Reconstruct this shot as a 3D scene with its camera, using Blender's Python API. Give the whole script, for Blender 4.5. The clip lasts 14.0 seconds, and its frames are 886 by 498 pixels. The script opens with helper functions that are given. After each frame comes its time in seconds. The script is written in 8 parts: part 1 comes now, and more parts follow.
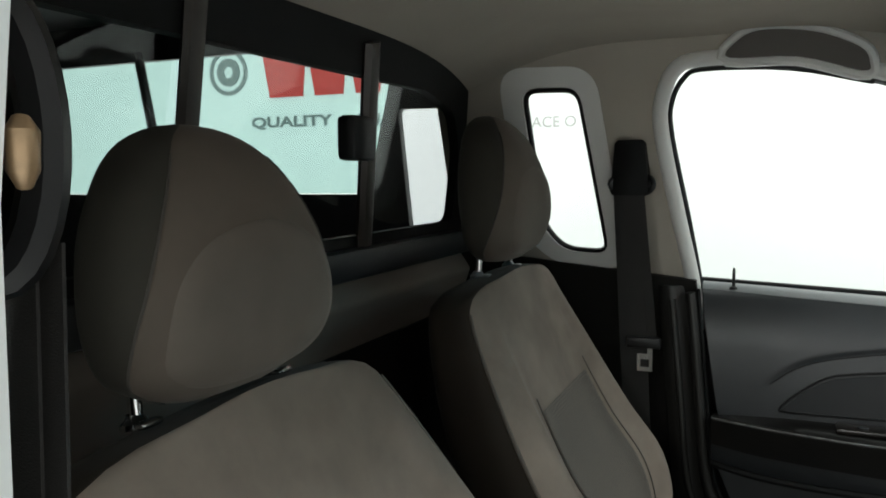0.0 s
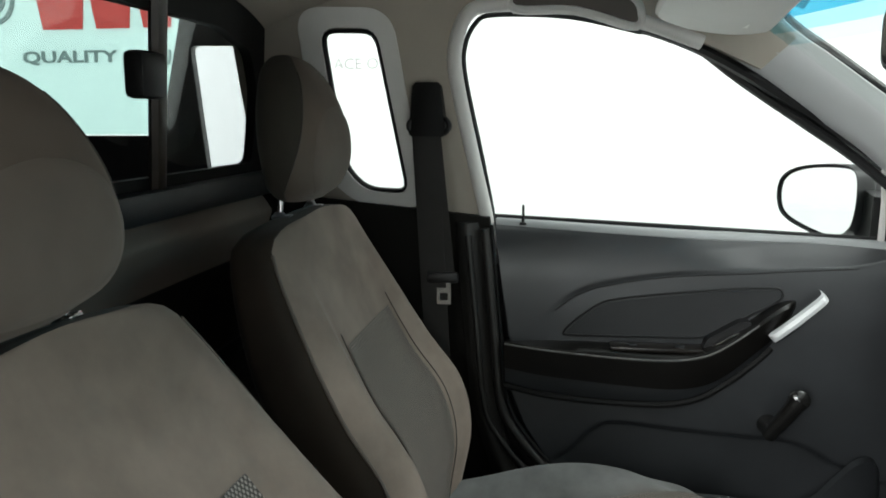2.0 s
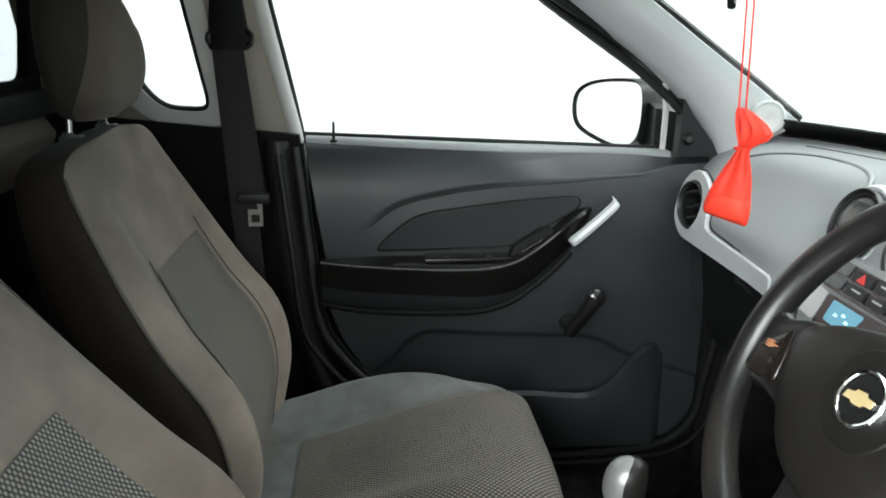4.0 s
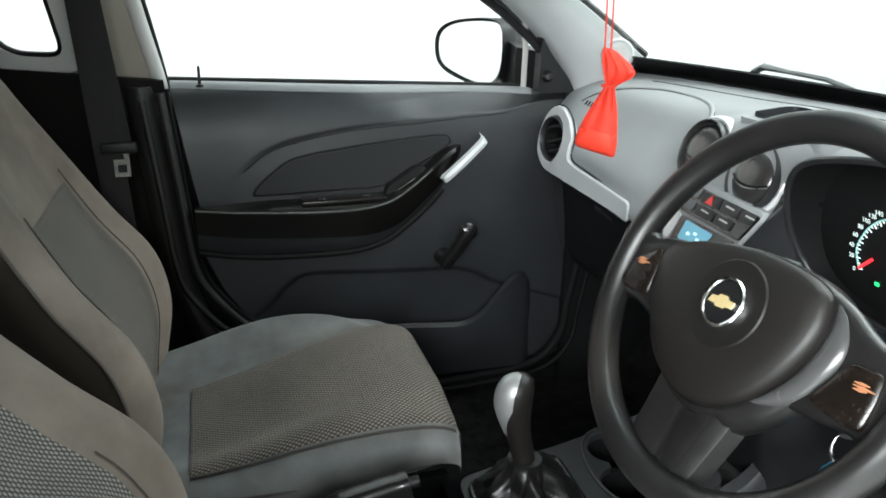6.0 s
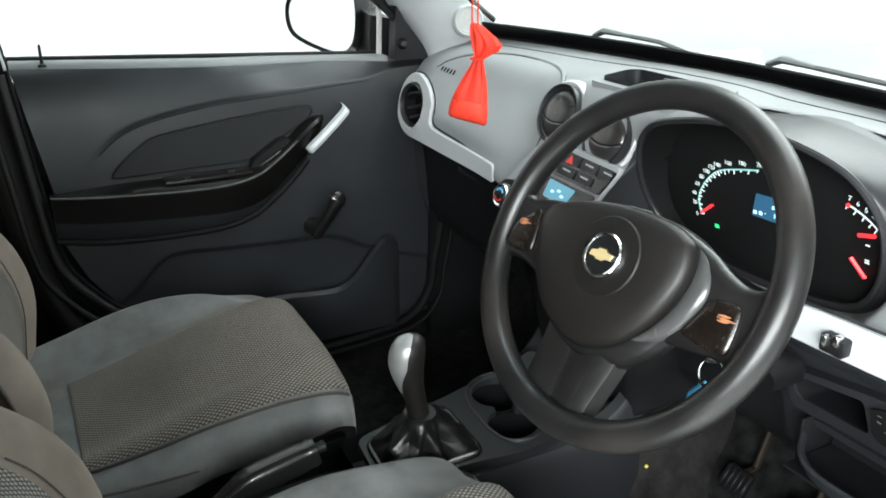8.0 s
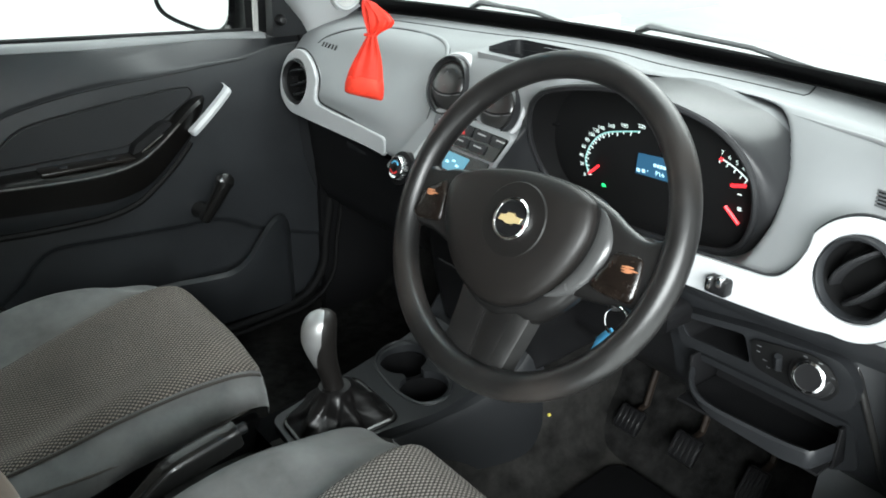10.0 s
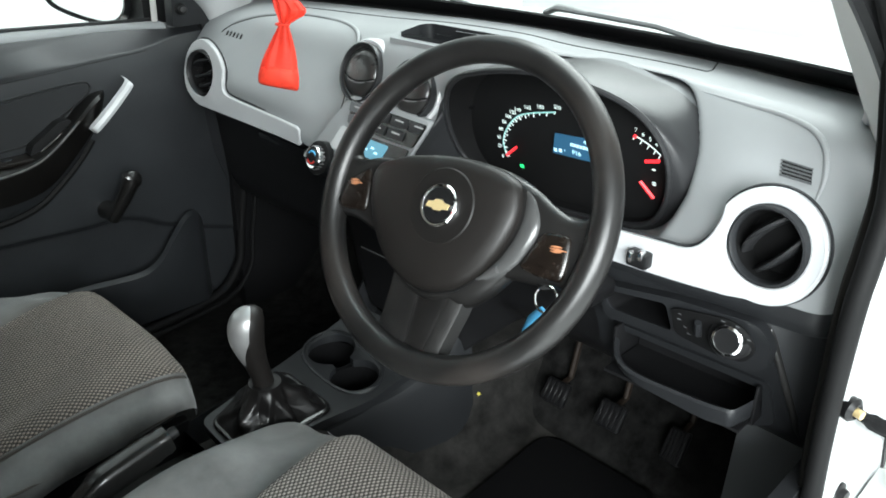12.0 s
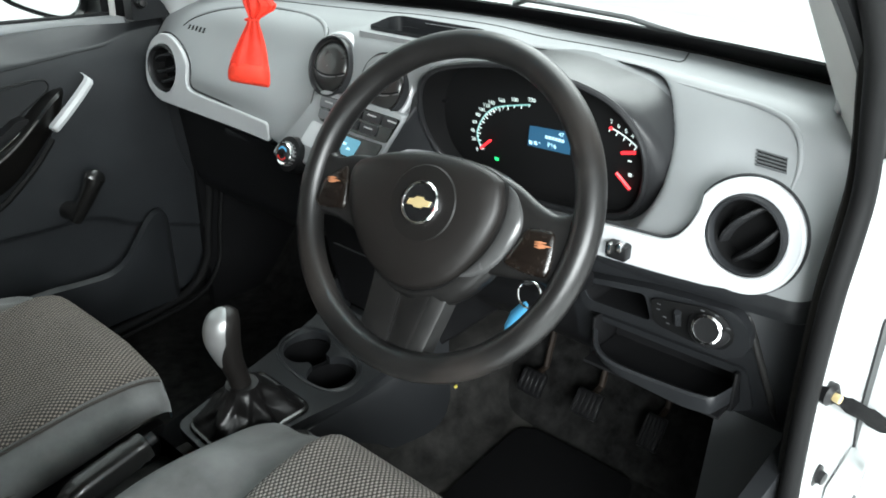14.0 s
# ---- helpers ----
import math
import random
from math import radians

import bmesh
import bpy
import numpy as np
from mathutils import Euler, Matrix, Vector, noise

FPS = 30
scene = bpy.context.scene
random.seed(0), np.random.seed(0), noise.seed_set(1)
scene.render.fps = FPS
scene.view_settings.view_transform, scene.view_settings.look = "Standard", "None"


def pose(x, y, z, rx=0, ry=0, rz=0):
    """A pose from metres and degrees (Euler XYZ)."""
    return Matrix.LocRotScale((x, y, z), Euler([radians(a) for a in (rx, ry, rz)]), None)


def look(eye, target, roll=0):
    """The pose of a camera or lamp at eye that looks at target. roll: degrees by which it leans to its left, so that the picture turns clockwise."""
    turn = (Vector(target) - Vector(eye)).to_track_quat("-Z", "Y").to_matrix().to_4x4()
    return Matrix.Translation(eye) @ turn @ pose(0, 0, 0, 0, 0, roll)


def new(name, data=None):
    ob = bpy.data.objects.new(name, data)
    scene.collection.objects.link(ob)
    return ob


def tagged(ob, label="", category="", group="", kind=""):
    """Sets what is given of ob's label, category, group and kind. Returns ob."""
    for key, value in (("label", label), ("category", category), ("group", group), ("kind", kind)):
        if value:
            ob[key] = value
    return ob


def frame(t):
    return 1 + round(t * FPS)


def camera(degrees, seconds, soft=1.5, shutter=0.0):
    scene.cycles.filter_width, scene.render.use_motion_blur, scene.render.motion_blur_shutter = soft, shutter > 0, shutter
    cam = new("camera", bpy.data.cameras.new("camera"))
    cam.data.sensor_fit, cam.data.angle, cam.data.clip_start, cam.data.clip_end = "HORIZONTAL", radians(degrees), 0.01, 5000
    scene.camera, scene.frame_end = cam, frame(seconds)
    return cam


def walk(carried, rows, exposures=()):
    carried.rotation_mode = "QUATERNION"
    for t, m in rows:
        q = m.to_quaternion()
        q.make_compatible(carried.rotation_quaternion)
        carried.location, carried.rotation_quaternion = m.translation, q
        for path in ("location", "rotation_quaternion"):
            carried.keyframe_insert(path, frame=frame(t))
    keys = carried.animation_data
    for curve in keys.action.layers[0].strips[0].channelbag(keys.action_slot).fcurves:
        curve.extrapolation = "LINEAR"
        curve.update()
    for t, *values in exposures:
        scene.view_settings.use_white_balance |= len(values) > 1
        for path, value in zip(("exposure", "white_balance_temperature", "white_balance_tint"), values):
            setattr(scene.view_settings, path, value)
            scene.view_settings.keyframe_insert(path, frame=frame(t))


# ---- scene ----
cam = camera(58.27, 14.0, soft=1.8)
PATH = [
    (0, (0.1292, -0.8081, 1.2074), (-0.2586, 0.1089, 1.1143), -0.63),
    (0.5, (0.1256, -0.8133, 1.2044), (-0.2154, 0.1208, 1.0984), -0.56),
    (1, (0.1238, -0.8188, 1.2008), (-0.1657, 0.1303, 1.0766), -0.49),
    (1.5, (0.1302, -0.8255, 1.2), (-0.0968, 0.1376, 1.0555), -0.24),
    (2, (0.1434, -0.8302, 1.2031), (-0.0108, 0.1441, 1.0388), -0.21),
    (2.5, (0.1475, -0.8297, 1.1991), (0.0697, 0.1512, 1.0207), 0.00),
    (3, (0.1414, -0.8244, 1.2021), (0.1324, 0.1545, 0.9978), 0.16),
    (3.5, (0.1395, -0.8285, 1.2008), (0.1816, 0.1433, 0.9689), 0.25),
    (4, (0.1293, -0.8307, 1.1938), (0.2167, 0.1311, 0.9343), 0.27),
    (4.2, (0.1237, -0.8325, 1.1915), (0.2308, 0.1237, 0.919), 0.27),
    (6.3, (0.0598, -0.8672, 1.209), (0.3577, 0.0256, 0.871), 0.50),
    (6.5, (0.0504, -0.8693, 1.2124), (0.3704, 0.0136, 0.8686), 0.48),
    (7, (0.0364, -0.8796, 1.2213), (0.4014, -0.0197, 0.8646), 0.57),
    (7.5, (0.0213, -0.8831, 1.2321), (0.4253, -0.046, 0.8634), 0.58),
    (8, (0.0052, -0.8797, 1.2341), (0.4468, -0.066, 0.856), 0.47),
    (10.3, (-0.0543, -0.8797, 1.2483), (0.529, -0.1806, 0.835), 0.24),
    (10.5, (-0.0577, -0.8792, 1.2498), (0.5361, -0.1903, 0.8342), 0.18),
    (11, (-0.0585, -0.8762, 1.2503), (0.5562, -0.2086, 0.83), 0.20),
    (11.5, (-0.0612, -0.8713, 1.2506), (0.5706, -0.2232, 0.8254), 0.07),
    (12, (-0.0629, -0.8662, 1.2522), (0.5814, -0.2335, 0.8226), 0.04),
    (12.5, (-0.0671, -0.8596, 1.2554), (0.5878, -0.2412, 0.821), 0.02),
    (13, (-0.0684, -0.8543, 1.2549), (0.5942, -0.2466, 0.817), 0.01),
    (13.5, (-0.0702, -0.8475, 1.2561), (0.5986, -0.2489, 0.8153), 0.04),
    (14, (-0.0707, -0.8436, 1.2587), (0.6017, -0.2509, 0.8153), -0.02),
]
EXPOSURES = [(0.0, -0.1, 6600, 10), (2.0, 0.13, 6500, 9), (4.0, 0.33, 6350, 8), (7.0, 0.34, 6300, 8), (14.0, 0.32, 6250, 8)]
walk(cam, [(t, look(eye, target, roll)) for t, eye, target, roll in PATH], EXPOSURES)
# ---- end of path ----
# ---- light ----
world = bpy.data.worlds.new("white_studio")
scene.world = world
world.use_nodes = True
bgn = world.node_tree.nodes["Background"]
bgn.inputs[0].default_value = (0.95, 1.0, 0.975, 1)
bgn.inputs[1].default_value = 1.17


def ceiling_lamp(x, y, z, sx, sy, power, target):
    data = bpy.data.lights.new("ceiling_lamp", "AREA")
    data.shape, data.size, data.size_y, data.energy = "RECTANGLE", sx, sy, power
    data.color = (0.97, 1.0, 0.985)
    ob = new("ceiling_lamp", data)
    ob.matrix_world = look((x, y, z), target)
    return tagged(ob, "long white studio ceiling light", "lamp")


ceiling_lamp(-1.62, -3.2, 2.0, 2.8, 1.4, 385, (0.7, 0.2, 0.95))
ceiling_lamp(2.5, 0.1, 3.3, 2.4, 3.4, 165, (0.6, 0.0, 0.9))


# ---- materials ----
def material(name, colour, rough=0.5, metal=0.0, vary=0.12, scale=7.0, grain=900.0, bump=0.12, depth=0.0006,
             sheen=0.0, coat=0.0, spec=0.5, stain=None, stain_amount=0.0):
    m = bpy.data.materials.new(name)
    m.use_nodes = True
    nt = m.node_tree
    b = nt.nodes["Principled BSDF"]
    b.inputs["Roughness"].default_value = rough
    b.inputs["Metallic"].default_value = metal
    b.inputs["Specular IOR Level"].default_value = spec
    if sheen:
        b.inputs["Sheen Weight"].default_value = sheen
        b.inputs["Sheen Roughness"].default_value = 0.4
        b.inputs["Sheen Tint"].default_value = (*[min(1, c * 3 + 0.2) for c in colour], 1)
    if coat:
        b.inputs["Coat Weight"].default_value = coat
        b.inputs["Coat Roughness"].default_value = 0.12
    tc = nt.nodes.new("ShaderNodeTexCoord")
    big = nt.nodes.new("ShaderNodeTexNoise")
    big.inputs["Scale"].default_value = scale
    big.inputs["Detail"].default_value = 6
    big.inputs["Roughness"].default_value = 0.62
    nt.links.new(tc.outputs["Object"], big.inputs["Vector"])
    ramp = nt.nodes.new("ShaderNodeValToRGB")
    ramp.color_ramp.elements[0].position, ramp.color_ramp.elements[1].position = 0.3, 0.7
    ramp.color_ramp.elements[0].color = (*[c * (1 - vary) for c in colour], 1)
    ramp.color_ramp.elements[1].color = (*[min(1, c * (1 + vary)) for c in colour], 1)
    nt.links.new(big.outputs["Fac"], ramp.inputs[0])
    last = ramp.outputs[0]
    if stain:
        n2 = nt.nodes.new("ShaderNodeTexNoise")
        n2.inputs["Scale"].default_value = 3.1
        n2.inputs["Detail"].default_value = 4
        n2.inputs["Distortion"].default_value = 0.6
        nt.links.new(tc.outputs["Object"], n2.inputs["Vector"])
        r2 = nt.nodes.new("ShaderNodeValToRGB")
        r2.color_ramp.elements[0].position, r2.color_ramp.elements[1].position = 0.5, 0.68
        r2.color_ramp.elements[0].color = (0, 0, 0, 1)
        r2.color_ramp.elements[1].color = (stain_amount,) * 3 + (1,)
        nt.links.new(n2.outputs["Fac"], r2.inputs[0])
        mx = nt.nodes.new("ShaderNodeMix")
        mx.data_type = "RGBA"
        nt.links.new(r2.outputs[0], mx.inputs[0])
        nt.links.new(last, mx.inputs[6])
        mx.inputs[7].default_value = (*stain, 1)
        last = mx.outputs[2]
    nt.links.new(last, b.inputs["Base Color"])
    fine = nt.nodes.new("ShaderNodeTexNoise")
    fine.inputs["Scale"].default_value = grain
    fine.inputs["Detail"].default_value = 3
    nt.links.new(tc.outputs["Object"], fine.inputs["Vector"])
    if bump:
        bm_ = nt.nodes.new("ShaderNodeBump")
        bm_.inputs["Strength"].default_value = bump
        bm_.inputs["Distance"].default_value = depth
        nt.links.new(fine.outputs["Fac"], bm_.inputs["Height"])
        nt.links.new(bm_.outputs[0], b.inputs["Normal"])
    mr = nt.nodes.new("ShaderNodeMapRange")
    mr.inputs["To Min"].default_value = max(0.02, rough - 0.08)
    mr.inputs["To Max"].default_value = min(1, rough + 0.08)
    nt.links.new(big.outputs["Fac"], mr.inputs[0])
    nt.links.new(mr.outputs[0], b.inputs["Roughness"])
    return m


def woven(name, colour, dark):
    """Seat cloth with small raised cells in offset rows, laid over two axes of the seat."""
    m = material(name, colour, 0.85, vary=0.15, scale=9, sheen=0.25, stain=dark, stain_amount=0.5)
    nt = m.node_tree
    b = nt.nodes["Principled BSDF"]
    uv = nt.nodes.new("ShaderNodeUVMap")
    uv.uv_map = "cloth"
    # staggered beads: a square lattice turned by 45 degrees
    mp = nt.nodes.new("ShaderNodeMapping")
    mp.vector_type = "POINT"
    mp.inputs["Scale"].default_value = (1 / 0.0066, 1 / 0.0088, 1)
    turn = nt.nodes.new("ShaderNodeMapping")
    turn.inputs["Rotation"].default_value = (0, 0, radians(45))
    turn.inputs["Scale"].default_value = (2 ** 0.5, 2 ** 0.5, 1)
    vo = nt.nodes.new("ShaderNodeTexVoronoi")
    vo.voronoi_dimensions, vo.feature = "2D", "F1"
    vo.inputs["Scale"].default_value = 1.0
    vo.inputs["Randomness"].default_value = 0.06
    nt.links.new(uv.outputs[0], mp.inputs[0])
    nt.links.new(mp.outputs[0], turn.inputs[0])
    nt.links.new(turn.outputs[0], vo.inputs["Vector"])
    br = nt.nodes.new("ShaderNodeValToRGB")
    br.color_ramp.interpolation = "EASE"
    br.color_ramp.elements[0].position, br.color_ramp.elements[1].position = 0.16, 0.5
    br.color_ramp.elements[0].color, br.color_ramp.elements[1].color = (1.1, 1.1, 1.1, 1), (0.1, 0.094, 0.088, 1)
    nt.links.new(vo.outputs["Distance"], br.inputs[0])
    old = b.inputs["Base Color"].links[0].from_socket
    mul = nt.nodes.new("ShaderNodeMix")
    mul.data_type, mul.blend_type = "RGBA", "MULTIPLY"
    mul.inputs[0].default_value = 1.0
    nt.links.new(old, mul.inputs[6])
    nt.links.new(br.outputs["Color"], mul.inputs[7])
    nt.links.new(mul.outputs[2], b.inputs["Base Color"])
    inv = nt.nodes.new("ShaderNodeMath")
    inv.operation = "SUBTRACT"
    inv.inputs[0].default_value = 1.0
    nt.links.new(vo.outputs["Distance"], inv.inputs[1])
    bp = nt.nodes.new("ShaderNodeBump")
    bp.inputs["Strength"].default_value = 0.9
    bp.inputs["Distance"].default_value = 0.0016
    nt.links.new(inv.outputs[0], bp.inputs["Height"])
    nt.links.new(bp.outputs[0], b.inputs["Normal"])
    return m


def glow(name, colour, strength):
    m = bpy.data.materials.new(name)
    m.use_nodes = True
    b = m.node_tree.nodes["Principled BSDF"]
    b.inputs["Base Color"].default_value = (*[c * 0.3 for c in colour], 1)
    b.inputs["Emission Color"].default_value = (*colour, 1)
    b.inputs["Emission Strength"].default_value = strength
    b.inputs["Roughness"].default_value = 0.4
    return m


def glass(name, colour):
    """A thin pane: clear with a tint, and a weak sharp reflection."""
    m = bpy.data.materials.new(name)
    m.use_nodes = True
    nt = m.node_tree
    nt.nodes.remove(nt.nodes["Principled BSDF"])
    out = nt.nodes["Material Output"]
    tr, gl, mixn, fr, pw, ad = (nt.nodes.new(k) for k in ("ShaderNodeBsdfTransparent", "ShaderNodeBsdfGlossy", "ShaderNodeMixShader", "ShaderNodeLayerWeight", "ShaderNodeMath", "ShaderNodeMath"))
    tr.inputs[0].default_value = (*colour, 1)
    gl.inputs["Roughness"].default_value = 0.01
    fr.inputs["Blend"].default_value = 0.5
    pw.operation, ad.operation = "POWER", "MULTIPLY_ADD"
    pw.inputs[1].default_value = 4.0
    ad.inputs[1].default_value, ad.inputs[2].default_value = 0.35, 0.02
    nt.links.new(fr.outputs["Facing"], pw.inputs[0])
    nt.links.new(pw.outputs[0], ad.inputs[0])
    nt.links.new(ad.outputs[0], mixn.inputs[0])
    nt.links.new(tr.outputs[0], mixn.inputs[1])
    nt.links.new(gl.outputs[0], mixn.inputs[2])
    nt.links.new(mixn.outputs[0], out.inputs["Surface"])
    return m


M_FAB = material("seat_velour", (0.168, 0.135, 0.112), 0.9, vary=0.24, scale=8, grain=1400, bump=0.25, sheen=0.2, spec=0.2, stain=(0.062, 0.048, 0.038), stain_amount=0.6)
M_FAB2 = material("seat_velour_side", (0.122, 0.122, 0.12), 0.9, vary=0.34, scale=9, grain=1400, bump=0.25, sheen=0.35, spec=0.2, stain=(0.062, 0.051, 0.042), stain_amount=0.75)
M_WEAVE = woven("seat_woven_cloth", (0.22, 0.2, 0.18), (0.12, 0.1, 0.085))
# passenger seat's centre cloth, darker and browner than the driver's
M_WEAVE2 = woven("passenger_woven_cloth", (0.158, 0.133, 0.113), (0.04, 0.032, 0.026))
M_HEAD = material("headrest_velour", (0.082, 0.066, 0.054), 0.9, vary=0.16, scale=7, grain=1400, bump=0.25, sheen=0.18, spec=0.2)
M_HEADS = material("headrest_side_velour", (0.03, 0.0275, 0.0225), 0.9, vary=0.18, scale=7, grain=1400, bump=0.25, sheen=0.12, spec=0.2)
M_FRIT = material("window_frame_black", (0.004, 0.004, 0.0042), 0.7, vary=0.2, scale=8, grain=700, bump=0.1, spec=0.2)
M_BROWNBAR = material("brown_black_bar", (0.022, 0.016, 0.012), 0.4, vary=0.3, scale=20, grain=700, bump=0.1, spec=0.35)
M_BOLT = material("tan_zinc_bolt", (0.24, 0.16, 0.09), 0.4, metal=0.5, vary=0.3, scale=60, grain=300, bump=0.2)
M_HEADP = material("headrest_front_velour", (0.096, 0.08, 0.067), 0.9, vary=0.16, scale=7, grain=1400, bump=0.25, sheen=0.2, spec=0.2, stain=(0.07, 0.056, 0.045), stain_amount=0.5)
M_FABD = material("seat_velour_shaded_side", (0.021, 0.016, 0.0122), 0.92, vary=0.2, scale=6, grain=1400, bump=0.25, sheen=0.2, spec=0.15)
M_PIPE = material("seat_edge_piping", (0.09, 0.077, 0.066), 0.9, vary=0.15, scale=12, grain=1400, bump=0.25, sheen=0.3, spec=0.2)
M_SEAM = material("seam_thread", (0.042, 0.036, 0.031), 0.9, bump=0)
M_DASH = material("dash_soft_grey", (0.248, 0.256, 0.261), 0.5, vary=0.06, scale=4, grain=1100, bump=0.22, depth=0.0005)
M_DARK = material("dark_grey_plastic", (0.0138, 0.0147, 0.0163), 0.5, vary=0.14, scale=5, grain=1000, bump=0.22, depth=0.0005, stain=(0.035, 0.035, 0.036), stain_amount=0.3, spec=0.35)
M_DOOR = material("door_grey_plastic", (0.02, 0.0216, 0.0238), 0.38, vary=0.28, scale=5, grain=1000, bump=0.25, depth=0.0005, stain=(0.023, 0.024, 0.026), stain_amount=0.4, spec=0.5)
M_DOORPAD = material("door_pad_plastic", (0.0142, 0.015, 0.0164), 0.5, vary=0.2, scale=5, grain=1000, bump=0.15, depth=0.0004, spec=0.3)
M_ARM = material("gloss_black_brown_armrest", (0.0045, 0.0041, 0.0038), 0.3, vary=0.3, scale=12, grain=500, bump=0.05, spec=0.3)
M_EDGE = material("bright_edge_grey", (0.09, 0.088, 0.085), 0.3, vary=0.5, scale=50, bump=0.05)
M_SWITCH = material("brown_switch_plastic", (0.007, 0.0056, 0.0048), 0.3, vary=0.3, scale=30, bump=0.05, spec=0.4)
M_POST = material("door_post_trim", (0.0125, 0.0118, 0.011), 0.42, vary=0.2, scale=6, grain=900, bump=0.15, spec=0.4)
M_BLACK = material("black_plastic", (0.0065, 0.0065, 0.007), 0.42, vary=0.2, scale=8, grain=900, bump=0.15, spec=0.3)
M_GLOSS = material("gloss_black_plastic", (0.0075, 0.0073, 0.0071), 0.24, vary=0.15, scale=9, grain=300, bump=0.03, coat=0.12)
# the brownish stain paints both worn patches and brown reflections on the wheel
M_WHEEL = material("wheel_rubber_plastic", (0.0098, 0.0094, 0.0092), 0.34, vary=0.3, scale=16, grain=1300, bump=0.12, depth=0.0004, stain=(0.045, 0.036, 0.031), stain_amount=0.55, spec=0.4)
M_PAD = material("airbag_cover", (0.009, 0.0079, 0.0073), 0.42, vary=0.1, scale=6, grain=1500, bump=0.35, depth=0.0004, spec=0.3)
M_SILVER = material("satin_silver_paint", (0.48, 0.49, 0.5), 0.36, vary=0.04, scale=6, grain=700, bump=0.03)
M_CHROME = material("chrome", (0.8, 0.8, 0.8), 0.12, metal=1.0, vary=0.05, bump=0)
M_SURR = material("wheel_surround_grey", (0.024, 0.0235, 0.023), 0.3, vary=0.15, scale=14, grain=600, bump=0.05, coat=0.3)
M_KNOB = material("satin_metal_cap", (0.34, 0.34, 0.34), 0.4, metal=0.6, vary=0.08, scale=30, bump=0.02)
M_CONSOLE = material("console_plastic", (0.0112, 0.012, 0.0132), 0.4, vary=0.2, scale=5, grain=1000, bump=0.22, depth=0.0005, spec=0.5, stain=(0.018, 0.018, 0.019), stain_amount=0.4)
M_TRIM = material("dull_black_trim", (0.0075, 0.0068, 0.006), 0.75, vary=0.2, scale=6, grain=900, bump=0.2, spec=0.15)
M_BULK = material("bulkhead_trim", (0.13, 0.109, 0.092), 0.75, vary=0.12, scale=4, grain=900, bump=0.3, spec=0.2)
M_VRIM = material("glossy_grey_vent_ring", (0.5, 0.51, 0.52), 0.22, vary=0.06, scale=9, grain=700, bump=0.03, coat=0.3)
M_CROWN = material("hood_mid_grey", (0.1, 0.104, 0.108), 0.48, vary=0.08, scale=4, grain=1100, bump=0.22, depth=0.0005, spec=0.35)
M_HUB = material("shoulder_reflection_grey", (0.05, 0.05, 0.05), 0.25, vary=0.2, scale=14, grain=700, bump=0.06)
M_SPOKE = material("worn_spoke_grey", (0.017, 0.0166, 0.0162), 0.5, vary=0.3, scale=30, grain=900, bump=0.1, spec=0.3)
M_HUBPAD = material("badge_field", (0.0058, 0.0051, 0.0047), 0.5, vary=0.1, scale=6, grain=1500, bump=0.2, depth=0.0003, spec=0.3)
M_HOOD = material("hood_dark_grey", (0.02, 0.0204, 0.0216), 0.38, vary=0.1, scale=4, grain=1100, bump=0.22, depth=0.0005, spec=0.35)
M_GUN = material("spoke_grey_paint", (0.2, 0.2, 0.205), 0.3, metal=0.5, vary=0.08, bump=0.03)
M_LINER = material("headliner_cloth", (0.36, 0.325, 0.28), 0.95, vary=0.05, scale=5, grain=1600, bump=0.4, spec=0.15, stain=(0.25, 0.22, 0.19), stain_amount=0.25)
M_PILLAR = material("pillar_light_grey", (0.62, 0.61, 0.59), 0.55, vary=0.05, scale=5, grain=1000, bump=0.2)
M_PILLAR_A = material("pillar_cool_grey", (0.46, 0.47, 0.475), 0.5, vary=0.05, scale=5, grain=1000, bump=0.2)
M_RUBBER = material("black_rubber", (0.007, 0.007, 0.0075), 0.38, vary=0.2, scale=14, grain=500, bump=0.1, spec=0.3)
M_PAINT = material("white_car_paint", (0.58, 0.6, 0.595), 0.28, vary=0.02, bump=0.0, coat=0.6)
M_CARPET = material("charcoal_carpet", (0.013, 0.0127, 0.0123), 1.0, vary=0.75, scale=38, grain=700, bump=1.0, depth=0.003, spec=0.1, stain=(0.04, 0.039, 0.037), stain_amount=0.4)
M_DUSTY = material("dusty_carpet", (0.022, 0.0212, 0.02), 1.0, vary=0.6, scale=22, grain=700, bump=1.0, depth=0.003, spec=0.1, stain=(0.1, 0.096, 0.088), stain_amount=0.75)
M_MAT = material("black_floor_mat", (0.003, 0.003, 0.0033), 0.95, vary=0.2, scale=20, grain=800, bump=0.8, depth=0.002, spec=0.1)
M_LEATHER = material("gaiter_leatherette", (0.0055, 0.005, 0.005), 0.33, vary=0.2, scale=18, grain=400, bump=0.35, depth=0.0006)
M_BELT = material("belt_webbing", (0.0062, 0.0051, 0.0044), 0.75, vary=0.1, scale=30, grain=1200, bump=0.6)
M_RED = material("red_organza", (0.85, 0.062, 0.032), 0.6, vary=0.25, scale=40, grain=1200, bump=0.5, sheen=0.4)
nt_ = M_RED.node_tree
thin, veil = nt_.nodes.new("ShaderNodeBsdfTransparent"), nt_.nodes.new("ShaderNodeMixShader")
thin.inputs[0].default_value = (1.0, 0.24, 0.17, 1)
veil.inputs[0].default_value = 0.5
nt_.links.new(nt_.nodes["Principled BSDF"].outputs[0], veil.inputs[1])
nt_.links.new(thin.outputs[0], veil.inputs[2])
nt_.links.new(veil.outputs[0], nt_.nodes["Material Output"].inputs["Surface"])
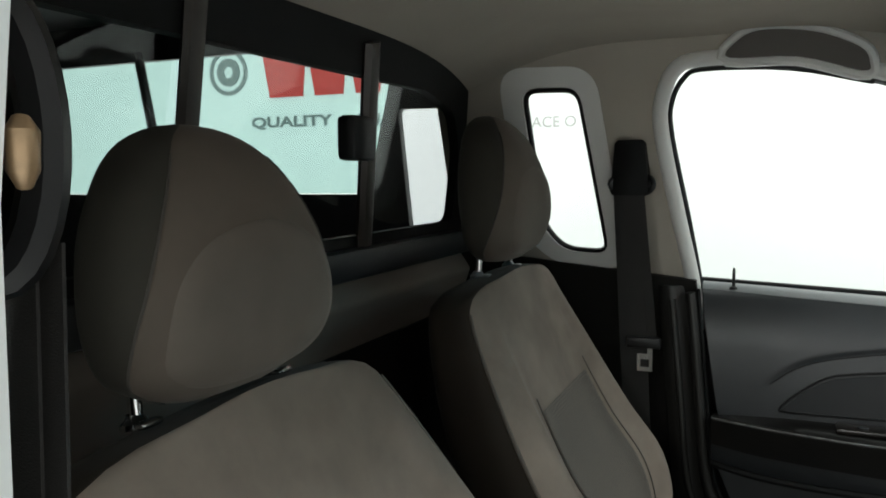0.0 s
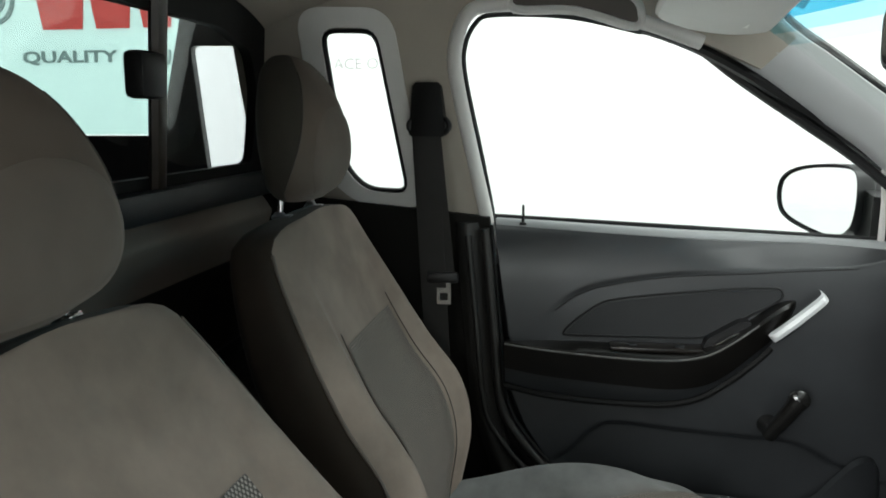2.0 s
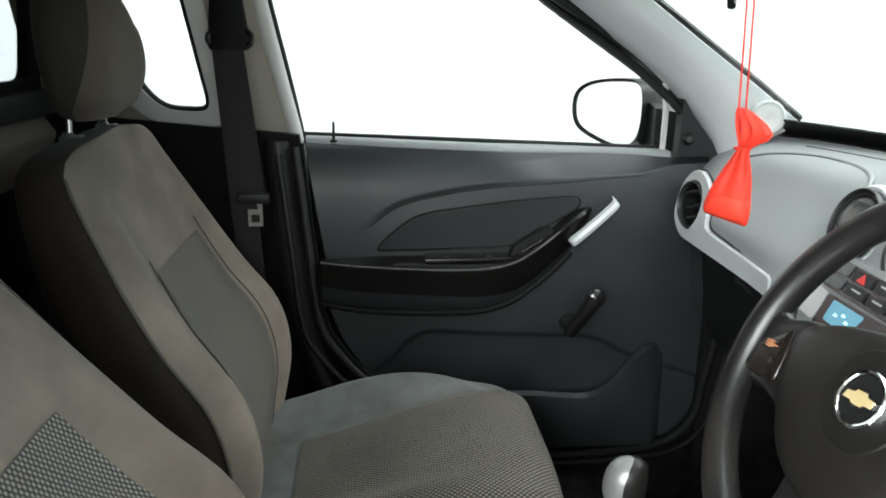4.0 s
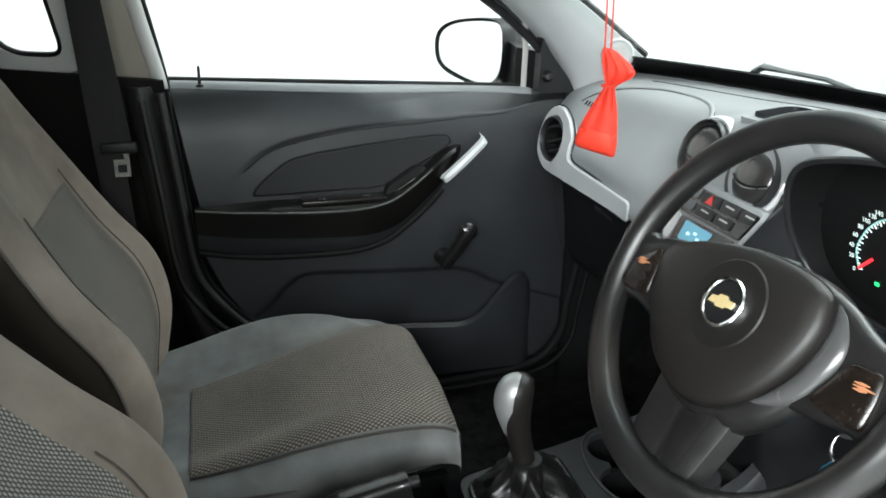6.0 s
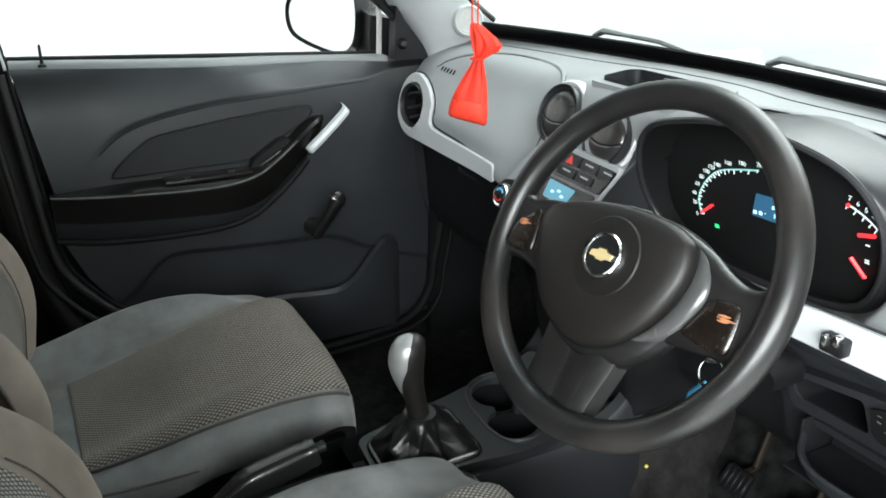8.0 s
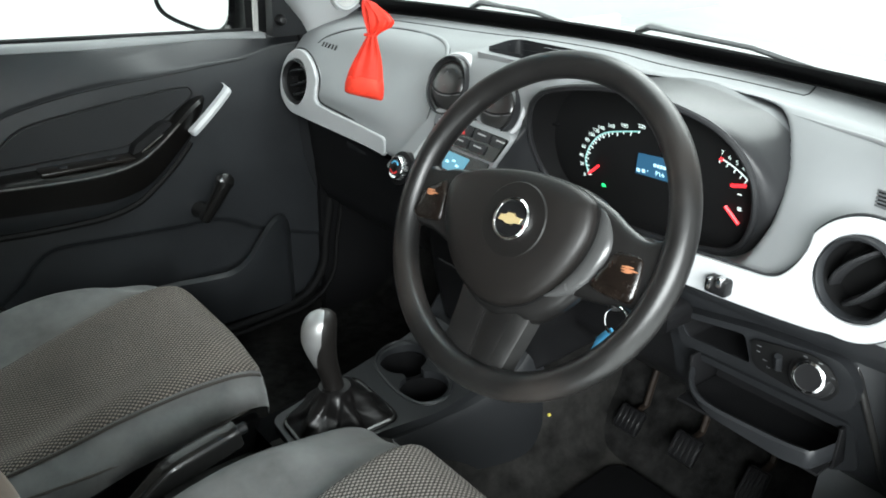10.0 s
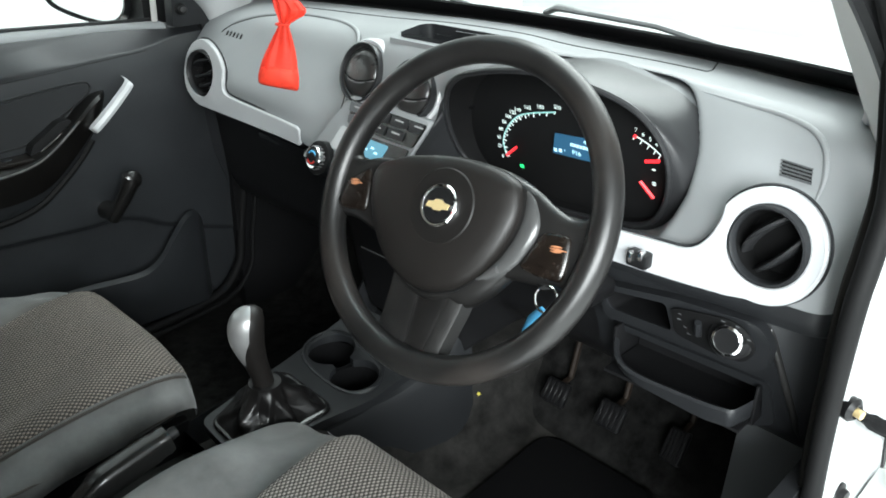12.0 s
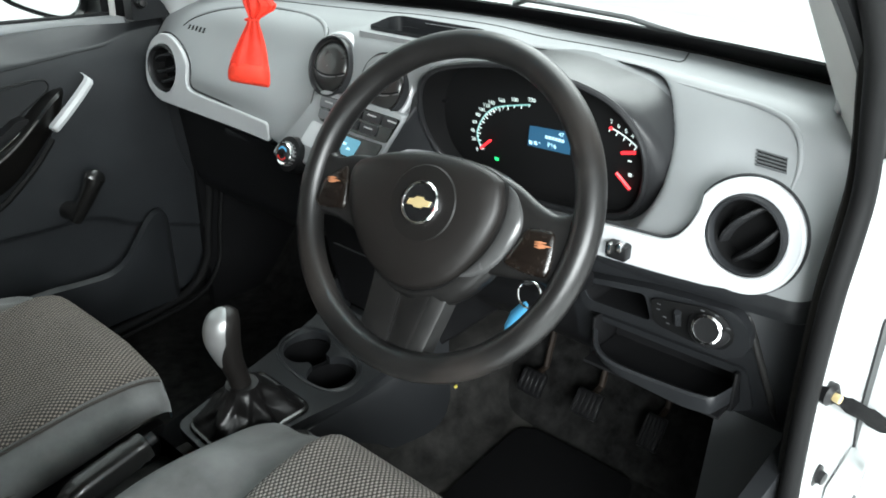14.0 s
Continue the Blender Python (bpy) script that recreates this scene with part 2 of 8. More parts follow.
M_REDDARK = material("red_pouch_filling", (0.66, 0.034, 0.013), 0.7, vary=0.3, scale=60, grain=900, bump=0.5)
M_BLUETAG = material("blue_key_tag", (0.1, 0.42, 0.72), 0.5, vary=0.15, scale=40, bump=0.1)
M_GOLD = material("gold_badge", (0.6, 0.47, 0.24), 0.3, metal=0.35, vary=0.1, bump=0)
M_WALL = material("white_wall_paint", (0.86, 0.88, 0.87), 0.8, vary=0.02, scale=1.0, grain=150, bump=0.05)
M_FLOOR = material("pale_showroom_floor", (0.86, 0.87, 0.86), 0.25, vary=0.05, scale=0.7, grain=60, bump=0.02)
M_SIGNRED = material("sign_red", (0.62, 0.05, 0.045), 0.5, vary=0.05, bump=0)
M_SIGNGREY = material("sign_grey", (0.2, 0.22, 0.22), 0.6, vary=0.05, bump=0)
M_LABEL = material("visor_label_paper", (0.85, 0.85, 0.82), 0.6, vary=0.03, bump=0)
M_ORANGE = material("glossy_brown_buttons", (0.0075, 0.0052, 0.004), 0.26, vary=0.5, scale=60, grain=700, bump=0.08, spec=0.5)
M_MIRROR = material("mirror_silvering", (0.92, 0.93, 0.93), 0.02, metal=1.0, vary=0.0, bump=0)
M_GRAF = material("button_marking_white", (0.4, 0.4, 0.4), 0.5, vary=0.0, bump=0)
M_REDPL = material("red_button", (0.6, 0.02, 0.02), 0.35, vary=0.05, bump=0)
M_BROWN = material("rusty_pedal_steel", (0.022, 0.0145, 0.01), 0.6, metal=0.3, vary=0.4, scale=40, grain=400, bump=0.4)
M_YELLOW = material("yellow_plastic", (0.5, 0.42, 0.06), 0.5, bump=0)
G_CLEAR = glass("clear_window_glass", (0.97, 0.99, 0.98))
G_TINT = glass("green_tinted_glass", (0.69, 0.81, 0.8))
G_BLUE = glass("blue_shade_band", (0.22, 0.66, 0.82))
G_BLUE2 = glass("blue_shade_fade", (0.62, 0.86, 0.93))
G_BLUE3 = glass("blue_shade_faint", (0.85, 0.95, 0.98))
G_SMOKE = glass("smoked_lens", (0.85, 0.85, 0.87))
E_TICK = glow("gauge_tick_light", (0.85, 1.0, 0.95), 0.75)
E_CYAN = glow("gauge_arc_light", (0.4, 0.85, 0.8), 0.45)
E_RED = glow("gauge_red_light", (1.0, 0.03, 0.04), 1.6)
E_GREEN = glow("indicator_green_light", (0.05, 1.0, 0.25), 1.2)
E_LCD = glow("blue_display", (0.03, 0.11, 0.2), 0.8)
E_LCDTEXT = glow("display_segments", (0.5, 0.85, 1.0), 1.3)
E_CLIMATE = glow("pale_cyan_display", (0.2, 0.52, 0.68), 0.45)
E_AMBER = glow("amber_reflection_glow", (1.0, 0.42, 0.2), 0.11)


# ---- mesh helpers ----
def empty(name, at, label, category, group="", kind=""):
    ob = new(name)
    ob.location = at
    ob.empty_display_size = 0.05
    bpy.context.view_layer.update()
    return tagged(ob, label, category, group, kind)


def mesh_of(name, bm, mat, sharp=38):
    bmesh.ops.remove_doubles(bm, verts=bm.verts, dist=1e-6)
    bmesh.ops.recalc_face_normals(bm, faces=bm.faces)
    me = bpy.data.meshes.new(name)
    bm.to_mesh(me)
    bm.free()
    for p in me.polygons:
        p.use_smooth = True
    me.set_sharp_from_angle(angle=radians(sharp))
    for m in (mat if isinstance(mat, (list, tuple)) else [mat]):
        me.materials.append(m)
    return me


def part(name, bm, mat, parent=None, label="", sharp=38):
    ob = new(name, mesh_of(name, bm, mat, sharp))
    if parent:
        ob.parent = parent
        base = parent.matrix_world.copy()
        if parent.type == "MESH" and parent.parent:
            base = Matrix()
        ob.matrix_parent_inverse = base.inverted() if parent.type == "EMPTY" else Matrix()
    if label:
        ob["label"] = label
    return ob


def structure(name, bm, mat, label, sharp=38):
    return tagged(part(name, bm, mat, None, label, sharp), kind="structure")


def thing(name, bm, mat, label, category, group="", sharp=38):
    return tagged(part(name, bm, mat, None, label, sharp), category=category, group=group)


def B():
    return bmesh.new()


def box(bm, lo, hi, bevel=0.003, m=None, seg=2):
    r = bmesh.ops.create_cube(bm, size=1.0)
    vs = r["verts"]
    c = [(a + b) / 2 for a, b in zip(lo, hi)]
    s = [b - a for a, b in zip(lo, hi)]
    for v in vs:
        v.co = Vector((v.co[k] * s[k] + c[k] for k in range(3)))
    if bevel:
        es = list({e for v in vs for e in v.link_edges})
        out = bmesh.ops.bevel(bm, geom=es, offset=bevel, segments=seg, profile=0.5, affect="EDGES")
        vs = list({v for f in out["faces"] for v in f.verts} | {v for v in vs if v.is_valid})
    if m is not None:
        bmesh.ops.transform(bm, matrix=m, verts=vs)
    return bm


def loft(bm, loops, caps=True, closed=True):
    """Skin between loops of points with the same count."""
    rows = [[bm.verts.new(p) for p in loop] for loop in loops]
    n = len(rows[0])
    for a, b in zip(rows, rows[1:]):
        for i in range(n if closed else n - 1):
            j = (i + 1) % n
            bm.faces.new((a[i], a[j], b[j], b[i]))
    if caps and closed:
        bm.faces.new(rows[0][::-1])
        bm.faces.new(rows[-1])
    return rows


def spline(points, n, closed=False):
    """Catmull-Rom through points, n samples a span."""
    P = [Vector(p) for p in points]
    out, k = [], len(P)
    for i in range(k if closed else k - 1):
        p1, p2 = P[i], P[(i + 1) % k]
        p0 = P[i - 1] if (closed or i) else p1 * 2 - p2
        p3 = P[(i + 2) % k] if (closed or i + 2 < k) else p2 * 2 - p1
        for s in range(n):
            t = s / n
            out.append(0.5 * ((2 * p1) + (p2 - p0) * t + (2 * p0 - 5 * p1 + 4 * p2 - p3) * t * t + (3 * p1 - p0 - 3 * p2 + p3) * t ** 3))
    if not closed:
        out.append(P[-1])
    return out


def tube(bm, path, r, seg=10, closed=False, flat=1.0, up=None):
    """Sweep a round or flattened section along a path. r: a number or one for each point."""
    P = [Vector(p) for p in path]
    n = len(P)
    loops, side = [], None
    for i in range(n):
        d = (P[(i + 1) % n] - P[i - 1]) if closed else (P[min(i + 1, n - 1)] - P[max(i - 1, 0)])
        d.normalize()
        if side is None:
            ref = Vector(up) if up else (Vector((0, 0, 1)) if abs(d.z) < 0.9 else Vector((1, 0, 0)))
            side = d.cross(ref).normalized()
        elif up:
            side = d.cross(Vector(up)).normalized()
        else:
            side = (side - d * side.dot(d)).normalized()
        top = side.cross(d).normalized()
        rr = r[i] if isinstance(r, (list, tuple)) else r
        loops.append([P[i] + side * rr * math.cos(a) + top * rr * flat * math.sin(a) for a in (2 * math.pi * k / seg for k in range(seg))])
    if closed:
        loops.append(loops[0])
        loft(bm, loops, caps=False)
    else:
        loft(bm, loops)
    return bm


def frame_of(origin, normal, up=(0, 0, 1)):
    z = Vector(normal).normalized()
    x = Vector(up).cross(z).normalized()
    y = z.cross(x)
    return Matrix(((x.x, y.x, z.x, origin[0]), (x.y, y.y, z.y, origin[1]), (x.z, y.z, z.z, origin[2]), (0, 0, 0, 1)))


def lathe(bm, profile, m, seg=40):
    """Turn (radius, height) pairs about the local z of m."""
    loops = [[m @ Vector((r * math.cos(a), r * math.sin(a), h)) for a in (2 * math.pi * k / seg for k in range(seg))] for r, h in profile]
    loft(bm, loops, caps=False)
    return bm


def fill_prism(bm, outer, holes, place, depth, bevel=0.0):
    """A plate with holes: 2D outlines, laid into space by place(u, v, w) with w from 0 to depth."""
    tmp = bmesh.new()
    for loop in [outer] + list(holes):
        vs = [tmp.verts.new((u, v, 0)) for u, v in loop]
        for i in range(len(vs)):
            tmp.edges.new((vs[i], vs[(i + 1) % len(vs)]))
    bmesh.ops.triangle_fill(tmp, use_beauty=True, use_dissolve=False, edges=tmp.edges[:])
    tmp.verts.index_update()
    a = [bm.verts.new(place(v.co.x, v.co.y, 0.0)) for v in tmp.verts]
    b = [bm.verts.new(place(v.co.x, v.co.y, depth)) for v in tmp.verts]
    for f in tmp.faces:
        i = [v.index for v in f.verts]
        bm.faces.new([a[k] for k in i])
        bm.faces.new([b[k] for k in i][::-1])
    for e in tmp.edges:
        if len(e.link_faces) == 1:
            i, j = e.verts[0].index, e.verts[1].index
            bm.faces.new((a[i], a[j], b[j], b[i]))
    tmp.free()
    return bm


def offset2(loop, d):
    """A closed 2D outline pushed outwards by d (counter-clockwise) along its corner normals."""
    n, out = len(loop), []
    area = sum(loop[i][0] * loop[(i + 1) % n][1] - loop[(i + 1) % n][0] * loop[i][1] for i in range(n))
    s = 1 if area > 0 else -1
    for i in range(n):
        a, b, c = Vector(loop[i - 1]), Vector(loop[i]), Vector(loop[(i + 1) % n])
        e, f = (b - a).normalized(), (c - b).normalized()
        nrm = Vector((e.y + f.y, -(e.x + f.x)))
        nrm = nrm.normalized() * min(2.0, 1 / max(0.3, (1 + e.dot(f)) / 2) ** 0.5)
        out.append((b.x + s * d * nrm.x, b.y + s * d * nrm.y))
    return out


def smooth2(loop, n=5):
    return [(p.x, p.y) for p in spline([(u, v, 0) for u, v in loop], n, closed=True)]


def rounded(points, r, n=4):
    """A closed 2D outline with its corners rounded."""
    out, k = [], len(points)
    for i in range(k):
        a, b, c = Vector(points[i - 1]), Vector(points[i]), Vector(points[(i + 1) % k])
        la, lc = (a - b).length, (c - b).length
        rr = min(r, la * 0.45, lc * 0.45)
        p, q = b + (a - b) / la * rr, b + (c - b) / lc * rr
        for s in range(n + 1):
            t = s / n
            out.append(tuple((1 - t) ** 2 * p + 2 * t * (1 - t) * b + t * t * q))
    return out


def shell(bm, f, nu, nv, thick=None):
    """A grid surface f(u, v) with u, v in 0..1; thick: a second skin pushed by that vector."""
    g = [[bm.verts.new(f(i / nu, j / nv)) for j in range(nv + 1)] for i in range(nu + 1)]
    for i in range(nu):
        for j in range(nv):
            bm.faces.new((g[i][j], g[i + 1][j], g[i + 1][j + 1], g[i][j + 1]))
    if thick:
        off = Vector(thick)
        h = [[bm.verts.new(v.co + off) for v in row] for row in g]
        for i in range(nu):
            for j in range(nv):
                bm.faces.new((h[i][j + 1], h[i + 1][j + 1], h[i + 1][j], h[i][j]))
        rim = [(i, 0) for i in range(nu)] + [(nu, j) for j in range(nv)] + [(i, nv) for i in range(nu, 0, -1)] + [(0, j) for j in range(nv, 0, -1)]
        for (i, j), (k, l) in zip(rim, rim[1:] + rim[:1]):
            bm.faces.new((g[i][j], h[i][j], h[k][l], g[k][l]))
    return bm


def lerp_table(table, x):
    """Smooth interpolation in rows of (x, values...)."""
    if x <= table[0][0]:
        return table[0][1:]
    for a, b in zip(table, table[1:]):
        if x <= b[0]:
            t = (x - a[0]) / (b[0] - a[0])
            t = t * t * (3 - 2 * t)
            return [p + (q - p) * t for p, q in zip(a[1:], b[1:])]
    return table[-1][1:]


def linear(table, x):
    if x <= table[0][0]:
        return table[0][1]
    for a, b in zip(table, table[1:]):
        if x <= b[0]:
            return a[1] + (b[1] - a[1]) * (x - a[0]) / (b[0] - a[0])
    return table[-1][1]


def curve1(table, x):
    """Catmull-Rom value of rows (x, value)."""
    n = len(table)
    if x <= table[0][0]:
        return table[0][1]
    if x >= table[-1][0]:
        return table[-1][1]
    for i in range(n - 1):
        if x <= table[i + 1][0]:
            x0, y0 = table[i]
            x1, y1 = table[i + 1]
            ma = (table[i + 1][1] - table[i - 1][1]) / (table[i + 1][0] - table[i - 1][0]) if i else (y1 - y0) / (x1 - x0)
            mb = (table[i + 2][1] - table[i][1]) / (table[i + 2][0] - table[i][0]) if i + 2 < n else (y1 - y0) / (x1 - x0)
            h = x1 - x0
            t = (x - x0) / h
            return y0 * (2 * t ** 3 - 3 * t * t + 1) + ma * h * (t ** 3 - 2 * t * t + t) + y1 * (3 * t * t - 2 * t ** 3) + mb * h * (t ** 3 - t * t)


def letters(bm, text, size, m, thick=0.0005, bold=0.0):
    """Adds the built-in font's letters to bm, laid into the plane of m."""
    cu = bpy.data.curves.new("letters", "FONT")
    cu.body, cu.size, cu.extrude, cu.resolution_u = text, size, thick, 3
    cu.offset = bold
    cu.align_x, cu.align_y = "CENTER", "CENTER"
    ob = bpy.data.objects.new("letters", cu)
    me = bpy.data.meshes.new_from_object(ob)
    me.transform(m)
    bm.from_mesh(me)
    bpy.data.meshes.remove(me)
    bpy.data.objects.remove(ob)
    bpy.data.curves.remove(cu)
    return bm


# ---- showroom ----
bm = B()
box(bm, (-9, -9, -0.1), (9, 5.0, 0.0), 0)
structure("floor", bm, M_FLOOR, "pale polished showroom floor under the truck")
bm = B()
box(bm, (-9, 5.0, -0.1), (9, 5.15, 4.2), 0)
structure("wall_left", bm, M_WALL, "white showroom wall carrying a large printed sign")

sign = empty("wall_sign", (-3.4, 4.99, 1.6), "large red and grey wall sign on the white showroom wall", "sign")
flat_wall = lambda u, v, w: Vector((u, 4.998 - w, v))
bm = B()
for k, (a, b) in enumerate(((-3.99, -3.56), (-3.54, -3.17), (-3.15, -2.83), (-2.81, -2.4), (-1.75, -0.9))):
    bm = B()
    fill_prism(bm, [(a + 0.07, 1.88), (b - 0.03, 1.88), (b + 0.02, 2.4), (a - 0.02, 2.4)], [], flat_wall, 0.012)
    part("red_lettering_block", bm, M_SIGNRED, sign, "bold red lettering shape")
bm = B()
for r0, r1 in ((0.2, 0.165), (0.12, 0.05)):
    ring = [(-4.35 + r0 * math.cos(a / 20 * math.pi), 2.12 + r0 * math.sin(a / 20 * math.pi)) for a in range(40)]
    hole = [(-4.35 + r1 * math.cos(a / 20 * math.pi), 2.12 + r1 * math.sin(a / 20 * math.pi)) for a in range(40)]
    fill_prism(bm, ring, [hole], flat_wall, 0.01)
part("round_emblem", bm, M_SIGNGREY, sign, "grey round emblem ring")
wall_face = lambda x, z: Matrix(((1, 0, 0, x), (0, 0, -1, 4.992), (0, 1, 0, z), (0, 0, 0, 1)))
bm = B()
letters(bm, "QUALITY", 0.125, wall_face(-3.72, 1.668) @ Matrix.Diagonal((1.55, 1, 1, 1)), 0.0005, 0.004)
part("grey_lettering", bm, M_SIGNGREY, sign, "grey printed word")
bm = B()
letters(bm, "QUA", 0.15, wall_face(-2.93, 1.65), 0.0005, 0.005)
part("grey_lettering", bm, M_SIGNGREY, sign, "grey printed words")
bm = B()
letters(bm, "ACE O", 0.115, wall_face(-1.42, 1.585))
part("pale_lettering", bm, material("sign_pale_grey", (0.45, 0.45, 0.44), 0.6, bump=0), sign, "pale grey printed words")

# ---- canopy over the load bed ----
SIDE = lambda x, z, off=0.0: Vector((x, 0.74 - 0.35 * (z - 1.0) - off, z))
canopy = empty("load_bed_canopy", (-1.2, 0, 1.0), "dark lined canopy behind the cab with green tinted side glass", "canopy")
can_wall = lambda u, v, w: Vector((u, 0.78 + w, v))
pane = rounded([(-1.67, 1.165), (-0.725, 1.165), (-0.652, 1.47), (-0.66, 1.5), (-1.67, 1.5)], 0.02)
gap = rounded([(-0.618, 1.06), (-0.49, 1.06), (-0.545, 1.35), (-0.647, 1.352)], 0.015)
bm = B()
fill_prism(bm, [(-2.1, 0.75), (-0.47, 0.75), (-0.47, 1.62), (-2.1, 1.62)], [pane, gap], can_wall, 0.02)
part("side_panel", bm, M_BLACK, canopy)
bm = B()
fill_prism(bm, offset2(pane, -0.002), [], lambda u, v, w: Vector((u, 0.788 + w, v)), 0.004)
part("side_glass", bm, G_TINT, canopy, "green tinted side glass")
bm = B()
fill_prism(bm, offset2(gap, -0.002), [], lambda u, v, w: Vector((u, 0.788 + w, v)), 0.004)
part("front_glass", bm, G_SMOKE, canopy, "small clear front glass")
bm = B()
tube(bm, [(-1.37, 0.775, 1.52), (-1.3, 0.775, 1.16)], 0.012, 8)
part("stay", bm, M_BLACK, canopy)
bm = B()
box(bm, (-2.1, -0.8, 1.6), (-0.47, 0.8, 1.64), 0.01)
part("roof", bm, M_BLACK, canopy)
bm = B()
box(bm, (-2.1, -0.8, 0.75), (-0.47, -0.78, 1.6), 0.004)
part("side_panel", bm, M_BLACK, canopy)
# plain unseen floor, added to close the canopy against leaking light
bm = B()
box(bm, (-2.1, -0.78, 0.76), (-0.47, 0.78, 0.79), 0.004)
part("unseen_bed_floor", bm, M_BLACK, canopy)
bm = B()
box(bm, (-2.12, -0.8, 0.75), (-2.1, 0.8, 1.62), 0.004)
part("rear_panel", bm, M_BLACK, canopy)

# ---- cab shell ----
def roof_z(x, y):
    across = abs(y) / 0.6
    z = 1.462 - 0.05 * across ** 4
    if x > 0.1:
        z -= 0.075 * ((x - 0.1) / 0.4) ** 2
    if x < -0.1:
        z -= 0.065 * ((-0.1 - x) / 0.32) ** 2
    return z


bm = B()
shell(bm, lambda u, v: Vector((-0.43 + 0.9 * v, -0.62 + 1.24 * u, roof_z(-0.43 + 0.9 * v, -0.62 + 1.24 * u))), 40, 30, (0, 0, 0.02))
structure("ceiling", bm, M_LINER, "beige cloth headliner of the cab, slightly marked")
bm = B()
box(bm, (-0.5, -0.72, 0.26), (1.25, 0.72, 0.3), 0)
structure("cab_floor", bm, M_CARPET, "worn charcoal carpet on the cab floor")

# roof skin, bonnet and outer flanks close the truck
bm = B()
shell(bm, lambda u, v: Vector((-0.47 + 1.0 * v, -0.64 + 1.28 * u, roof_z(-0.43 + 0.93 * v, -0.62 + 1.24 * u) + 0.05)), 16, 16, (0, 0, 0.008))
structure("roof_skin", bm, M_PAINT, "white painted steel cab roof")
bm = B()
shell(bm, lambda u, v: Vector((1.12 + 0.95 * v, -0.74 + 1.48 * u, 0.99 - 0.16 * v ** 2 - 0.06 * abs(2 * u - 1) ** 3)), 20, 16, (0, 0, -0.01))
structure("bonnet", bm, M_PAINT, "white painted bonnet ahead of the windscreen")
bm = B()
box(bm, (-2.1, 0.8, 0.3), (2.0, 0.83, 0.9), 0.01)
structure("flank_left", bm, M_PAINT, "white painted flank of the truck")
bm = B()
box(bm, (1.1, -0.83, 0.3), (2.0, -0.8, 0.9), 0.01)
structure("wing_right", bm, M_PAINT, "white painted front wing")
bm = B()
box(bm, (-2.1, -0.83, 0.3), (-0.14, -0.8, 0.9), 0.01)
structure("flank_right", bm, M_PAINT, "white painted flank behind the open door")
bm = B()
box(bm, (1.14, -0.74, 0.3), (1.16, 0.74, 0.98), 0)
structure("firewall", bm, M_BLACK, "black firewall ahead of the footwells")

# rear bulkhead with sliding window
SPLIT = 0.83
REAR = lambda y, z, off=0.0: Vector((-0.455 + 0.2 * (z - 1.1) + off, y, z))
for name, v0, v1, mat, text in (("wall_rear_lower", 0.0, SPLIT, M_TRIM, "black carpeted lower bulkhead behind the seats"), ("wall_rear", SPLIT + 0.003, 1.0, M_BULK, "brown moulded bulkhead trim under the rear window")):
    bm = B()
    shell(bm, lambda u, q: (lambda v: Vector((linear([(0, -0.475), (0.75, -0.475), (0.86, -0.46), (0.93, -0.44), (1.0, -0.475)], v), -0.7 + 1.4 * u, 0.3 + 0.775 * v)))(v0 + (v1 - v0) * q), 8, 20, (-0.02, 0, 0))
    structure(name, bm, mat, text)
bm = B()
box(bm, (-0.478, -0.68, 1.055), (-0.432, 0.68, 1.1), 0.008)
structure("window_ledge", bm, M_DARK, "grey ledge under the rear window")
op = rounded([(-0.64, 1.1), (0.64, 1.1), (0.615, 1.25), (0.56, 1.33), (0.42, 1.375), (0.15, 1.385), (-0.15, 1.385), (-0.42, 1.375), (-0.56, 1.33), (-0.615, 1.25)], 0.03)
rear_window = empty("rear_window", (-0.45, 0, 1.1), "black framed sliding rear window of the cab", "window")
hole = rounded([(-0.61, 1.118), (0.61, 1.118), (0.585, 1.25), (0.53, 1.318), (0.4, 1.345), (-0.4, 1.345), (-0.53, 1.318), (-0.585, 1.25)], 0.025)
bm = B()
fill_prism(bm, offset2(op, 0.06), [hole], lambda u, v, w: REAR(u, v, -w), 0.018)
part("frame", bm, M_FRIT, rear_window)
for y0, y1 in ((-0.6, -0.18), (-0.16, 0.23), (0.25, 0.6)):
    bm = B()
    fill_prism(bm, [(y0, 1.11), (y1, 1.11), (y1, 1.36), (y0, 1.36)], [], lambda u, v, w: REAR(u, v, -0.012 - w), 0.004)
    ob = part("pane", bm, G_CLEAR, rear_window)
for y, dy in ((-0.175, 0.015), (0.185, 0.018)):
    bm = B()
    tube(bm, [REAR(y + 0.055 * (1.38 - z) * (1.0 if y > 0 else 0.3) / 0.27 * 1.2, z, 0.004) for z in (1.1, 1.2, 1.3, 1.39)], dy, 8, flat=0.6)
    part("slider_bar", bm, M_BROWNBAR, rear_window)
bm = B()
box(bm, (-0.43, 0.142, 1.228), (-0.4, 0.208, 1.29), 0.008)
part("latch", bm, M_BLACK, rear_window, "black plastic sliding latch")


# ---- side walls with quarter windows ----
QWIN = rounded([(-0.302, 1.36), (-0.196, 1.357), (-0.16, 1.055), (-0.25, 1.06), (-0.29, 1.11)], 0.03)
RAIL = [(-0.47, 1.04), (-0.012, 1.0), (-0.03, 1.1), (-0.066, 1.3), (-0.052, 1.362), (-0.02, 1.388), (0.06, 1.394), (0.16, 1.388), (0.27, 1.362), (0.39, 1.312), (0.46, 1.28),
        (0.51, 1.33), (0.42, 1.4), (0.3, 1.43), (0.1, 1.445), (-0.2, 1.44), (-0.38, 1.41), (-0.47, 1.35)]


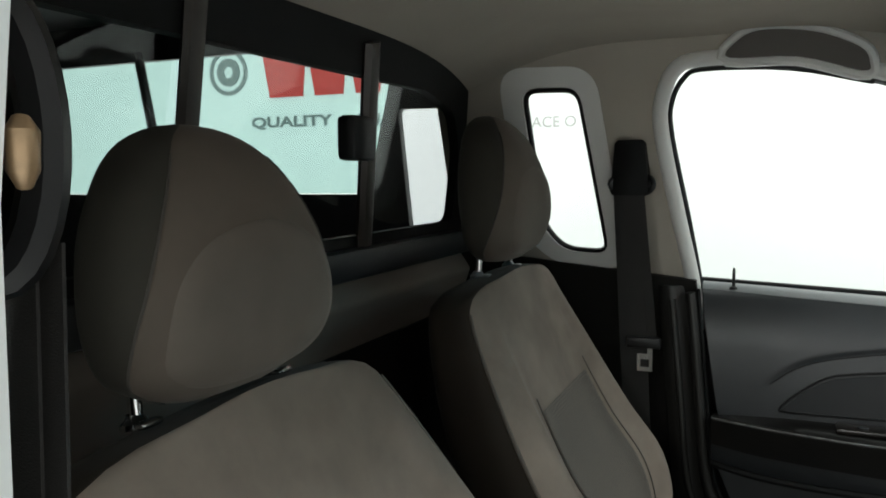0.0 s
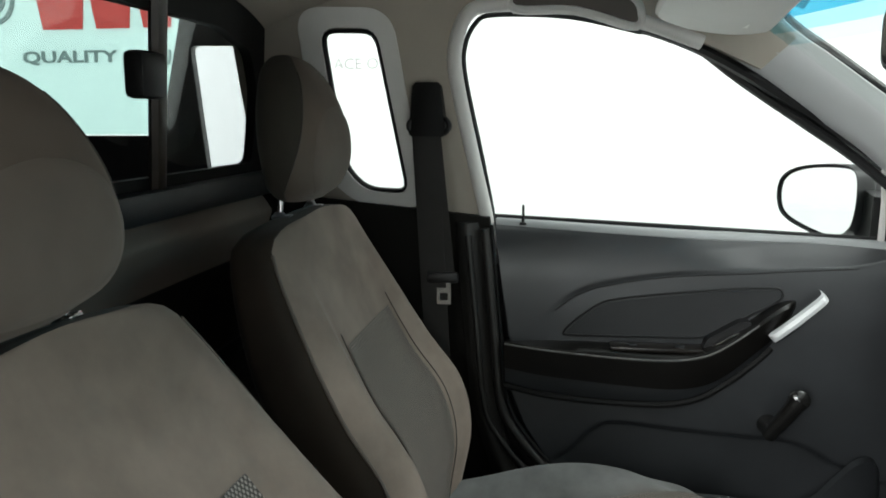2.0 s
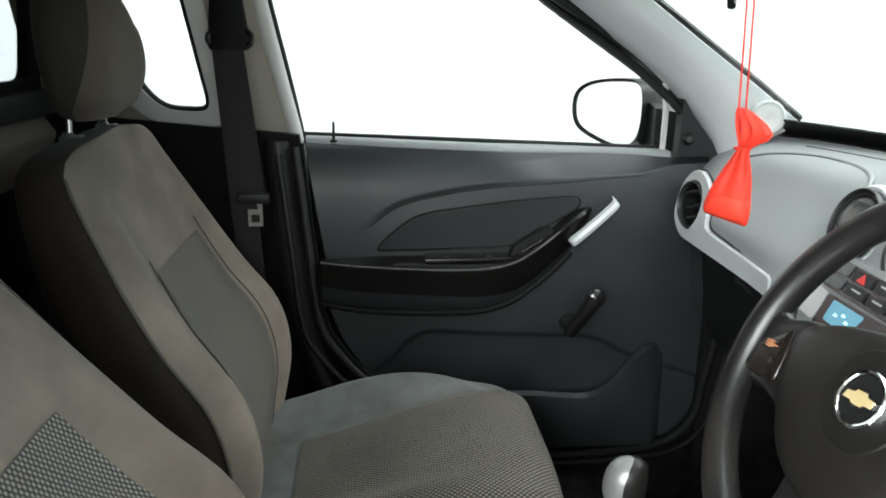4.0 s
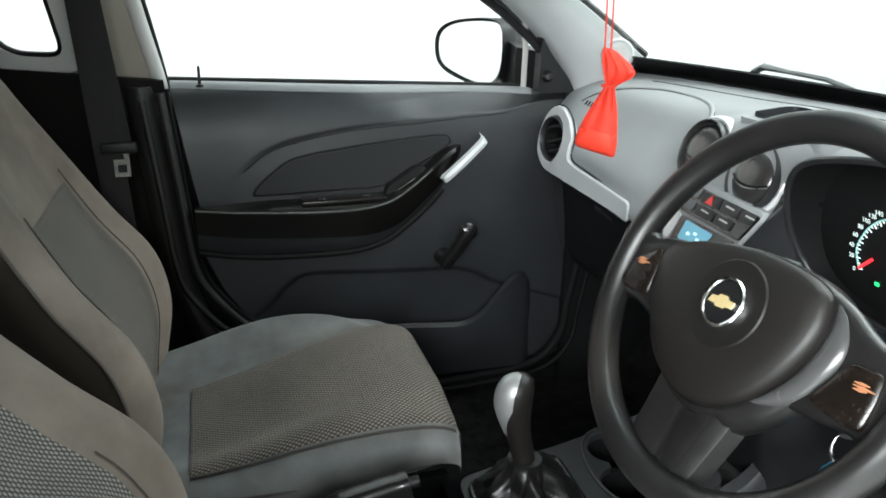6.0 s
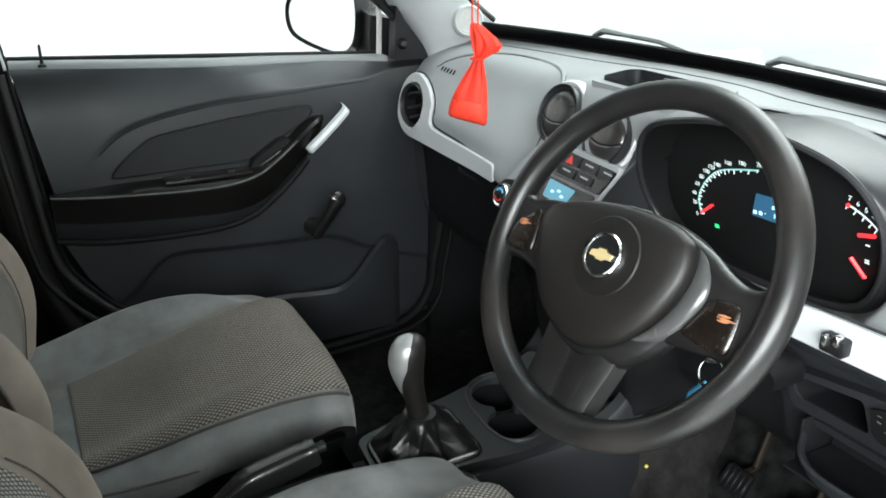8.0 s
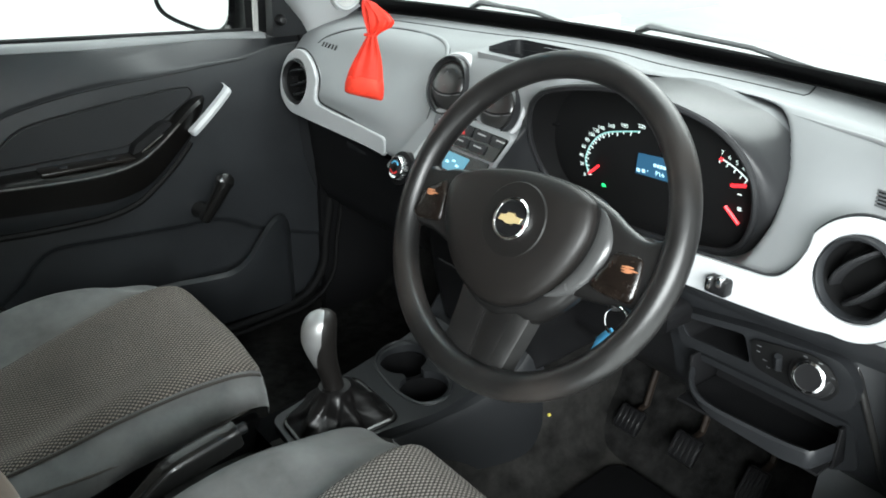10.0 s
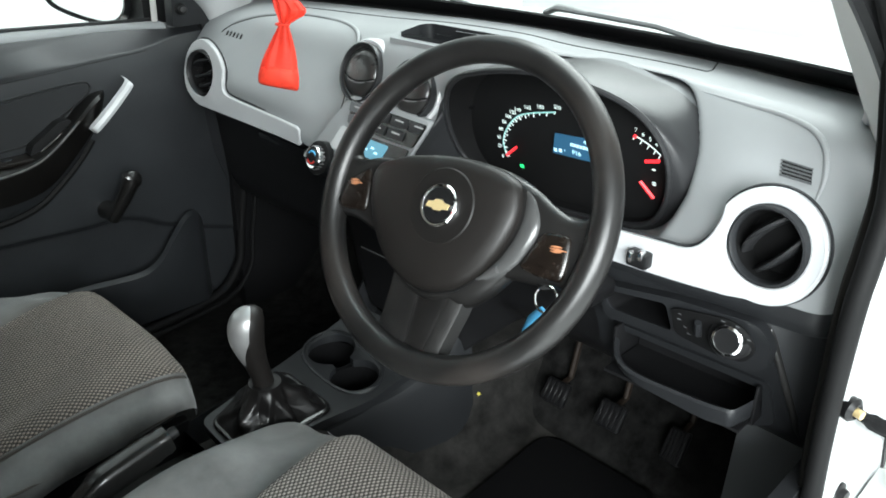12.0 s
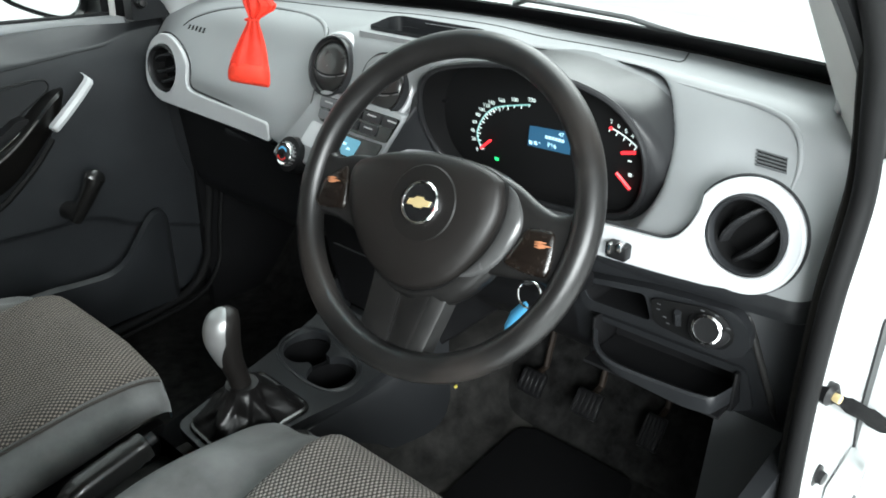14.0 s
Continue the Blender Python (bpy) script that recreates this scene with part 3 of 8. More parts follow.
def side_wall(s, name):
    flip = Vector((1, s, 1))
    place = lambda off: (lambda u, v, w: SIDE(u, v, (off if s > 0 else off - 0.036) - w) * flip)
    bm = B()
    fill_prism(bm, RAIL if s > 0 else [(min(u, -0.1) if v < 1.37 else u, v) for u, v in RAIL], [QWIN], place(0.035), 0.03)
    structure("pillar_b_" + name, bm, M_LINER, "beige upper side trim and door pillar of the cab")
    win = empty("quarter_window", (-0.23, s * 0.7, 1.05), "small fixed quarter window with pale surround", "window", "quarter windows")
    bm = B()
    big = rounded([(-0.342, 1.395), (-0.168, 1.39), (-0.128, 1.025), (-0.262, 1.03), (-0.328, 1.09)], 0.05, 8)
    fill_prism(bm, big, [QWIN], place(0.041), 0.007)
    part("surround", bm, M_PILLAR, win)
    bm = B()
    tube(bm, [place(0.03)(u, v, 0) for u, v in offset2(QWIN, -0.004)], 0.005, 6, closed=True)
    part("seal", bm, M_RUBBER, win)
    bm = B()
    fill_prism(bm, offset2(QWIN, 0.004), [], place(0.012), 0.004)
    part("pane", bm, G_CLEAR, win)
    if s > 0:
        bm = B()
        tube(bm, spline([SIDE(x, z, 0.03) * flip for x, z in ((0.062, 0.42), (0.032, 0.55), (0.008, 0.68), (0.0, 0.8), (-0.006, 0.9), (-0.012, 1.0), (-0.034, 1.12), (-0.06, 1.27), (-0.058, 1.33), (-0.035, 1.378), (0.01, 1.392), (0.14, 1.386), (0.26, 1.36), (0.36, 1.325))], 4), 0.0135, 10)
        structure("trim_seal_" + name, bm, M_PILLAR, "ribbed weather seal round the door opening")
        bm = B()
        tube(bm, spline([SIDE(x, z, 0.022) * flip for x, z in ((0.004, 0.9), (0.0, 1.0), (-0.018, 1.12), (-0.044, 1.27), (-0.043, 1.325), (-0.022, 1.364), (0.012, 1.376), (0.14, 1.37), (0.26, 1.343))], 4), 0.0045, 8)
        structure("trim_seal_inner_" + name, bm, M_DARK, "black inner lip of the door seal")
    # lower dark trim behind the door
    bm = B()
    lower = [(-0.47, 0.3), (0.24, 0.3), (0.16, 0.4), (0.1, 0.48), (0.055, 0.57), (0.02, 0.68), (0.012, 0.8), (-0.005, 1.012), (-0.47, 1.06)]
    if s < 0:
        lower = [(min(u, -0.02), v) for u, v in lower]
    fill_prism(bm, lower, [], lambda u, v, w: Vector((u, s * (0.705 - 0.03 * min(1, max(0, (v - 0.8) / 0.2)) + w), v)), 0.03)
    structure("trim_lower_" + name, bm, M_TRIM, "black lower trim panel behind the seat")
    if s > 0:
        bm = B()
        shell(bm, lambda u, v: Vector((linear([(0, 0.2), (0.12, 0.12), (0.25, 0.052), (0.45, 0.01), (1, -0.022)], v) - 0.05 * (1 - u), s * (0.668 + 0.012 * v - 0.012 * math.sin(math.pi * u)), 0.34 + 0.662 * v)), 6, 24, (0, s * 0.02, 0))
        structure("trim_post_" + name, bm, M_POST, "dark grey lower door post trim")
    else:
        bm = B()
        loft(bm, [[Vector((-0.16, -0.74, z)), Vector((-0.086 + 0.03 * (z - 1), -0.74, z)), Vector((-0.084 + 0.03 * (z - 1), -0.69, z)), Vector((-0.089 + 0.03 * (z - 1), -0.642 + 0.1 * max(0, z - 1.2), z)), Vector((-0.16, -0.642 + 0.1 * max(0, z - 1.2), z))] for z in (0.36, 0.7, 1.0, 1.2, 1.3, 1.38)])
        structure("jamb_rear", bm, M_PAINT, "white painted rear door jamb")


bm = B()
shell(bm, lambda u, v: Vector((0.8 + 0.36 * u, 0.645, 0.29 + 0.62 * v)), 8, 4, (0, 0.02, 0))
structure("trim_kick_panel_left", bm, M_BLACK, "black kick panel beside the passenger footwell")
bm = B()
box(bm, (-0.5, 0.736, 0.26), (1.15, 0.752, 0.965), 0.0)
structure("inner_flank_left", bm, M_BLACK, "black inner steel behind the door trim")
side_wall(1, "left")
side_wall(-1, "right")


EDGE = spline([(0.0, 0.662, 1.0), (0.012, 0.66, 0.88), (0.021, 0.658, 0.782), (0.03, 0.656, 0.686), (0.045, 0.656, 0.627), (0.087, 0.656, 0.566), (0.124, 0.656, 0.526), (0.19, 0.656, 0.46), (0.27, 0.656, 0.39)], 5)
bm = B()
tube(bm, [p + Vector((-0.012, 0.004, -0.008)) for p in EDGE], 0.0095, 10)
structure("trim_rear_seal", bm, M_POST, "glossy black seal along the rear edge of the passenger door")
bm = B()
tube(bm, [p + Vector((0.0, 0.004, -0.001)) for p in EDGE], 0.0038, 8)
structure("trim_rear_gap", bm, M_FRIT, "dark gap behind the passenger door")
bm = B()
tube(bm, [p + Vector((-0.045, 0.008, -0.022)) for p in EDGE], 0.007, 10)
structure("trim_post_edge", bm, M_POST, "rounded front edge of the door post trim")
ARCH = spline([(0.83, 0.648, 0.8), (0.83, 0.648, 0.62), (0.81, 0.648, 0.5), (0.795, 0.648, 0.42), (0.735, 0.648, 0.362), (0.6, 0.648, 0.343), (0.4, 0.648, 0.338)], 6)
bm = B()
tube(bm, ARCH, 0.011, 10)
structure("trim_arch_seal", bm, M_FRIT, "black rubber seal at the foot of the passenger door")
bm = B()
tube(bm, [p + Vector((0.022, -0.012, -0.012)) for p in ARCH], 0.006, 8)
structure("trim_arch_lip", bm, M_FRIT, "thin inner lip beside the passenger door seal")


def seat_belt(s):
    belt = empty("seat_belt", (-0.1, s * 0.63, 0.9), "dark webbing seat belt with black guide hanging on the door pillar", "seat belt", "seat belts")
    f = Vector((1, s, 1))
    dx = 0 if s > 0 else -0.006
    bm = B()
    loft(bm, [[Vector((-0.112 + dx + a, 0.612 + b, z)) * f for a, b in ((-w, 0.02), (-w, -0.012), (-w * 0.6, -0.02), (w * 0.6, -0.02), (w, -0.012), (w, 0.02))] for z, w in ((1.264, 0.02), (1.258, 0.026), (1.2, 0.031), (1.175, 0.034), (1.168, 0.03))])
    if s > 0:
        part("height_adjuster", bm, M_FRIT, belt, "black plastic cap")
    else:
        bm.free()
        bm = B()
        tube(bm, [Vector((-0.114 + 0.012 * math.sin(a), -0.622 + 0.013 * math.sin(a), 1.222 + 0.048 * math.cos(a))) for a in (2 * math.pi * k / 28 for k in range(28))], 0.0085, 8, closed=True)
        BOLT = [(-0.086, -0.631, 1.226), (-0.0845, -0.6325, 1.222), (-0.0845, -0.6325, 1.21), (-0.086, -0.631, 1.205)]
        part("guide_frame", bm, M_RUBBER, belt, "tall black belt guide")
        bm = B()
        tube(bm, BOLT, [0.003, 0.0055, 0.005, 0.0025], 10)
        part("anchor_bolt", bm, M_BOLT, belt, "tan anchor bolt in the guide")
    bm = B()
    tube(bm, [Vector((-0.108 + dx + 0.037 * math.cos(a), 0.6 + 0.012 * math.sin(a) ** 2, 1.187 + 0.019 * math.sin(a))) * f for a in (2 * math.pi * k / 24 for k in range(24))], 0.0055, 8, closed=True)
    if s > 0:
        part("guide_loop", bm, M_RUBBER, belt)
    else:
        bm.free()
    if s < 0:
        dx = -0.014
    bm = B()
    shell(bm, lambda u, v: Vector((-0.112 + dx + 0.022 * v - 0.024 + 0.048 * u, 0.603 + 0.03 * v, 1.185 - 0.28 * v)) * f, 2, 12, (0, s * 0.0015, 0))
    shell(bm, lambda u, v: Vector((-0.118 + dx + 0.03 * v - 0.024 + 0.048 * u, 0.609 + 0.052 * v, 1.185 - 0.75 * v)) * f, 2, 20, (0, s * 0.0015, 0))
    part("webbing", bm, M_BELT, belt)
    bm = B()
    box(bm, (-0.118 + dx, s * 0.628 - 0.007, 0.893), (-0.058 + dx, s * 0.628 + 0.007, 0.913), 0.004)
    part("tongue_grip", bm, M_BLACK, belt)
    bm = B()
    place = lambda u, v, w: Vector((u + dx, s * (0.63 + w), v))
    fill_prism(bm, [(-0.1, 0.895), (-0.073, 0.895), (-0.073, 0.85), (-0.1, 0.85)], [[(-0.094, 0.872), (-0.079, 0.872), (-0.079, 0.858), (-0.094, 0.858)]], place, 0.002)
    part("tongue", bm, M_CHROME, belt, "bright steel tongue")


seat_belt(1)
seat_belt(-1)


# ---- windscreen and front pillars ----
def screen(y, h, off=0.0):
    """A point of the windscreen: h metres above its base."""
    return Vector((1.03 - 0.25 * y * y - h / math.tan(radians(35)) - off * 0.57, y, 1.018 + h - off * 0.82))


windscreen = empty("windscreen", (1.03, 0, 1.02), "raked clear windscreen with black edge and blue shade band", "windscreen")
bm = B()
shell(bm, lambda u, v: screen(-0.66 + 1.32 * u, 0.4 * v) * Vector((1, 1 - 0.2 * v, 1)), 24, 12, (0.003, 0, 0.004))
part("glass", bm, G_CLEAR, windscreen)
bm = B()
shell(bm, lambda u, v: screen(-0.66 + 1.32 * u, -0.014 + 0.046 * v, 0.004), 24, 3, (-0.002, 0, -0.003))
part("black_edge", bm, M_RUBBER, windscreen, "black ceramic edge along the base")
bm = B()
shell(bm, lambda u, v: screen((-0.66 + 1.32 * u), 0.335 + 0.065 * v, 0.004) * Vector((1, 0.826 - 0.026 * v, 1)), 24, 4, (-0.001, 0, -0.001))
part("shade_band", bm, G_BLUE, windscreen, "blue tinted shade band")
for h0, tint in ((0.3, G_BLUE3), (0.3175, G_BLUE2)):
    bm = B()
    shell(bm, lambda u, v: screen((-0.66 + 1.32 * u), h0 + 0.0175 * v, 0.004) * Vector((1, 0.84 - 0.4 * (h0 - 0.3 + 0.0175 * v), 1)), 24, 2, (-0.001, 0, -0.001))
    part("shade_fade", bm, tint, windscreen, "fading lower edge of the blue shade band")


def pillar_a(s, name):
    low = [(0.38, 1.325, 0.615), (0.45, 1.274, 0.628), (0.55, 1.208, 0.64), (0.657, 1.135, 0.645), (0.744, 1.059, 0.65), (0.79, 1.0, 0.652), (0.805, 0.965, 0.654)]
    top = [(0.43, 1.405, 0.56), (0.5, 1.345, 0.59), (0.57, 1.297, 0.597), (0.65, 1.24, 0.603), (0.75, 1.17, 0.61), (0.84, 1.108, 0.615), (0.94, 1.035, 0.62)]
    if s < 0:
        top = [(x, y, z - 0.042 * min(1, max(0.3, (x - 0.5) / 0.25))) for x, y, z in top]
    if s < 0:
        low, top = low + [(0.81, 0.92, 0.654)], top + [(0.955, 0.945, 0.62)]
    lo, hi = (spline([(x, y, z) for x, z, y in row], 5) for row in (low, top))
    bm = B()
    loops = []
    for a, b in zip(lo, hi):
        out = Vector((0, 0.045, 0))
        mid = (a + b) / 2 + Vector((0, -0.012, 0))
        ring = [a + out, a + Vector((0, 0.01, 0)), a.lerp(mid, 0.25), mid, b.lerp(mid, 0.3), b, b + Vector((0.01, 0.03, 0.012)), b + out]
        loops.append([Vector((p.x, s * p.y, p.z)) for p in ring])
    loft(bm, loops)
    structure("pillar_a_" + name, bm, M_PILLAR_A if s > 0 else M_PILLAR, "pale grey plastic windscreen pillar trim", 60)
    bm = B()
    tube(bm, [Vector((p.x - 0.008, s * (p.y + 0.02), p.z - 0.014)) for p in lo], 0.009, 8)
    structure("trim_pillar_seal_" + name, bm, M_RUBBER, "black rubber seal under the windscreen pillar")
    bm = B()
    tube(bm, [Vector((p.x + 0.004, s * (p.y + 0.012), p.z + 0.008)) for p in hi], 0.008, 8)
    structure("trim_screen_edge_" + name, bm, M_RUBBER, "black windscreen edge trim")


pillar_a(1, "left")
pillar_a(-1, "right")
for s in (1, -1):
    ty = 0.609 if s > 0 else 0.611
    tw = empty("tweeter", (0.868, s * ty, 1.05), "round pale grey tweeter cover on the windscreen pillar", "loudspeaker", "tweeters")
    m = frame_of((0.868, s * ty, 1.048 if s > 0 else 1.034), (-0.25, -s * 1.0, 0.1))
    bm = B()
    lathe(bm, [(0.033, -0.008), (0.033, 0.004), (0.029, 0.009), (0.026, 0.007), (0.0005, 0.007)], m)
    part("ring", bm, M_PILLAR_A, tw)
    bm = B()
    for k in range(7):
        r = 0.004 + 0.003 * k
        tube(bm, [m @ Vector((r * math.cos(a), r * math.sin(a), 0.0075)) for a in (2 * math.pi * q / 24 for q in range(24))], 0.0009, 4, closed=True)
    part("grille", bm, M_PILLAR, tw)


def wiper(x0, y0, y1, y2):
    w = empty("windscreen_wiper", (x0, y0, 1.04), "grey windscreen wiper lying along the base of the windscreen", "wiper", "wipers")
    bm = B()
    tube(bm, [screen(y0, 0.018, -0.01), screen(y0 - 0.03, 0.026, -0.014), screen(y0 - 0.1, 0.024, -0.012)], [0.008, 0.01, 0.005], 8, flat=0.6)
    part("arm_head", bm, M_GUN, w)
    bm = B()
    tube(bm, [screen(y0 - 0.09, 0.025, -0.012), screen((y0 + y1) / 2 - 0.04, 0.022, -0.012), screen(y1, -0.002, -0.012)], 0.0042, 6)
    part("arm", bm, M_GUN, w)
    bm = B()
    tube(bm, [screen(y0 + 0.2, 0.008, -0.008), screen(y0, 0.006, -0.01), screen(y2, -0.002, -0.01)], 0.0055, 6)
    part("blade", bm, M_DARK, w)


wiper(1.03, 0.33, 0.1, 0.0)
wiper(1.03, -0.05, -0.4, -0.5)
bm = B()
shell(bm, lambda u, v: Vector((1.035 - 0.2 * (1.3 * u - 0.65) ** 2 + 0.12 * v, -0.65 + 1.3 * u, 1.012 - 0.02 * v)), 20, 3, (0, 0, -0.01))
structure("trim_cowl", bm, M_GUN, "grey plastic cowl below the windscreen")
# ---- front passenger door ----
door = empty("passenger_door", (0.35, 0.68, 0.35), "closed passenger door with dark grey trim, silver pull handle and window crank", "car door")


def door_y(z):
    return curve1([(0.3, 0.668), (0.5, 0.662), (0.8, 0.655), (0.9, 0.66), (0.95, 0.672), (0.985, 0.69), (1.0, 0.712), (1.004, 0.735)], z)


def door_back(z):
    return linear([(0.36, 0.3), (0.42, 0.215), (0.48, 0.16), (0.53, 0.119), (0.6, 0.072), (0.68, 0.04), (0.77, 0.04), (1.0, 0.004)], z)


def belt_z(x):
    return 1.003 - 0.034 * max(0, min(1, x / 0.75)) + 0.0


CREASE = [(0.08, 0.8), (0.123, 0.84), (0.168, 0.873), (0.23, 0.893), (0.338, 0.91), (0.474, 0.919), (0.566, 0.926), (0.66, 0.932), (0.72, 0.945), (0.83, 0.95)]
STEP = [(0.05, 0.5), (0.121, 0.54), (0.159, 0.566), (0.192, 0.603), (0.23, 0.624), (0.343, 0.619), (0.486, 0.61), (0.544, 0.609), (0.593, 0.595), (0.64, 0.568), (0.83, 0.5)]


def ease(t):
    t = min(1.0, max(0.0, t))
    return t * t * (3 - 2 * t)


def skin_y(x, z):
    """The door trim's inner skin: a bulged upper part that flares back towards the front, and a sunk lower field."""
    top = curve1(CREASE, x)
    y = door_y(z) - 0.0035 * ease((z - top) / 0.01) * ease((x - 0.08) / 0.1)
    y += 0.044 * ease((x - 0.33) / 0.3) * max(0.0, min(1.0, (z - top - 0.004) / 0.04)) ** 0.8
    y += 0.011 * ease((curve1(STEP, x) - z) / 0.012) * ease((x - 0.1) / 0.06)
    return y


bm = B()
shell(bm, lambda u, v: (lambda z: (lambda x, zz: Vector((x, skin_y(x, zz), zz)))(door_back(z) + (0.82 - door_back(z)) * u, z if z < 0.9 else 0.9 + (z - 0.9) * (belt_z(0.82 * u) - 0.9) / 0.104))(0.36 + 0.644 * v), 110, 170, (0, 0.02, 0))
part("trim_panel", bm, M_DOOR, door, "", 60)
# belt ledge and window seal
bm = B()
tube(bm, [(x, 0.735, belt_z(x) + 0.004) for x in (0.0, 0.2, 0.4, 0.6, 0.72)], 0.006, 8)
part("belt_seal", bm, M_RUBBER, door)
# ledge far paler than the door: light on its top edge put into the colour
bm = B()
shell(bm, lambda u, v: (lambda x, z: Vector((x, skin_y(x, z - 0.006) - 0.003 + 0.036 * v ** 1.6, z - 0.0075 + 0.011 * math.sin(min(1.0, v * 2.2) * 1.57))))(0.005 + 0.715 * u, belt_z(0.715 * u)), 50, 9, (0, 0.002, -0.004))
part("belt_ledge", bm, M_DASH, door, "smooth ledge below the window, window light painted in pale grey")
bm = B()
tube(bm, [(p.x, skin_y(p.x, p.y - 0.001) - 0.0002, p.y - 0.001) for p in spline([(a, b, 0) for a, b in CREASE[1:-2]], 5)], 0.0011, 6)
part("crease_line", bm, M_BLACK, door)
# inset pad
PAD = smooth2([(0.14, 0.798), (0.167, 0.827), (0.21, 0.857), (0.25, 0.867), (0.293, 0.873), (0.402, 0.886), (0.51, 0.894), (0.531, 0.887), (0.525, 0.869), (0.468, 0.836), (0.423, 0.809), (0.386, 0.796), (0.294, 0.794), (0.16, 0.792)], 4)
bm = B()
fill_prism(bm, offset2(PAD, -0.004), [], lambda u, v, w: Vector((u, skin_y(u, v) - 0.003 + w, v)), 0.011)
part("inset_pad", bm, M_DOORPAD, door, "smooth inset pad")
bm = B()
tube(bm, [(u, skin_y(u, v) - 0.0006, v) for u, v in PAD], 0.0021, 6, closed=True)
part("pad_seam", bm, M_BLACK, door)
# armrest with dark ledge and sweeping front face
rows = [  # x, top z, edge z, edge y, bottom z, foot z
    (0.03, 0.776, 0.78, 0.618, 0.73, 0.69), (0.1, 0.78, 0.775, 0.606, 0.722, 0.68), (0.18, 0.782, 0.77, 0.602, 0.716, 0.674),
    (0.26, 0.78, 0.766, 0.6, 0.711, 0.672), (0.334, 0.778, 0.766, 0.6, 0.708, 0.674), (0.39, 0.784, 0.775, 0.602, 0.716, 0.688),
    (0.43, 0.804, 0.794, 0.606, 0.735, 0.712), (0.474, 0.832, 0.826, 0.61, 0.772, 0.746), (0.515, 0.862, 0.857, 0.618, 0.808, 0.785), (0.54, 0.872, 0.868, 0.63, 0.835, 0.82), (0.553, 0.872, 0.869, 0.646, 0.852, 0.845)]
dense = [r for r in spline([(a, b, c) for a, b, c, *_ in rows], 4)]
dense2 = [r for r in spline([(d, e, f) for *_, d, e, f in rows], 4)]
loops = []
for (x, zt, ze), (ye, zb, zf) in zip(dense, dense2):
    loops.append([Vector((x, y, z)) for y, z in ((0.668, zt), (ye + 0.02, zt - 0.001), (ye + 0.004, ze + 0.004), (ye, ze - 0.003), (ye + 0.004, (ze + zb) / 2), (ye + 0.012, zb), (0.668, zb - 0.004))])
bm = B()
loft(bm, loops)
part("armrest", bm, M_ARM, door, "glossy black-brown armrest")
# thin tube along the armrest's edge, much lighter than the armrest
bm = B()
tube(bm, [(x, ye + 0.001, ze) for (x, zt, ze), (ye, zb, zf) in zip(dense, dense2)][:30], 0.0017, 6)
part("armrest_edge", bm, M_EDGE, door, "bright armrest edge")
bm = B()
loft(bm, [[Vector((x, y, z)) for y, z in ((0.67, zb - 0.004), (ye + 0.02, zb - 0.002), (ye + 0.03, zf + 0.006), (ye + 0.038, zf), (0.67, zf - 0.002))] for (x, zt, ze), (ye, zb, zf) in zip(dense, dense2)][:-3])
part("armrest_base", bm, M_DOOR, door)
# black tube draws the line of shade below the armrest
bm = B()
tube(bm, [(x, ye + 0.034, zf - 0.002) for (x, zt, ze), (ye, zb, zf) in zip(dense, dense2)][:-8], 0.0075, 8)
part("armrest_groove", bm, M_FRIT, door, "black strip standing in for the shadow gap under the armrest")
bm = B()
box(bm, (0.226, 0.612, 0.777), (0.392, 0.654, 0.7845), 0.002)
part("switch_plate", bm, M_SWITCH, door, "brown-black switch plate")
for x in (0.266, 0.352):
    bm = B()
    lathe(bm, [(0.009, 0), (0.009, 0.002), (0.006, 0.003), (0.0004, 0.0032)], frame_of((x, 0.63, 0.7843), (0, 0, 1), (1, 0, 0)), 20)
    part("screw_cap", bm, M_DARK, door)
bm = B()
fill_prism(bm, rounded([(0.392, 0.784), (0.408, 0.782), (0.47, 0.818), (0.476, 0.836), (0.455, 0.836), (0.4, 0.802)], 0.006), [], lambda u, v, w: Vector((u, 0.628 + w, v)), 0.03)
part("latch_recess", bm, M_BLACK, door)
bm = B()
tube(bm, [(0.409, 0.622, 0.79), (0.425, 0.617, 0.801), (0.452, 0.622, 0.816)], [0.003, 0.0042, 0.0028], 8, flat=0.6)
part("door_latch", bm, M_CHROME, door, "small silver door latch lever")
# pull handle
bm = B()
path = spline([(0.508, 0.632, 0.808), (0.512, 0.618, 0.8125), (0.545, 0.613, 0.8425), (0.576, 0.613, 0.871), (0.592, 0.618, 0.886), (0.597, 0.645, 0.89)], 6)
loops = []
for i, p in enumerate(path):
    k = i / (len(path) - 1)
    d = Vector((0.62, 0, 0.6)).normalized()
    nrm = Vector((-d.z, 0, d.x))
    w, t = 0.0095 - 0.002 * k, 0.008
    loops.append([p + nrm * (w * a) + Vector((0, t * b, 0)) for a, b in ((1, 0.6), (0.8, -0.8), (0, -1.15), (-0.8, -0.8), (-1, 0.6), (0, 1))])
loft(bm, loops)
part("pull_handle", bm, M_SILVER, door, "satin silver pull handle")
bm = B()
tube(bm, [(0.522, 0.635, 0.806), (0.54, 0.628, 0.822), (0.56, 0.635, 0.838)], 0.008, 8, flat=0.7)
part("handle_back", bm, M_BLACK, door)
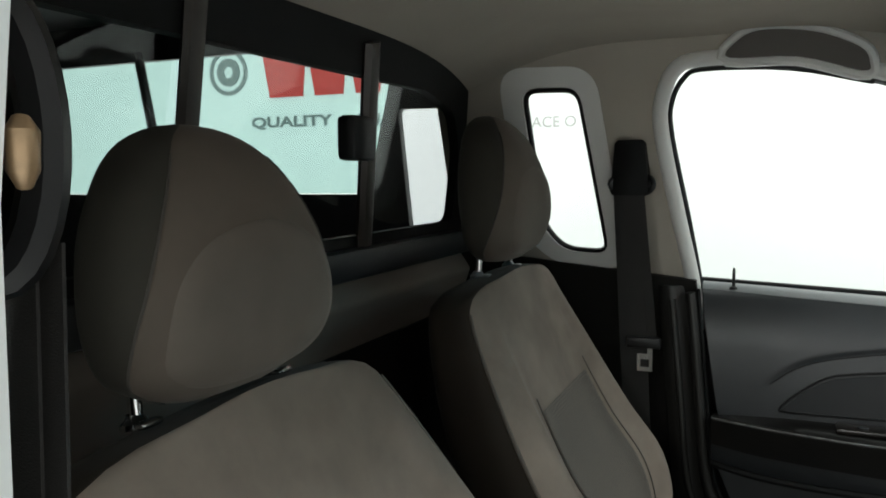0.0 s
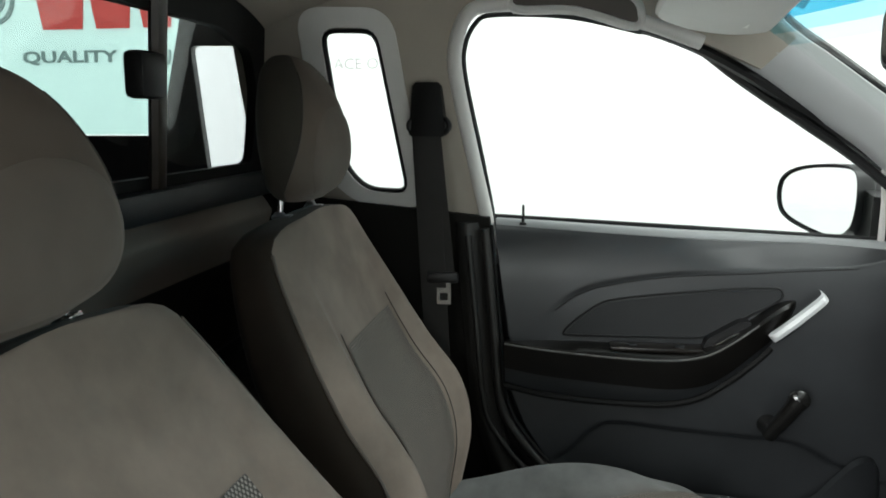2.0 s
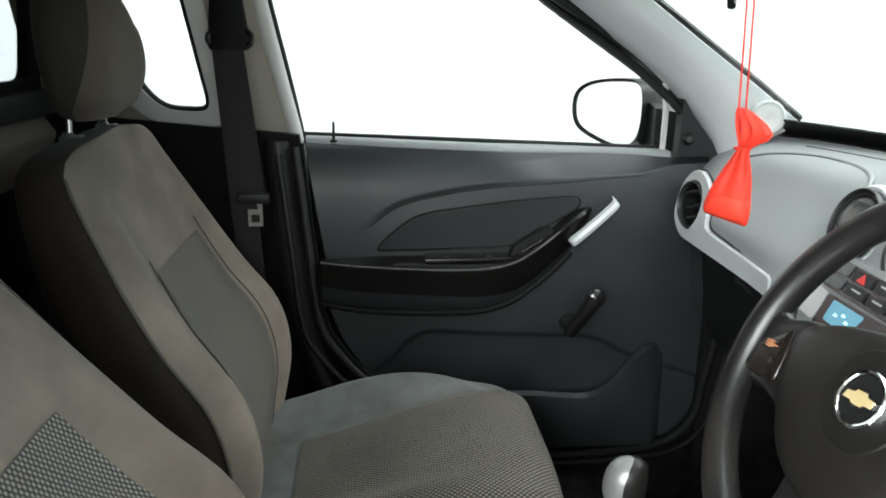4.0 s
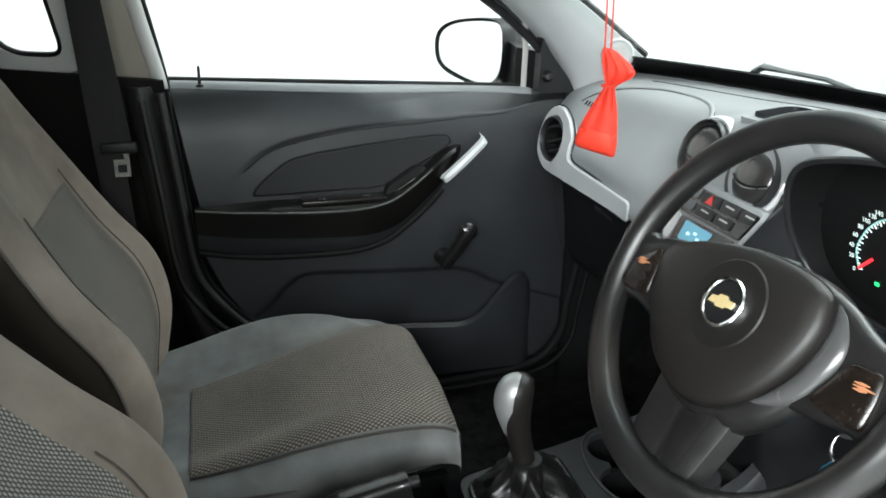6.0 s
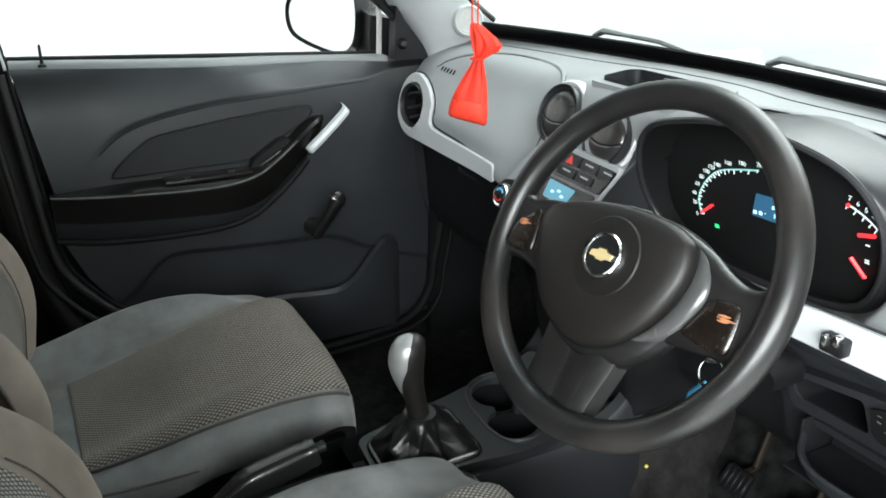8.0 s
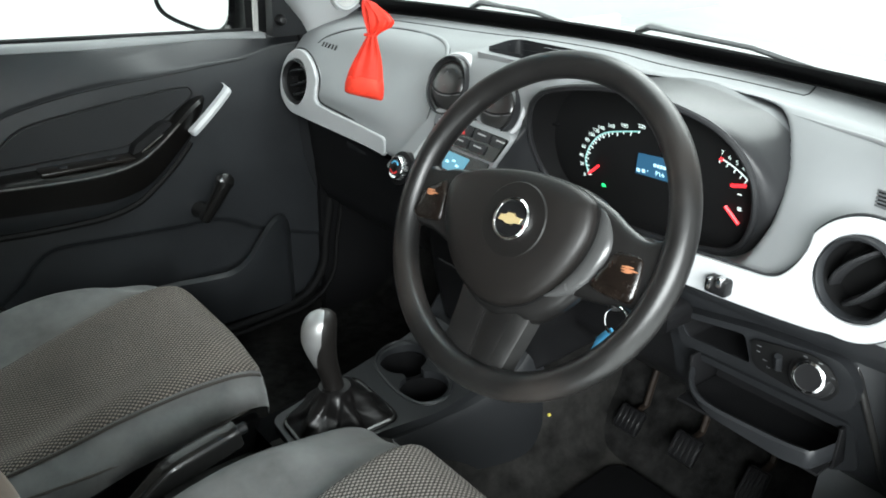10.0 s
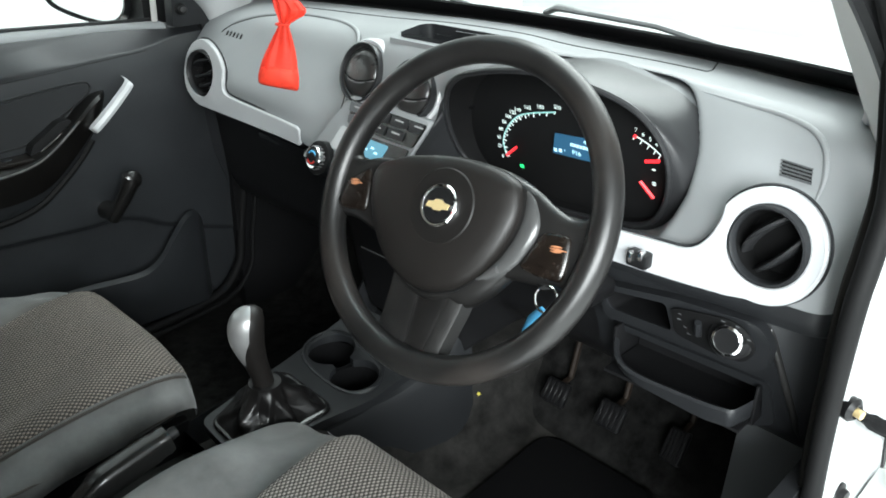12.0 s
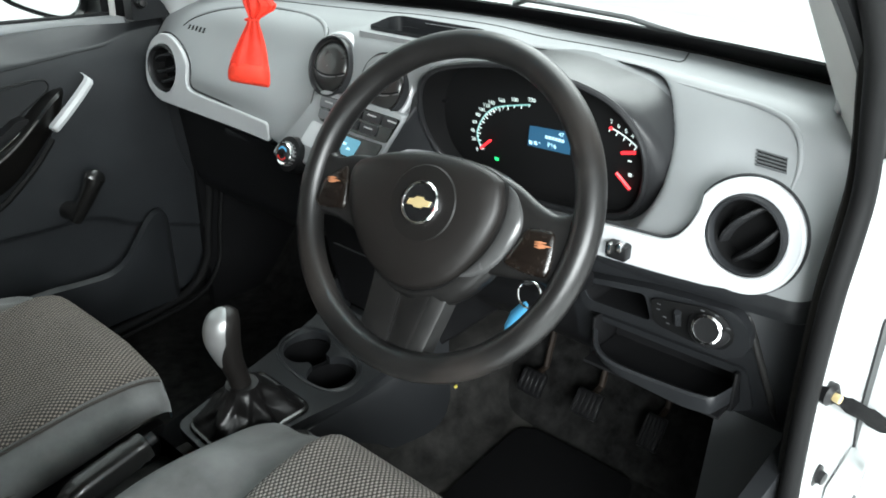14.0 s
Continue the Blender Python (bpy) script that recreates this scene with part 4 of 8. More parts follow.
# window crank
crank = part("window_crank", lathe(B(), [(0.02, 0.0), (0.019, 0.01), (0.015, 0.026), (0.014, 0.04), (0.012, 0.044), (0.0005, 0.045)], frame_of((0.52, 0.664, 0.634), (0, -1, 0)), 28), M_GLOSS, door, "black window crank")
bm = B()
arm_path = spline([(0.514, 0.62, 0.626), (0.522, 0.613, 0.643), (0.536, 0.604, 0.668), (0.549, 0.598, 0.692), (0.556, 0.597, 0.704)], 4)
tube(bm, arm_path, [0.014 + 0.005 * k / (len(arm_path) - 1) for k in range(len(arm_path))], 14, flat=0.9)
part("crank_arm", bm, M_GLOSS, crank)
bm = B()
lathe(bm, [(0.017, -0.006), (0.019, 0.002), (0.018, 0.01), (0.0125, 0.0145), (0.0004, 0.0155)], frame_of((0.556, 0.602, 0.704), (0, -1, 0.1)), 22)
part("crank_knob", bm, M_GLOSS, crank)
# pocket
rim = spline([(0.17, 0.64, 0.485), (0.3, 0.622, 0.493), (0.43, 0.614, 0.496), (0.5, 0.61, 0.491), (0.556, 0.608, 0.49), (0.596, 0.608, 0.509), (0.632, 0.612, 0.547), (0.66, 0.618, 0.573), (0.684, 0.628, 0.581), (0.706, 0.642, 0.574), (0.722, 0.658, 0.552), (0.731, 0.672, 0.515), (0.735, 0.682, 0.46)], 5)
bm = B()
loft(bm, [[p, p + Vector((0, 0.012, 0.006)), p + Vector((0, 0.018, 0.0)), Vector((p.x, max(0.655, p.y + 0.012), p.z - 0.06)), Vector((p.x, max(0.66, p.y + 0.008), 0.365)), Vector((p.x, max(0.64, p.y), 0.362)), Vector((p.x, p.y + 0.002, max(0.38, p.z - 0.06)))] for p in rim])
part("door_pocket", bm, M_DOOR, door)
# lock pin, mirror corner, glass
bm = B()
lathe(bm, [(0.009, 0.0), (0.008, 0.004), (0.003, 0.006), (0.0026, 0.034), (0.0018, 0.038), (0.0004, 0.039)], frame_of((0.058, 0.705, 0.996), (0, 0, 1), (1, 0, 0)), 16)
part("lock_pin", bm, M_RUBBER, door)
sail = rounded([(0.722, 0.968), (0.805, 0.968), (0.79, 0.995), (0.745, 1.048), (0.722, 1.082)], 0.006)
bm = B()
fill_prism(bm, sail, [], lambda u, v, w: Vector((u, 0.662 + w - 0.1 * (v - 0.97), v)), 0.03)
part("mirror_corner", bm, M_DARK, door)
bm = B()
lathe(bm, [(0.012, 0), (0.011, 0.006), (0.007, 0.01), (0.008, 0.026), (0.006, 0.03), (0.0004, 0.031)], frame_of((0.738, 0.655, 1.003), (-0.3, -1, 0.1)), 20)
part("mirror_knob", bm, M_BLACK, door)
bm = B()
tube(bm, [(0.714, 0.725, 0.968), (0.706, 0.7, 1.05), (0.694, 0.68, 1.115)], 0.0062, 8)
part("glass_channel", bm, M_PILLAR, door, "pale quarter glass channel")
glass_out = [(-0.002, 1.0), (0.71, 0.966), (0.69, 1.115), (0.53, 1.21), (0.38, 1.3), (0.25, 1.345), (0.13, 1.37), (0.0, 1.378), (-0.035, 1.36), (-0.055, 1.3)]
bm = B()
fill_prism(bm, glass_out, [], lambda u, v, w: SIDE(u, v, -0.004 - w), 0.004)
part("window_glass", bm, G_CLEAR, door)
bm = B()
tube(bm, spline([SIDE(x, z, 0.012) for x, z in ((0.2, 1.368), (0.3, 1.34), (0.4, 1.297), (0.53, 1.222), (0.62, 1.165), (0.69, 1.117), (0.75, 1.055), (0.795, 0.985))], 4), 0.0105, 8)
part("frame_seal", bm, M_RUBBER, door)

# outside mirror
mirror = empty("door_mirror", (0.72, 0.8, 0.97), "oval outside mirror in a dark shell", "mirror")
MO = smooth2([(-0.075, 0.993), (-0.097, 1.03), (-0.088, 1.075), (-0.04, 1.1), (0.045, 1.109), (0.095, 1.1), (0.105, 1.05), (0.095, 0.99), (0.06, 0.963), (0.0, 0.968)], 5)
mo_pl = lambda off: (lambda u, v, w: Vector((0.64 + 0.5 * u + 0.86 * (off + w), 0.87 - 0.86 * u + 0.5 * (off + w), v)))
bm = B()
fill_prism(bm, offset2(MO, -0.007), [], mo_pl(-0.004), 0.006)
part("mirror_glass", bm, M_MIRROR, mirror, "silvered mirror glass")
bm = B()
loops = []
for sc, dp in ((0.96, -0.006), (1.0, -0.011), (1.01, 0.01), (0.97, 0.05), (0.85, 0.09), (0.6, 0.11), (0.2, 0.12)):
    loops.append([mo_pl(dp)(u * sc, 1.05 + (v - 1.05) * sc, 0) for u, v in MO])
loft(bm, loops, caps=False)
part("shell", bm, M_BLACK, mirror)
bm = B()
loft(bm, [[Vector((0.7 + dx, y, z + dz)) for dx, dz in ((0, -0.03), (0.05, -0.03), (0.05, 0.06), (0, 0.07))] for y, z in ((0.74, 0.985), (0.8, 0.995), (0.88, 1.01))])
part("stalk", bm, M_BLACK, mirror)

# grab handle recess and sun visor
grab = empty("grab_handle", (0.15, 0.6, 1.38), "dark brown fold-away grab handle on the roof rail", "handle")
GO = smooth2([(0.05, 1.388), (0.06, 1.41), (0.095, 1.425), (0.17, 1.418), (0.235, 1.392), (0.25, 1.368), (0.24, 1.358), (0.15, 1.384)], 4)
bm = B()
fill_prism(bm, GO, [], lambda u, v, w: SIDE(u, v, 0.05 - w), 0.016)
part("grip", bm, material("brown_handle_plastic", (0.06, 0.05, 0.042), 0.6), grab)
bm = B()
tube(bm, [SIDE(u, v, 0.04) for u, v in offset2(GO, 0.006)], 0.008, 8, closed=True)
part("surround", bm, M_PILLAR, grab)
visor = empty("sun_visor", (0.38, 0.36, 1.38), "beige sun visor folded against the headliner with a white label", "sun visor")
VZ = lambda x, y: 1.392 - 0.12 * (x - 0.27) - 0.03 * (abs(y) / 0.6) ** 2
for sgn in (1, -1):
    if sgn < 0:
        visor = empty("sun_visor", (0.38, -0.36, 1.38), "beige sun visor folded against the headliner", "sun visor")
    VO = rounded([(0.26, 0.1), (0.42, 0.1), (0.45, 0.52), (0.4, 0.57), (0.33, 0.56), (0.27, 0.5)], 0.03)
    bm = B()
    loops = []
    for sc, dz in ((0.95, 0.0), (1.0, -0.006), (1.0, -0.012), (0.95, -0.018)):
        loops.append([Vector((0.36 + (x - 0.36) * sc, sgn * (0.33 + (y - 0.33) * sc), VZ(x, y) + dz)) for x, y in VO])
    loft(bm, loops)
    part("panel", bm, M_PILLAR, visor)
    if sgn > 0:
        bm = B()
        LB = [(0.3, 0.3), (0.39, 0.3), (0.41, 0.49), (0.33, 0.48)]
        fill_prism(bm, LB, [], lambda u, v, w: Vector((u, v, VZ(u, v) - 0.0195 - w)), 0.0006)
        part("label", bm, M_LABEL, visor, "white paper label")

# inside mirror and hanging pouch
inmir = empty("rear_view_mirror", (0.48, 0.0, 1.27), "black framed rear view mirror on the windscreen", "mirror")
m_in = frame_of((0.496, -0.022, 1.282), (-1, -0.25, -0.06))
IO = rounded([(-0.115, -0.034), (0.115, -0.034), (0.11, 0.034), (-0.11, 0.034)], 0.02)
bm = B()
loft(bm, [[m_in @ Vector((u * sc, v * sc, d)) for u, v in IO] for sc, d in ((0.94, 0.008), (1.0, 0.006), (1.02, 0.0), (0.96, -0.02), (0.6, -0.035))])
part("housing", bm, M_BLACK, inmir)
bm = B()
fill_prism(bm, [(u * 0.93, v * 0.9) for u, v in IO], [], lambda u, v, w: m_in @ Vector((u, v, 0.0085 + w)), 0.001)
part("mirror_glass", bm, M_MIRROR, inmir, "silvered glass")
bm = B()
tube(bm, [m_in @ Vector((0.0, -0.034, 0.0)), m_in @ Vector((0.0, -0.05, 0.006)), m_in @ Vector((0.008, -0.058, 0.012))], [0.006, 0.005, 0.0045], 8)
part("dip_lever", bm, M_BLACK, inmir)
bm = B()
tube(bm, [m_in @ Vector((0, 0.01, -0.03)), (0.53, 0.012, 1.33), (0.556, 0.01, 1.35)], [0.012, 0.012, 0.02], 8)
part("stem", bm, M_BLACK, inmir)

pouch = empty("hanging_pouch", (0.53, 0.013, 1.0), "red gauze scent pouch hanging from the mirror by red cords", "pouch")
PC = Vector((0.53, 0.015, 0.0))
bdir = Vector((0.62, -0.78, 0)).normalized()
tdir = Vector((0.78, 0.62, 0)).normalized()
# rows of height, half width, half depth, shift: a square-bottomed bag drawn in at a tied neck
BAG = [(0.9935, 0.0265, 0.0025, -0.0055), (0.9965, 0.0292, 0.006, -0.0055), (1.004, 0.0292, 0.0105, -0.005), (1.016, 0.0275, 0.0125, -0.0035), (1.03, 0.0245, 0.0115, -0.001), (1.044, 0.02, 0.0095, 0.002), (1.056, 0.015, 0.0075, 0.0045), (1.066, 0.0105, 0.006, 0.0065), (1.073, 0.0078, 0.005, 0.008), (1.078, 0.0076, 0.005, 0.009)]


def gather(a, z):
    """Pleats of the drawn-in cloth, strongest at the neck."""
    k = min(1.0, max(0.0, (z - 1.0) / 0.07))
    return 1 + 0.2 * k * math.sin(9 * a + 0.7) + 0.1 * k * math.sin(16 * a) + 0.05 * math.sin(5 * a + 60 * z)


bm = B()
loops = []
for z, w, t, sh in [(p.x, p.y, q.x, q.y) for p, q in zip(spline([(z, w, 0) for z, w, _, _ in BAG], 3), spline([(t, sh, 0) for _, _, t, sh in BAG], 3))]:
    loops.append([PC + Vector((0, 0, z - 0.16 * (w * math.copysign(abs(math.cos(a)) ** 0.7, math.cos(a))) * max(0.0, 1 - (z - 0.99) / 0.05))) + bdir * (0.92 * w * math.copysign(abs(math.cos(a)) ** 0.7, math.cos(a)) + sh + 0.0015) + tdir * (t * math.sin(a) * gather(a, z)) for a in (2 * math.pi * k / 48 for k in range(48))])
loft(bm, loops)
part("gauze", bm, M_RED, pouch, "", 60)
# frilled collar fanning to one side above the tie
bm = B()
loops = []
for z, w, t, sh in ((1.077, 0.0076, 0.005, 0.009), (1.083, 0.0125, 0.008, 0.0125), (1.09, 0.0185, 0.0095, 0.0155), (1.098, 0.0215, 0.0095, 0.016), (1.106, 0.0185, 0.0085, 0.0125), (1.112, 0.013, 0.007, 0.0075), (1.117, 0.008, 0.004, 0.004)):
    loops.append([PC + Vector((0, 0, z - 0.3 * w * math.cos(a) * min(1, max(0, (z - 1.08) / 0.02)) + 0.0016 * math.sin(11 * a) * min(1, (z - 1.07) / 0.03))) + bdir * (w * math.cos(a) + sh + 0.003) + tdir * (t * math.sin(a) * (1 + 0.3 * math.sin(9 * a + 0.7))) for a in (2 * math.pi * k / 48 for k in range(48))])
loft(bm, loops)
part("frill", bm, M_RED, pouch, "gathered gauze frill above the tie", 60)
bm = B()
loops = []
for z, w, t, sh in ((0.9945, 0.0272, 0.0045, -0.0055), (0.999, 0.0295, 0.0105, -0.0052), (1.009, 0.0292, 0.0135, -0.0043), (1.016, 0.0276, 0.0138, -0.0033), (1.021, 0.0262, 0.0128, -0.0025), (1.0235, 0.022, 0.009, -0.0015), (1.0238, 0.012, 0.003, -0.001)):
    loops.append([PC + Vector((0, 0, z - 0.16 * w * math.cos(a) * max(0.0, 1 - (z - 0.99) / 0.05) + 0.0012 * math.sin(3 * a + 1) * (z > 1.015))) + bdir * (0.92 * w * math.copysign(abs(math.cos(a)) ** 0.7, math.cos(a)) + sh + 0.0015) + tdir * (t * math.sin(a)) for a in (2 * math.pi * k / 40 for k in range(40))])
loft(bm, loops)
part("filling", bm, M_REDDARK, pouch, "darker filled lower half", 60)
bm = B()
tube(bm, [PC + Vector((0, 0, 1.0755)) + bdir * (0.0085 + 0.0088 * math.cos(a)) + tdir * 0.0062 * math.sin(a) for a in (2 * math.pi * k / 20 for k in range(20))], 0.0014, 6, closed=True)
part("tie", bm, M_REDDARK, pouch)
for dx in (-0.004, 0.004):
    bm = B()
    tube(bm, [PC + Vector((0, 0, 1.076)) + bdir * 0.0085, PC + Vector((0, 0, 1.118)) + bdir * (0.004 + dx), PC + Vector((0, 0, 1.16)) + bdir * (0.003 + dx), Vector((0.527, 0.012, 1.325)) + bdir * dx], 0.0011, 5)
    part("cord", bm, M_RED, pouch)
# ---- seats ----
def seat(yc, shift, lean, fore, name_label):
    """A front seat. shift: how far it stands ahead; lean: extra recline in degrees."""
    s = empty("front_seat", (0.2 + shift, yc, 0.3), name_label, "car seat", "front seats")
    T = Matrix.Translation((shift, yc, 0))
    TC = Matrix.Translation((fore, yc, 0))
    hinge = Vector((0.0, 0, 0.6))
    R = T @ Matrix.Translation((0, 0, -0.004 if lean else -0.015)) @ Matrix.Translation(hinge) @ Matrix.Rotation(radians(-lean), 4, "Y") @ Matrix.Translation(-hinge)
    # backrest
    crest = [(0.5, -0.045), (0.56, -0.03), (0.66, -0.014), (0.75, -0.035), (0.83, -0.092), (0.955, -0.168), (1.03, -0.212), (1.075, -0.232)]
    half = [(0.5, 0.206), (0.58, 0.242), (0.68, 0.264), (0.78, 0.263), (0.88, 0.252), (0.98, 0.233), (1.03, 0.217), (1.055, 0.197), (1.07, 0.145), (1.075, 0.08)]
    deep = [(0.5, 0.055), (0.6, 0.068), (0.75, 0.068), (0.95, 0.056), (1.03, 0.046), (1.055, 0.038), (1.07, 0.022), (1.075, 0.008)]
    bol = [(0.5, 0.02), (0.6, 0.036), (0.75, 0.04), (0.9, 0.026), (1.0, 0.008), (1.075, 0.0)]
    NS = 3.8

    def rear_x(z):
        return curve1(crest, z) - 2 * curve1(deep, z) - curve1(bol, z)

    def front(yf, z, push=0.0):
        w, d, b = curve1(half, z), curve1(deep, z), curve1(bol, z)
        a = max(0.0, 1 - abs(yf) ** NS) ** (1 / NS)
        mid = curve1(crest, z) - b - d
        groove = -0.004 * math.exp(-((abs(yf) - 0.62) / 0.035) ** 2) * (1 if z < 1.0 else 0)
        x = mid + d * a + b * math.exp(-((abs(yf) - 0.8) / 0.2) ** 2) * min(1, a * 1.6) + groove + push
        return R @ Vector((x, w * yf, z + 0.006 * (1 - yf * yf) * max(0, (z - 1.0) / 0.07)))

    def rear(yf, z):
        w, d, b = curve1(half, z), curve1(deep, z), curve1(bol, z)
        a = max(0.0, 1 - abs(yf) ** NS) ** (1 / NS)
        return R @ Vector((curve1(crest, z) - b - d - d * a, w * yf, z + 0.006 * (1 - yf * yf) * max(0, (z - 1.0) / 0.07)))

    zs = [0.5 + 0.53 * k / 26 for k in range(27)] + [1.045, 1.058, 1.066, 1.071, 1.0745]
    n = 44
    loops = []
    for z in zs:
        ang = [math.pi * k / n for k in range(n + 1)]
        f = [front(math.copysign(abs(math.cos(a)) ** 0.75, math.cos(a)), z) for a in ang]
        r = [rear(-math.copysign(abs(math.cos(a)) ** 0.75, math.cos(a)), z) for a in ang[1:-1]]
        loops.append(f + r)
    bm = B()
    loft(bm, loops)
    m2 = 2 * n
    # sides and rear: brown velour, darkened to carry the shade beside the front
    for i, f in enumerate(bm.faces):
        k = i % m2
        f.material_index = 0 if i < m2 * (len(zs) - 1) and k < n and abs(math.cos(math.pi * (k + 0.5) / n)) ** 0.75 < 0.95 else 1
    back = part("backrest", bm, (M_FAB, M_FABD), s, "taupe velour backrest, brown sides with shade painted in", 70)

    def cloth_patch(name, fn, nu, nv, parent):
        bm = B()
        uvl = bm.loops.layers.uv.new("cloth")
        g = [[bm.verts.new(fn(i / nu, j / nv)) for j in range(nv + 1)] for i in range(nu + 1)]
        along, across = [0.0], []
        for j in range(nv):
            along.append(along[-1] + (g[nu // 2][j + 1].co - g[nu // 2][j].co).length)
        for j in range(nv + 1):
            row = [0.0]
            for i in range(nu):
                row.append(row[-1] + (g[i + 1][j].co - g[i][j].co).length)
            across.append([v - row[nu // 2] for v in row])
        for i in range(nu):
            for j in range(nv):
                f = bm.faces.new((g[i][j], g[i + 1][j], g[i + 1][j + 1], g[i][j + 1]))
                for lp, (p, q) in zip(f.loops, ((i, j), (i + 1, j), (i + 1, j + 1), (i, j + 1))):
                    lp[uvl].uv = (across[q][p], along[q])
        return part(name, bm, M_WEAVE if lean else M_WEAVE2, parent, "woven cloth centre panel", 70)

    zt = 0.9
    cloth_patch("centre_panel", lambda u, v: front((-0.56 + 1.12 * u) * (1 - 0.1 * v), 0.55 + (zt - 0.55) * v, 0.002), 20, 30, back)
    for yf in (-0.6, 0.6):
        bm = B()
        tube(bm, [front(yf * (1 - 0.1 * max(0, (z - 0.6) / 0.4)), z, 0.002) for z in [0.54 + (0.24 if lean else 0.38) * k / 24 for k in range(25)]], 0.0009, 5)
        part("seam", bm, M_SEAM, back)
    for yf in (-0.95, 0.95):
        bm = B()
        tube(bm, [front(yf, z, 0.0) for z in [0.56 + 0.48 * k / 24 for k in range(25)]], 0.0026, 6)
        part("piping", bm, M_PIPE, back)
    # cushion
    hc = [(-0.06, 0.2), (0.0, 0.232), (0.1, 0.246), (0.25, 0.247), (0.34, 0.242), (0.39, 0.236), (0.415, 0.226), (0.426, 0.21), (0.432, 0.19)]
    top = [(-0.06, 0.51), (0.03, 0.517), (0.1, 0.532), (0.2, 0.556), (0.3, 0.574), (0.36, 0.577), (0.395, 0.57), (0.415, 0.558), (0.426, 0.54), (0.432, 0.515)]
    hump = [(-0.06, 0.04), (0.1, 0.05), (0.2, 0.042), (0.28, 0.02), (0.36, -0.014), (0.432, -0.014)]

    def pan_mid(x):
        return -0.26 - 0.01 * max(0, x)

    def pan_half(x):
        return 0.54 + 0.29 * max(0, x)

    def cush(yf, x, push=0.0):
        w, t, h = curve1(hc, x), curve1(top, x), curve1(hump, x)
        a = max(0.0, 1 - abs(yf) ** 3.4) ** (1 / 3.4)
        panel = (0.004 + 0.018 * min(1, max(0, (x - 0.12) / 0.25))) * (1 / (1 + math.exp((abs(yf - pan_mid(x)) - pan_half(x) - 0.012) / 0.008)))
        h *= 0.35 + 0.65 * min(1.0, max(0.0, (yf + 0.3) / 0.3)) if not lean else 1.0
        z = t - 0.06 + 0.06 * a + h * math.exp(-((abs(yf) - 0.78) / 0.17) ** 2) * min(1, a * 1.5) + panel + push
        return TC @ Vector((x, w * yf, z))

    xs = [-0.06 + 0.44 * k / 24 for k in range(25)] + [0.392, 0.404, 0.414, 0.422, 0.428, 0.432]
    loops = []
    for x in xs:
        ang = [math.pi * k / n for k in range(n + 1)]
        f = [cush(math.copysign(abs(math.cos(a)) ** 0.75, math.cos(a)), x) for a in ang]
        w = curve1(hc, x)
        low = curve1([(-0.06, 0.45), (0.2, 0.472), (0.3, 0.482), (0.4, 0.492), (0.42, 0.497), (0.432, 0.506)], x)
        r = [TC @ Vector((x, -w * math.copysign(abs(math.cos(a)) ** 0.5, math.cos(a)) * 0.97, low + 0.02 * (1 - math.sin(a)))) for a in ang[1:-1]]
        loops.append(f + r)
    bm = B()
    loft(bm, loops)
    cu = part("cushion", bm, M_FAB2, s, "grey velour seat cushion", 70)

    def fn(u, v):
        x = 0.03 + 0.4 * v
        return cush(pan_mid(x) + (-1 + 2 * u) * pan_half(x), min(x, 0.4315), 0.0025)

    cloth_patch("centre_panel", fn, 40, 40, cu)
    for yf in (-1, 1):
        bm = B()
        tube(bm, [(lambda x: cush(pan_mid(x) + yf * (pan_half(x) + 0.007), x, 0.0005))(0.03 + 0.4 * k / 24) for k in range(25)], 0.0024, 6)
        part("seam", bm, M_SEAM, cu)
    for sy in (-1, 1):
        bm = B()
        tube(bm, [TC @ Vector((x, sy * (curve1(hc, x) * 0.985), 0.512)) for x in [0.0 + 0.38 * k / 14 for k in range(15)]], 0.0022, 5)
        part("lower_seam", bm, M_SEAM, cu)
    # plastic base and rails
    bm = B()
    box(bm, (0.0 + fore, yc - 0.215, 0.36), (0.37 + fore, yc + 0.215, 0.465), 0.02)
    part("seat_base", bm, M_BLACK, s, "black plastic seat base")
    for sy in (-1, 1):
        bm = B()
        loft(bm, [[TC @ Vector((x, sy * (0.225 + dy), z)) for x, z in ((-0.1, 0.44), (0.0, 0.41), (0.3, 0.4), (0.38, 0.43), (0.4, 0.488), (0.3, 0.484), (0.05, 0.478), (-0.08, 0.5))] for dy in (-0.012, 0.0, 0.008)])
        part("side_cover", bm, M_BLACK, s)
        bm = B()
        box(bm, (-0.05 + fore, yc + sy * 0.17 - 0.02, 0.3), (0.42 + fore, yc + sy * 0.17 + 0.02, 0.365), 0.006)
        part("rail", bm, M_GUN, s)
    # headrest
    hr = R @ Matrix.Translation((-0.272, -0.016 if lean else 0, 1.083 if lean else 1.097)) @ Matrix.Rotation(radians(lean * 0.75 + 3), 4, "Y")
    low = 0.008 if lean else 0.0
    hw = [(low, 0.08 - low), (0.015 + low, 0.115), (0.05, 0.136), (0.09, 0.137), (0.13, 0.124), (0.165, 0.098), (0.185, 0.07), (0.196, 0.036), (0.199, 0.012)]
    hd = [(low, 0.025), (0.02 + low, 0.046), (0.06, 0.058), (0.1, 0.06), (0.15, 0.05), (0.18, 0.037), (0.196, 0.02), (0.199, 0.006)]
    hx = [(0, 0.01), (0.06, 0.012), (0.14, -0.002), (0.202, -0.02)]

    def head(a, h, push=0.0):
        w, d = curve1(hw, h / 1.065) * 0.905 + push, curve1(hd, h / 1.065) + push
        c, q = math.cos(a), math.sin(a)
        e = 2 / 2.6
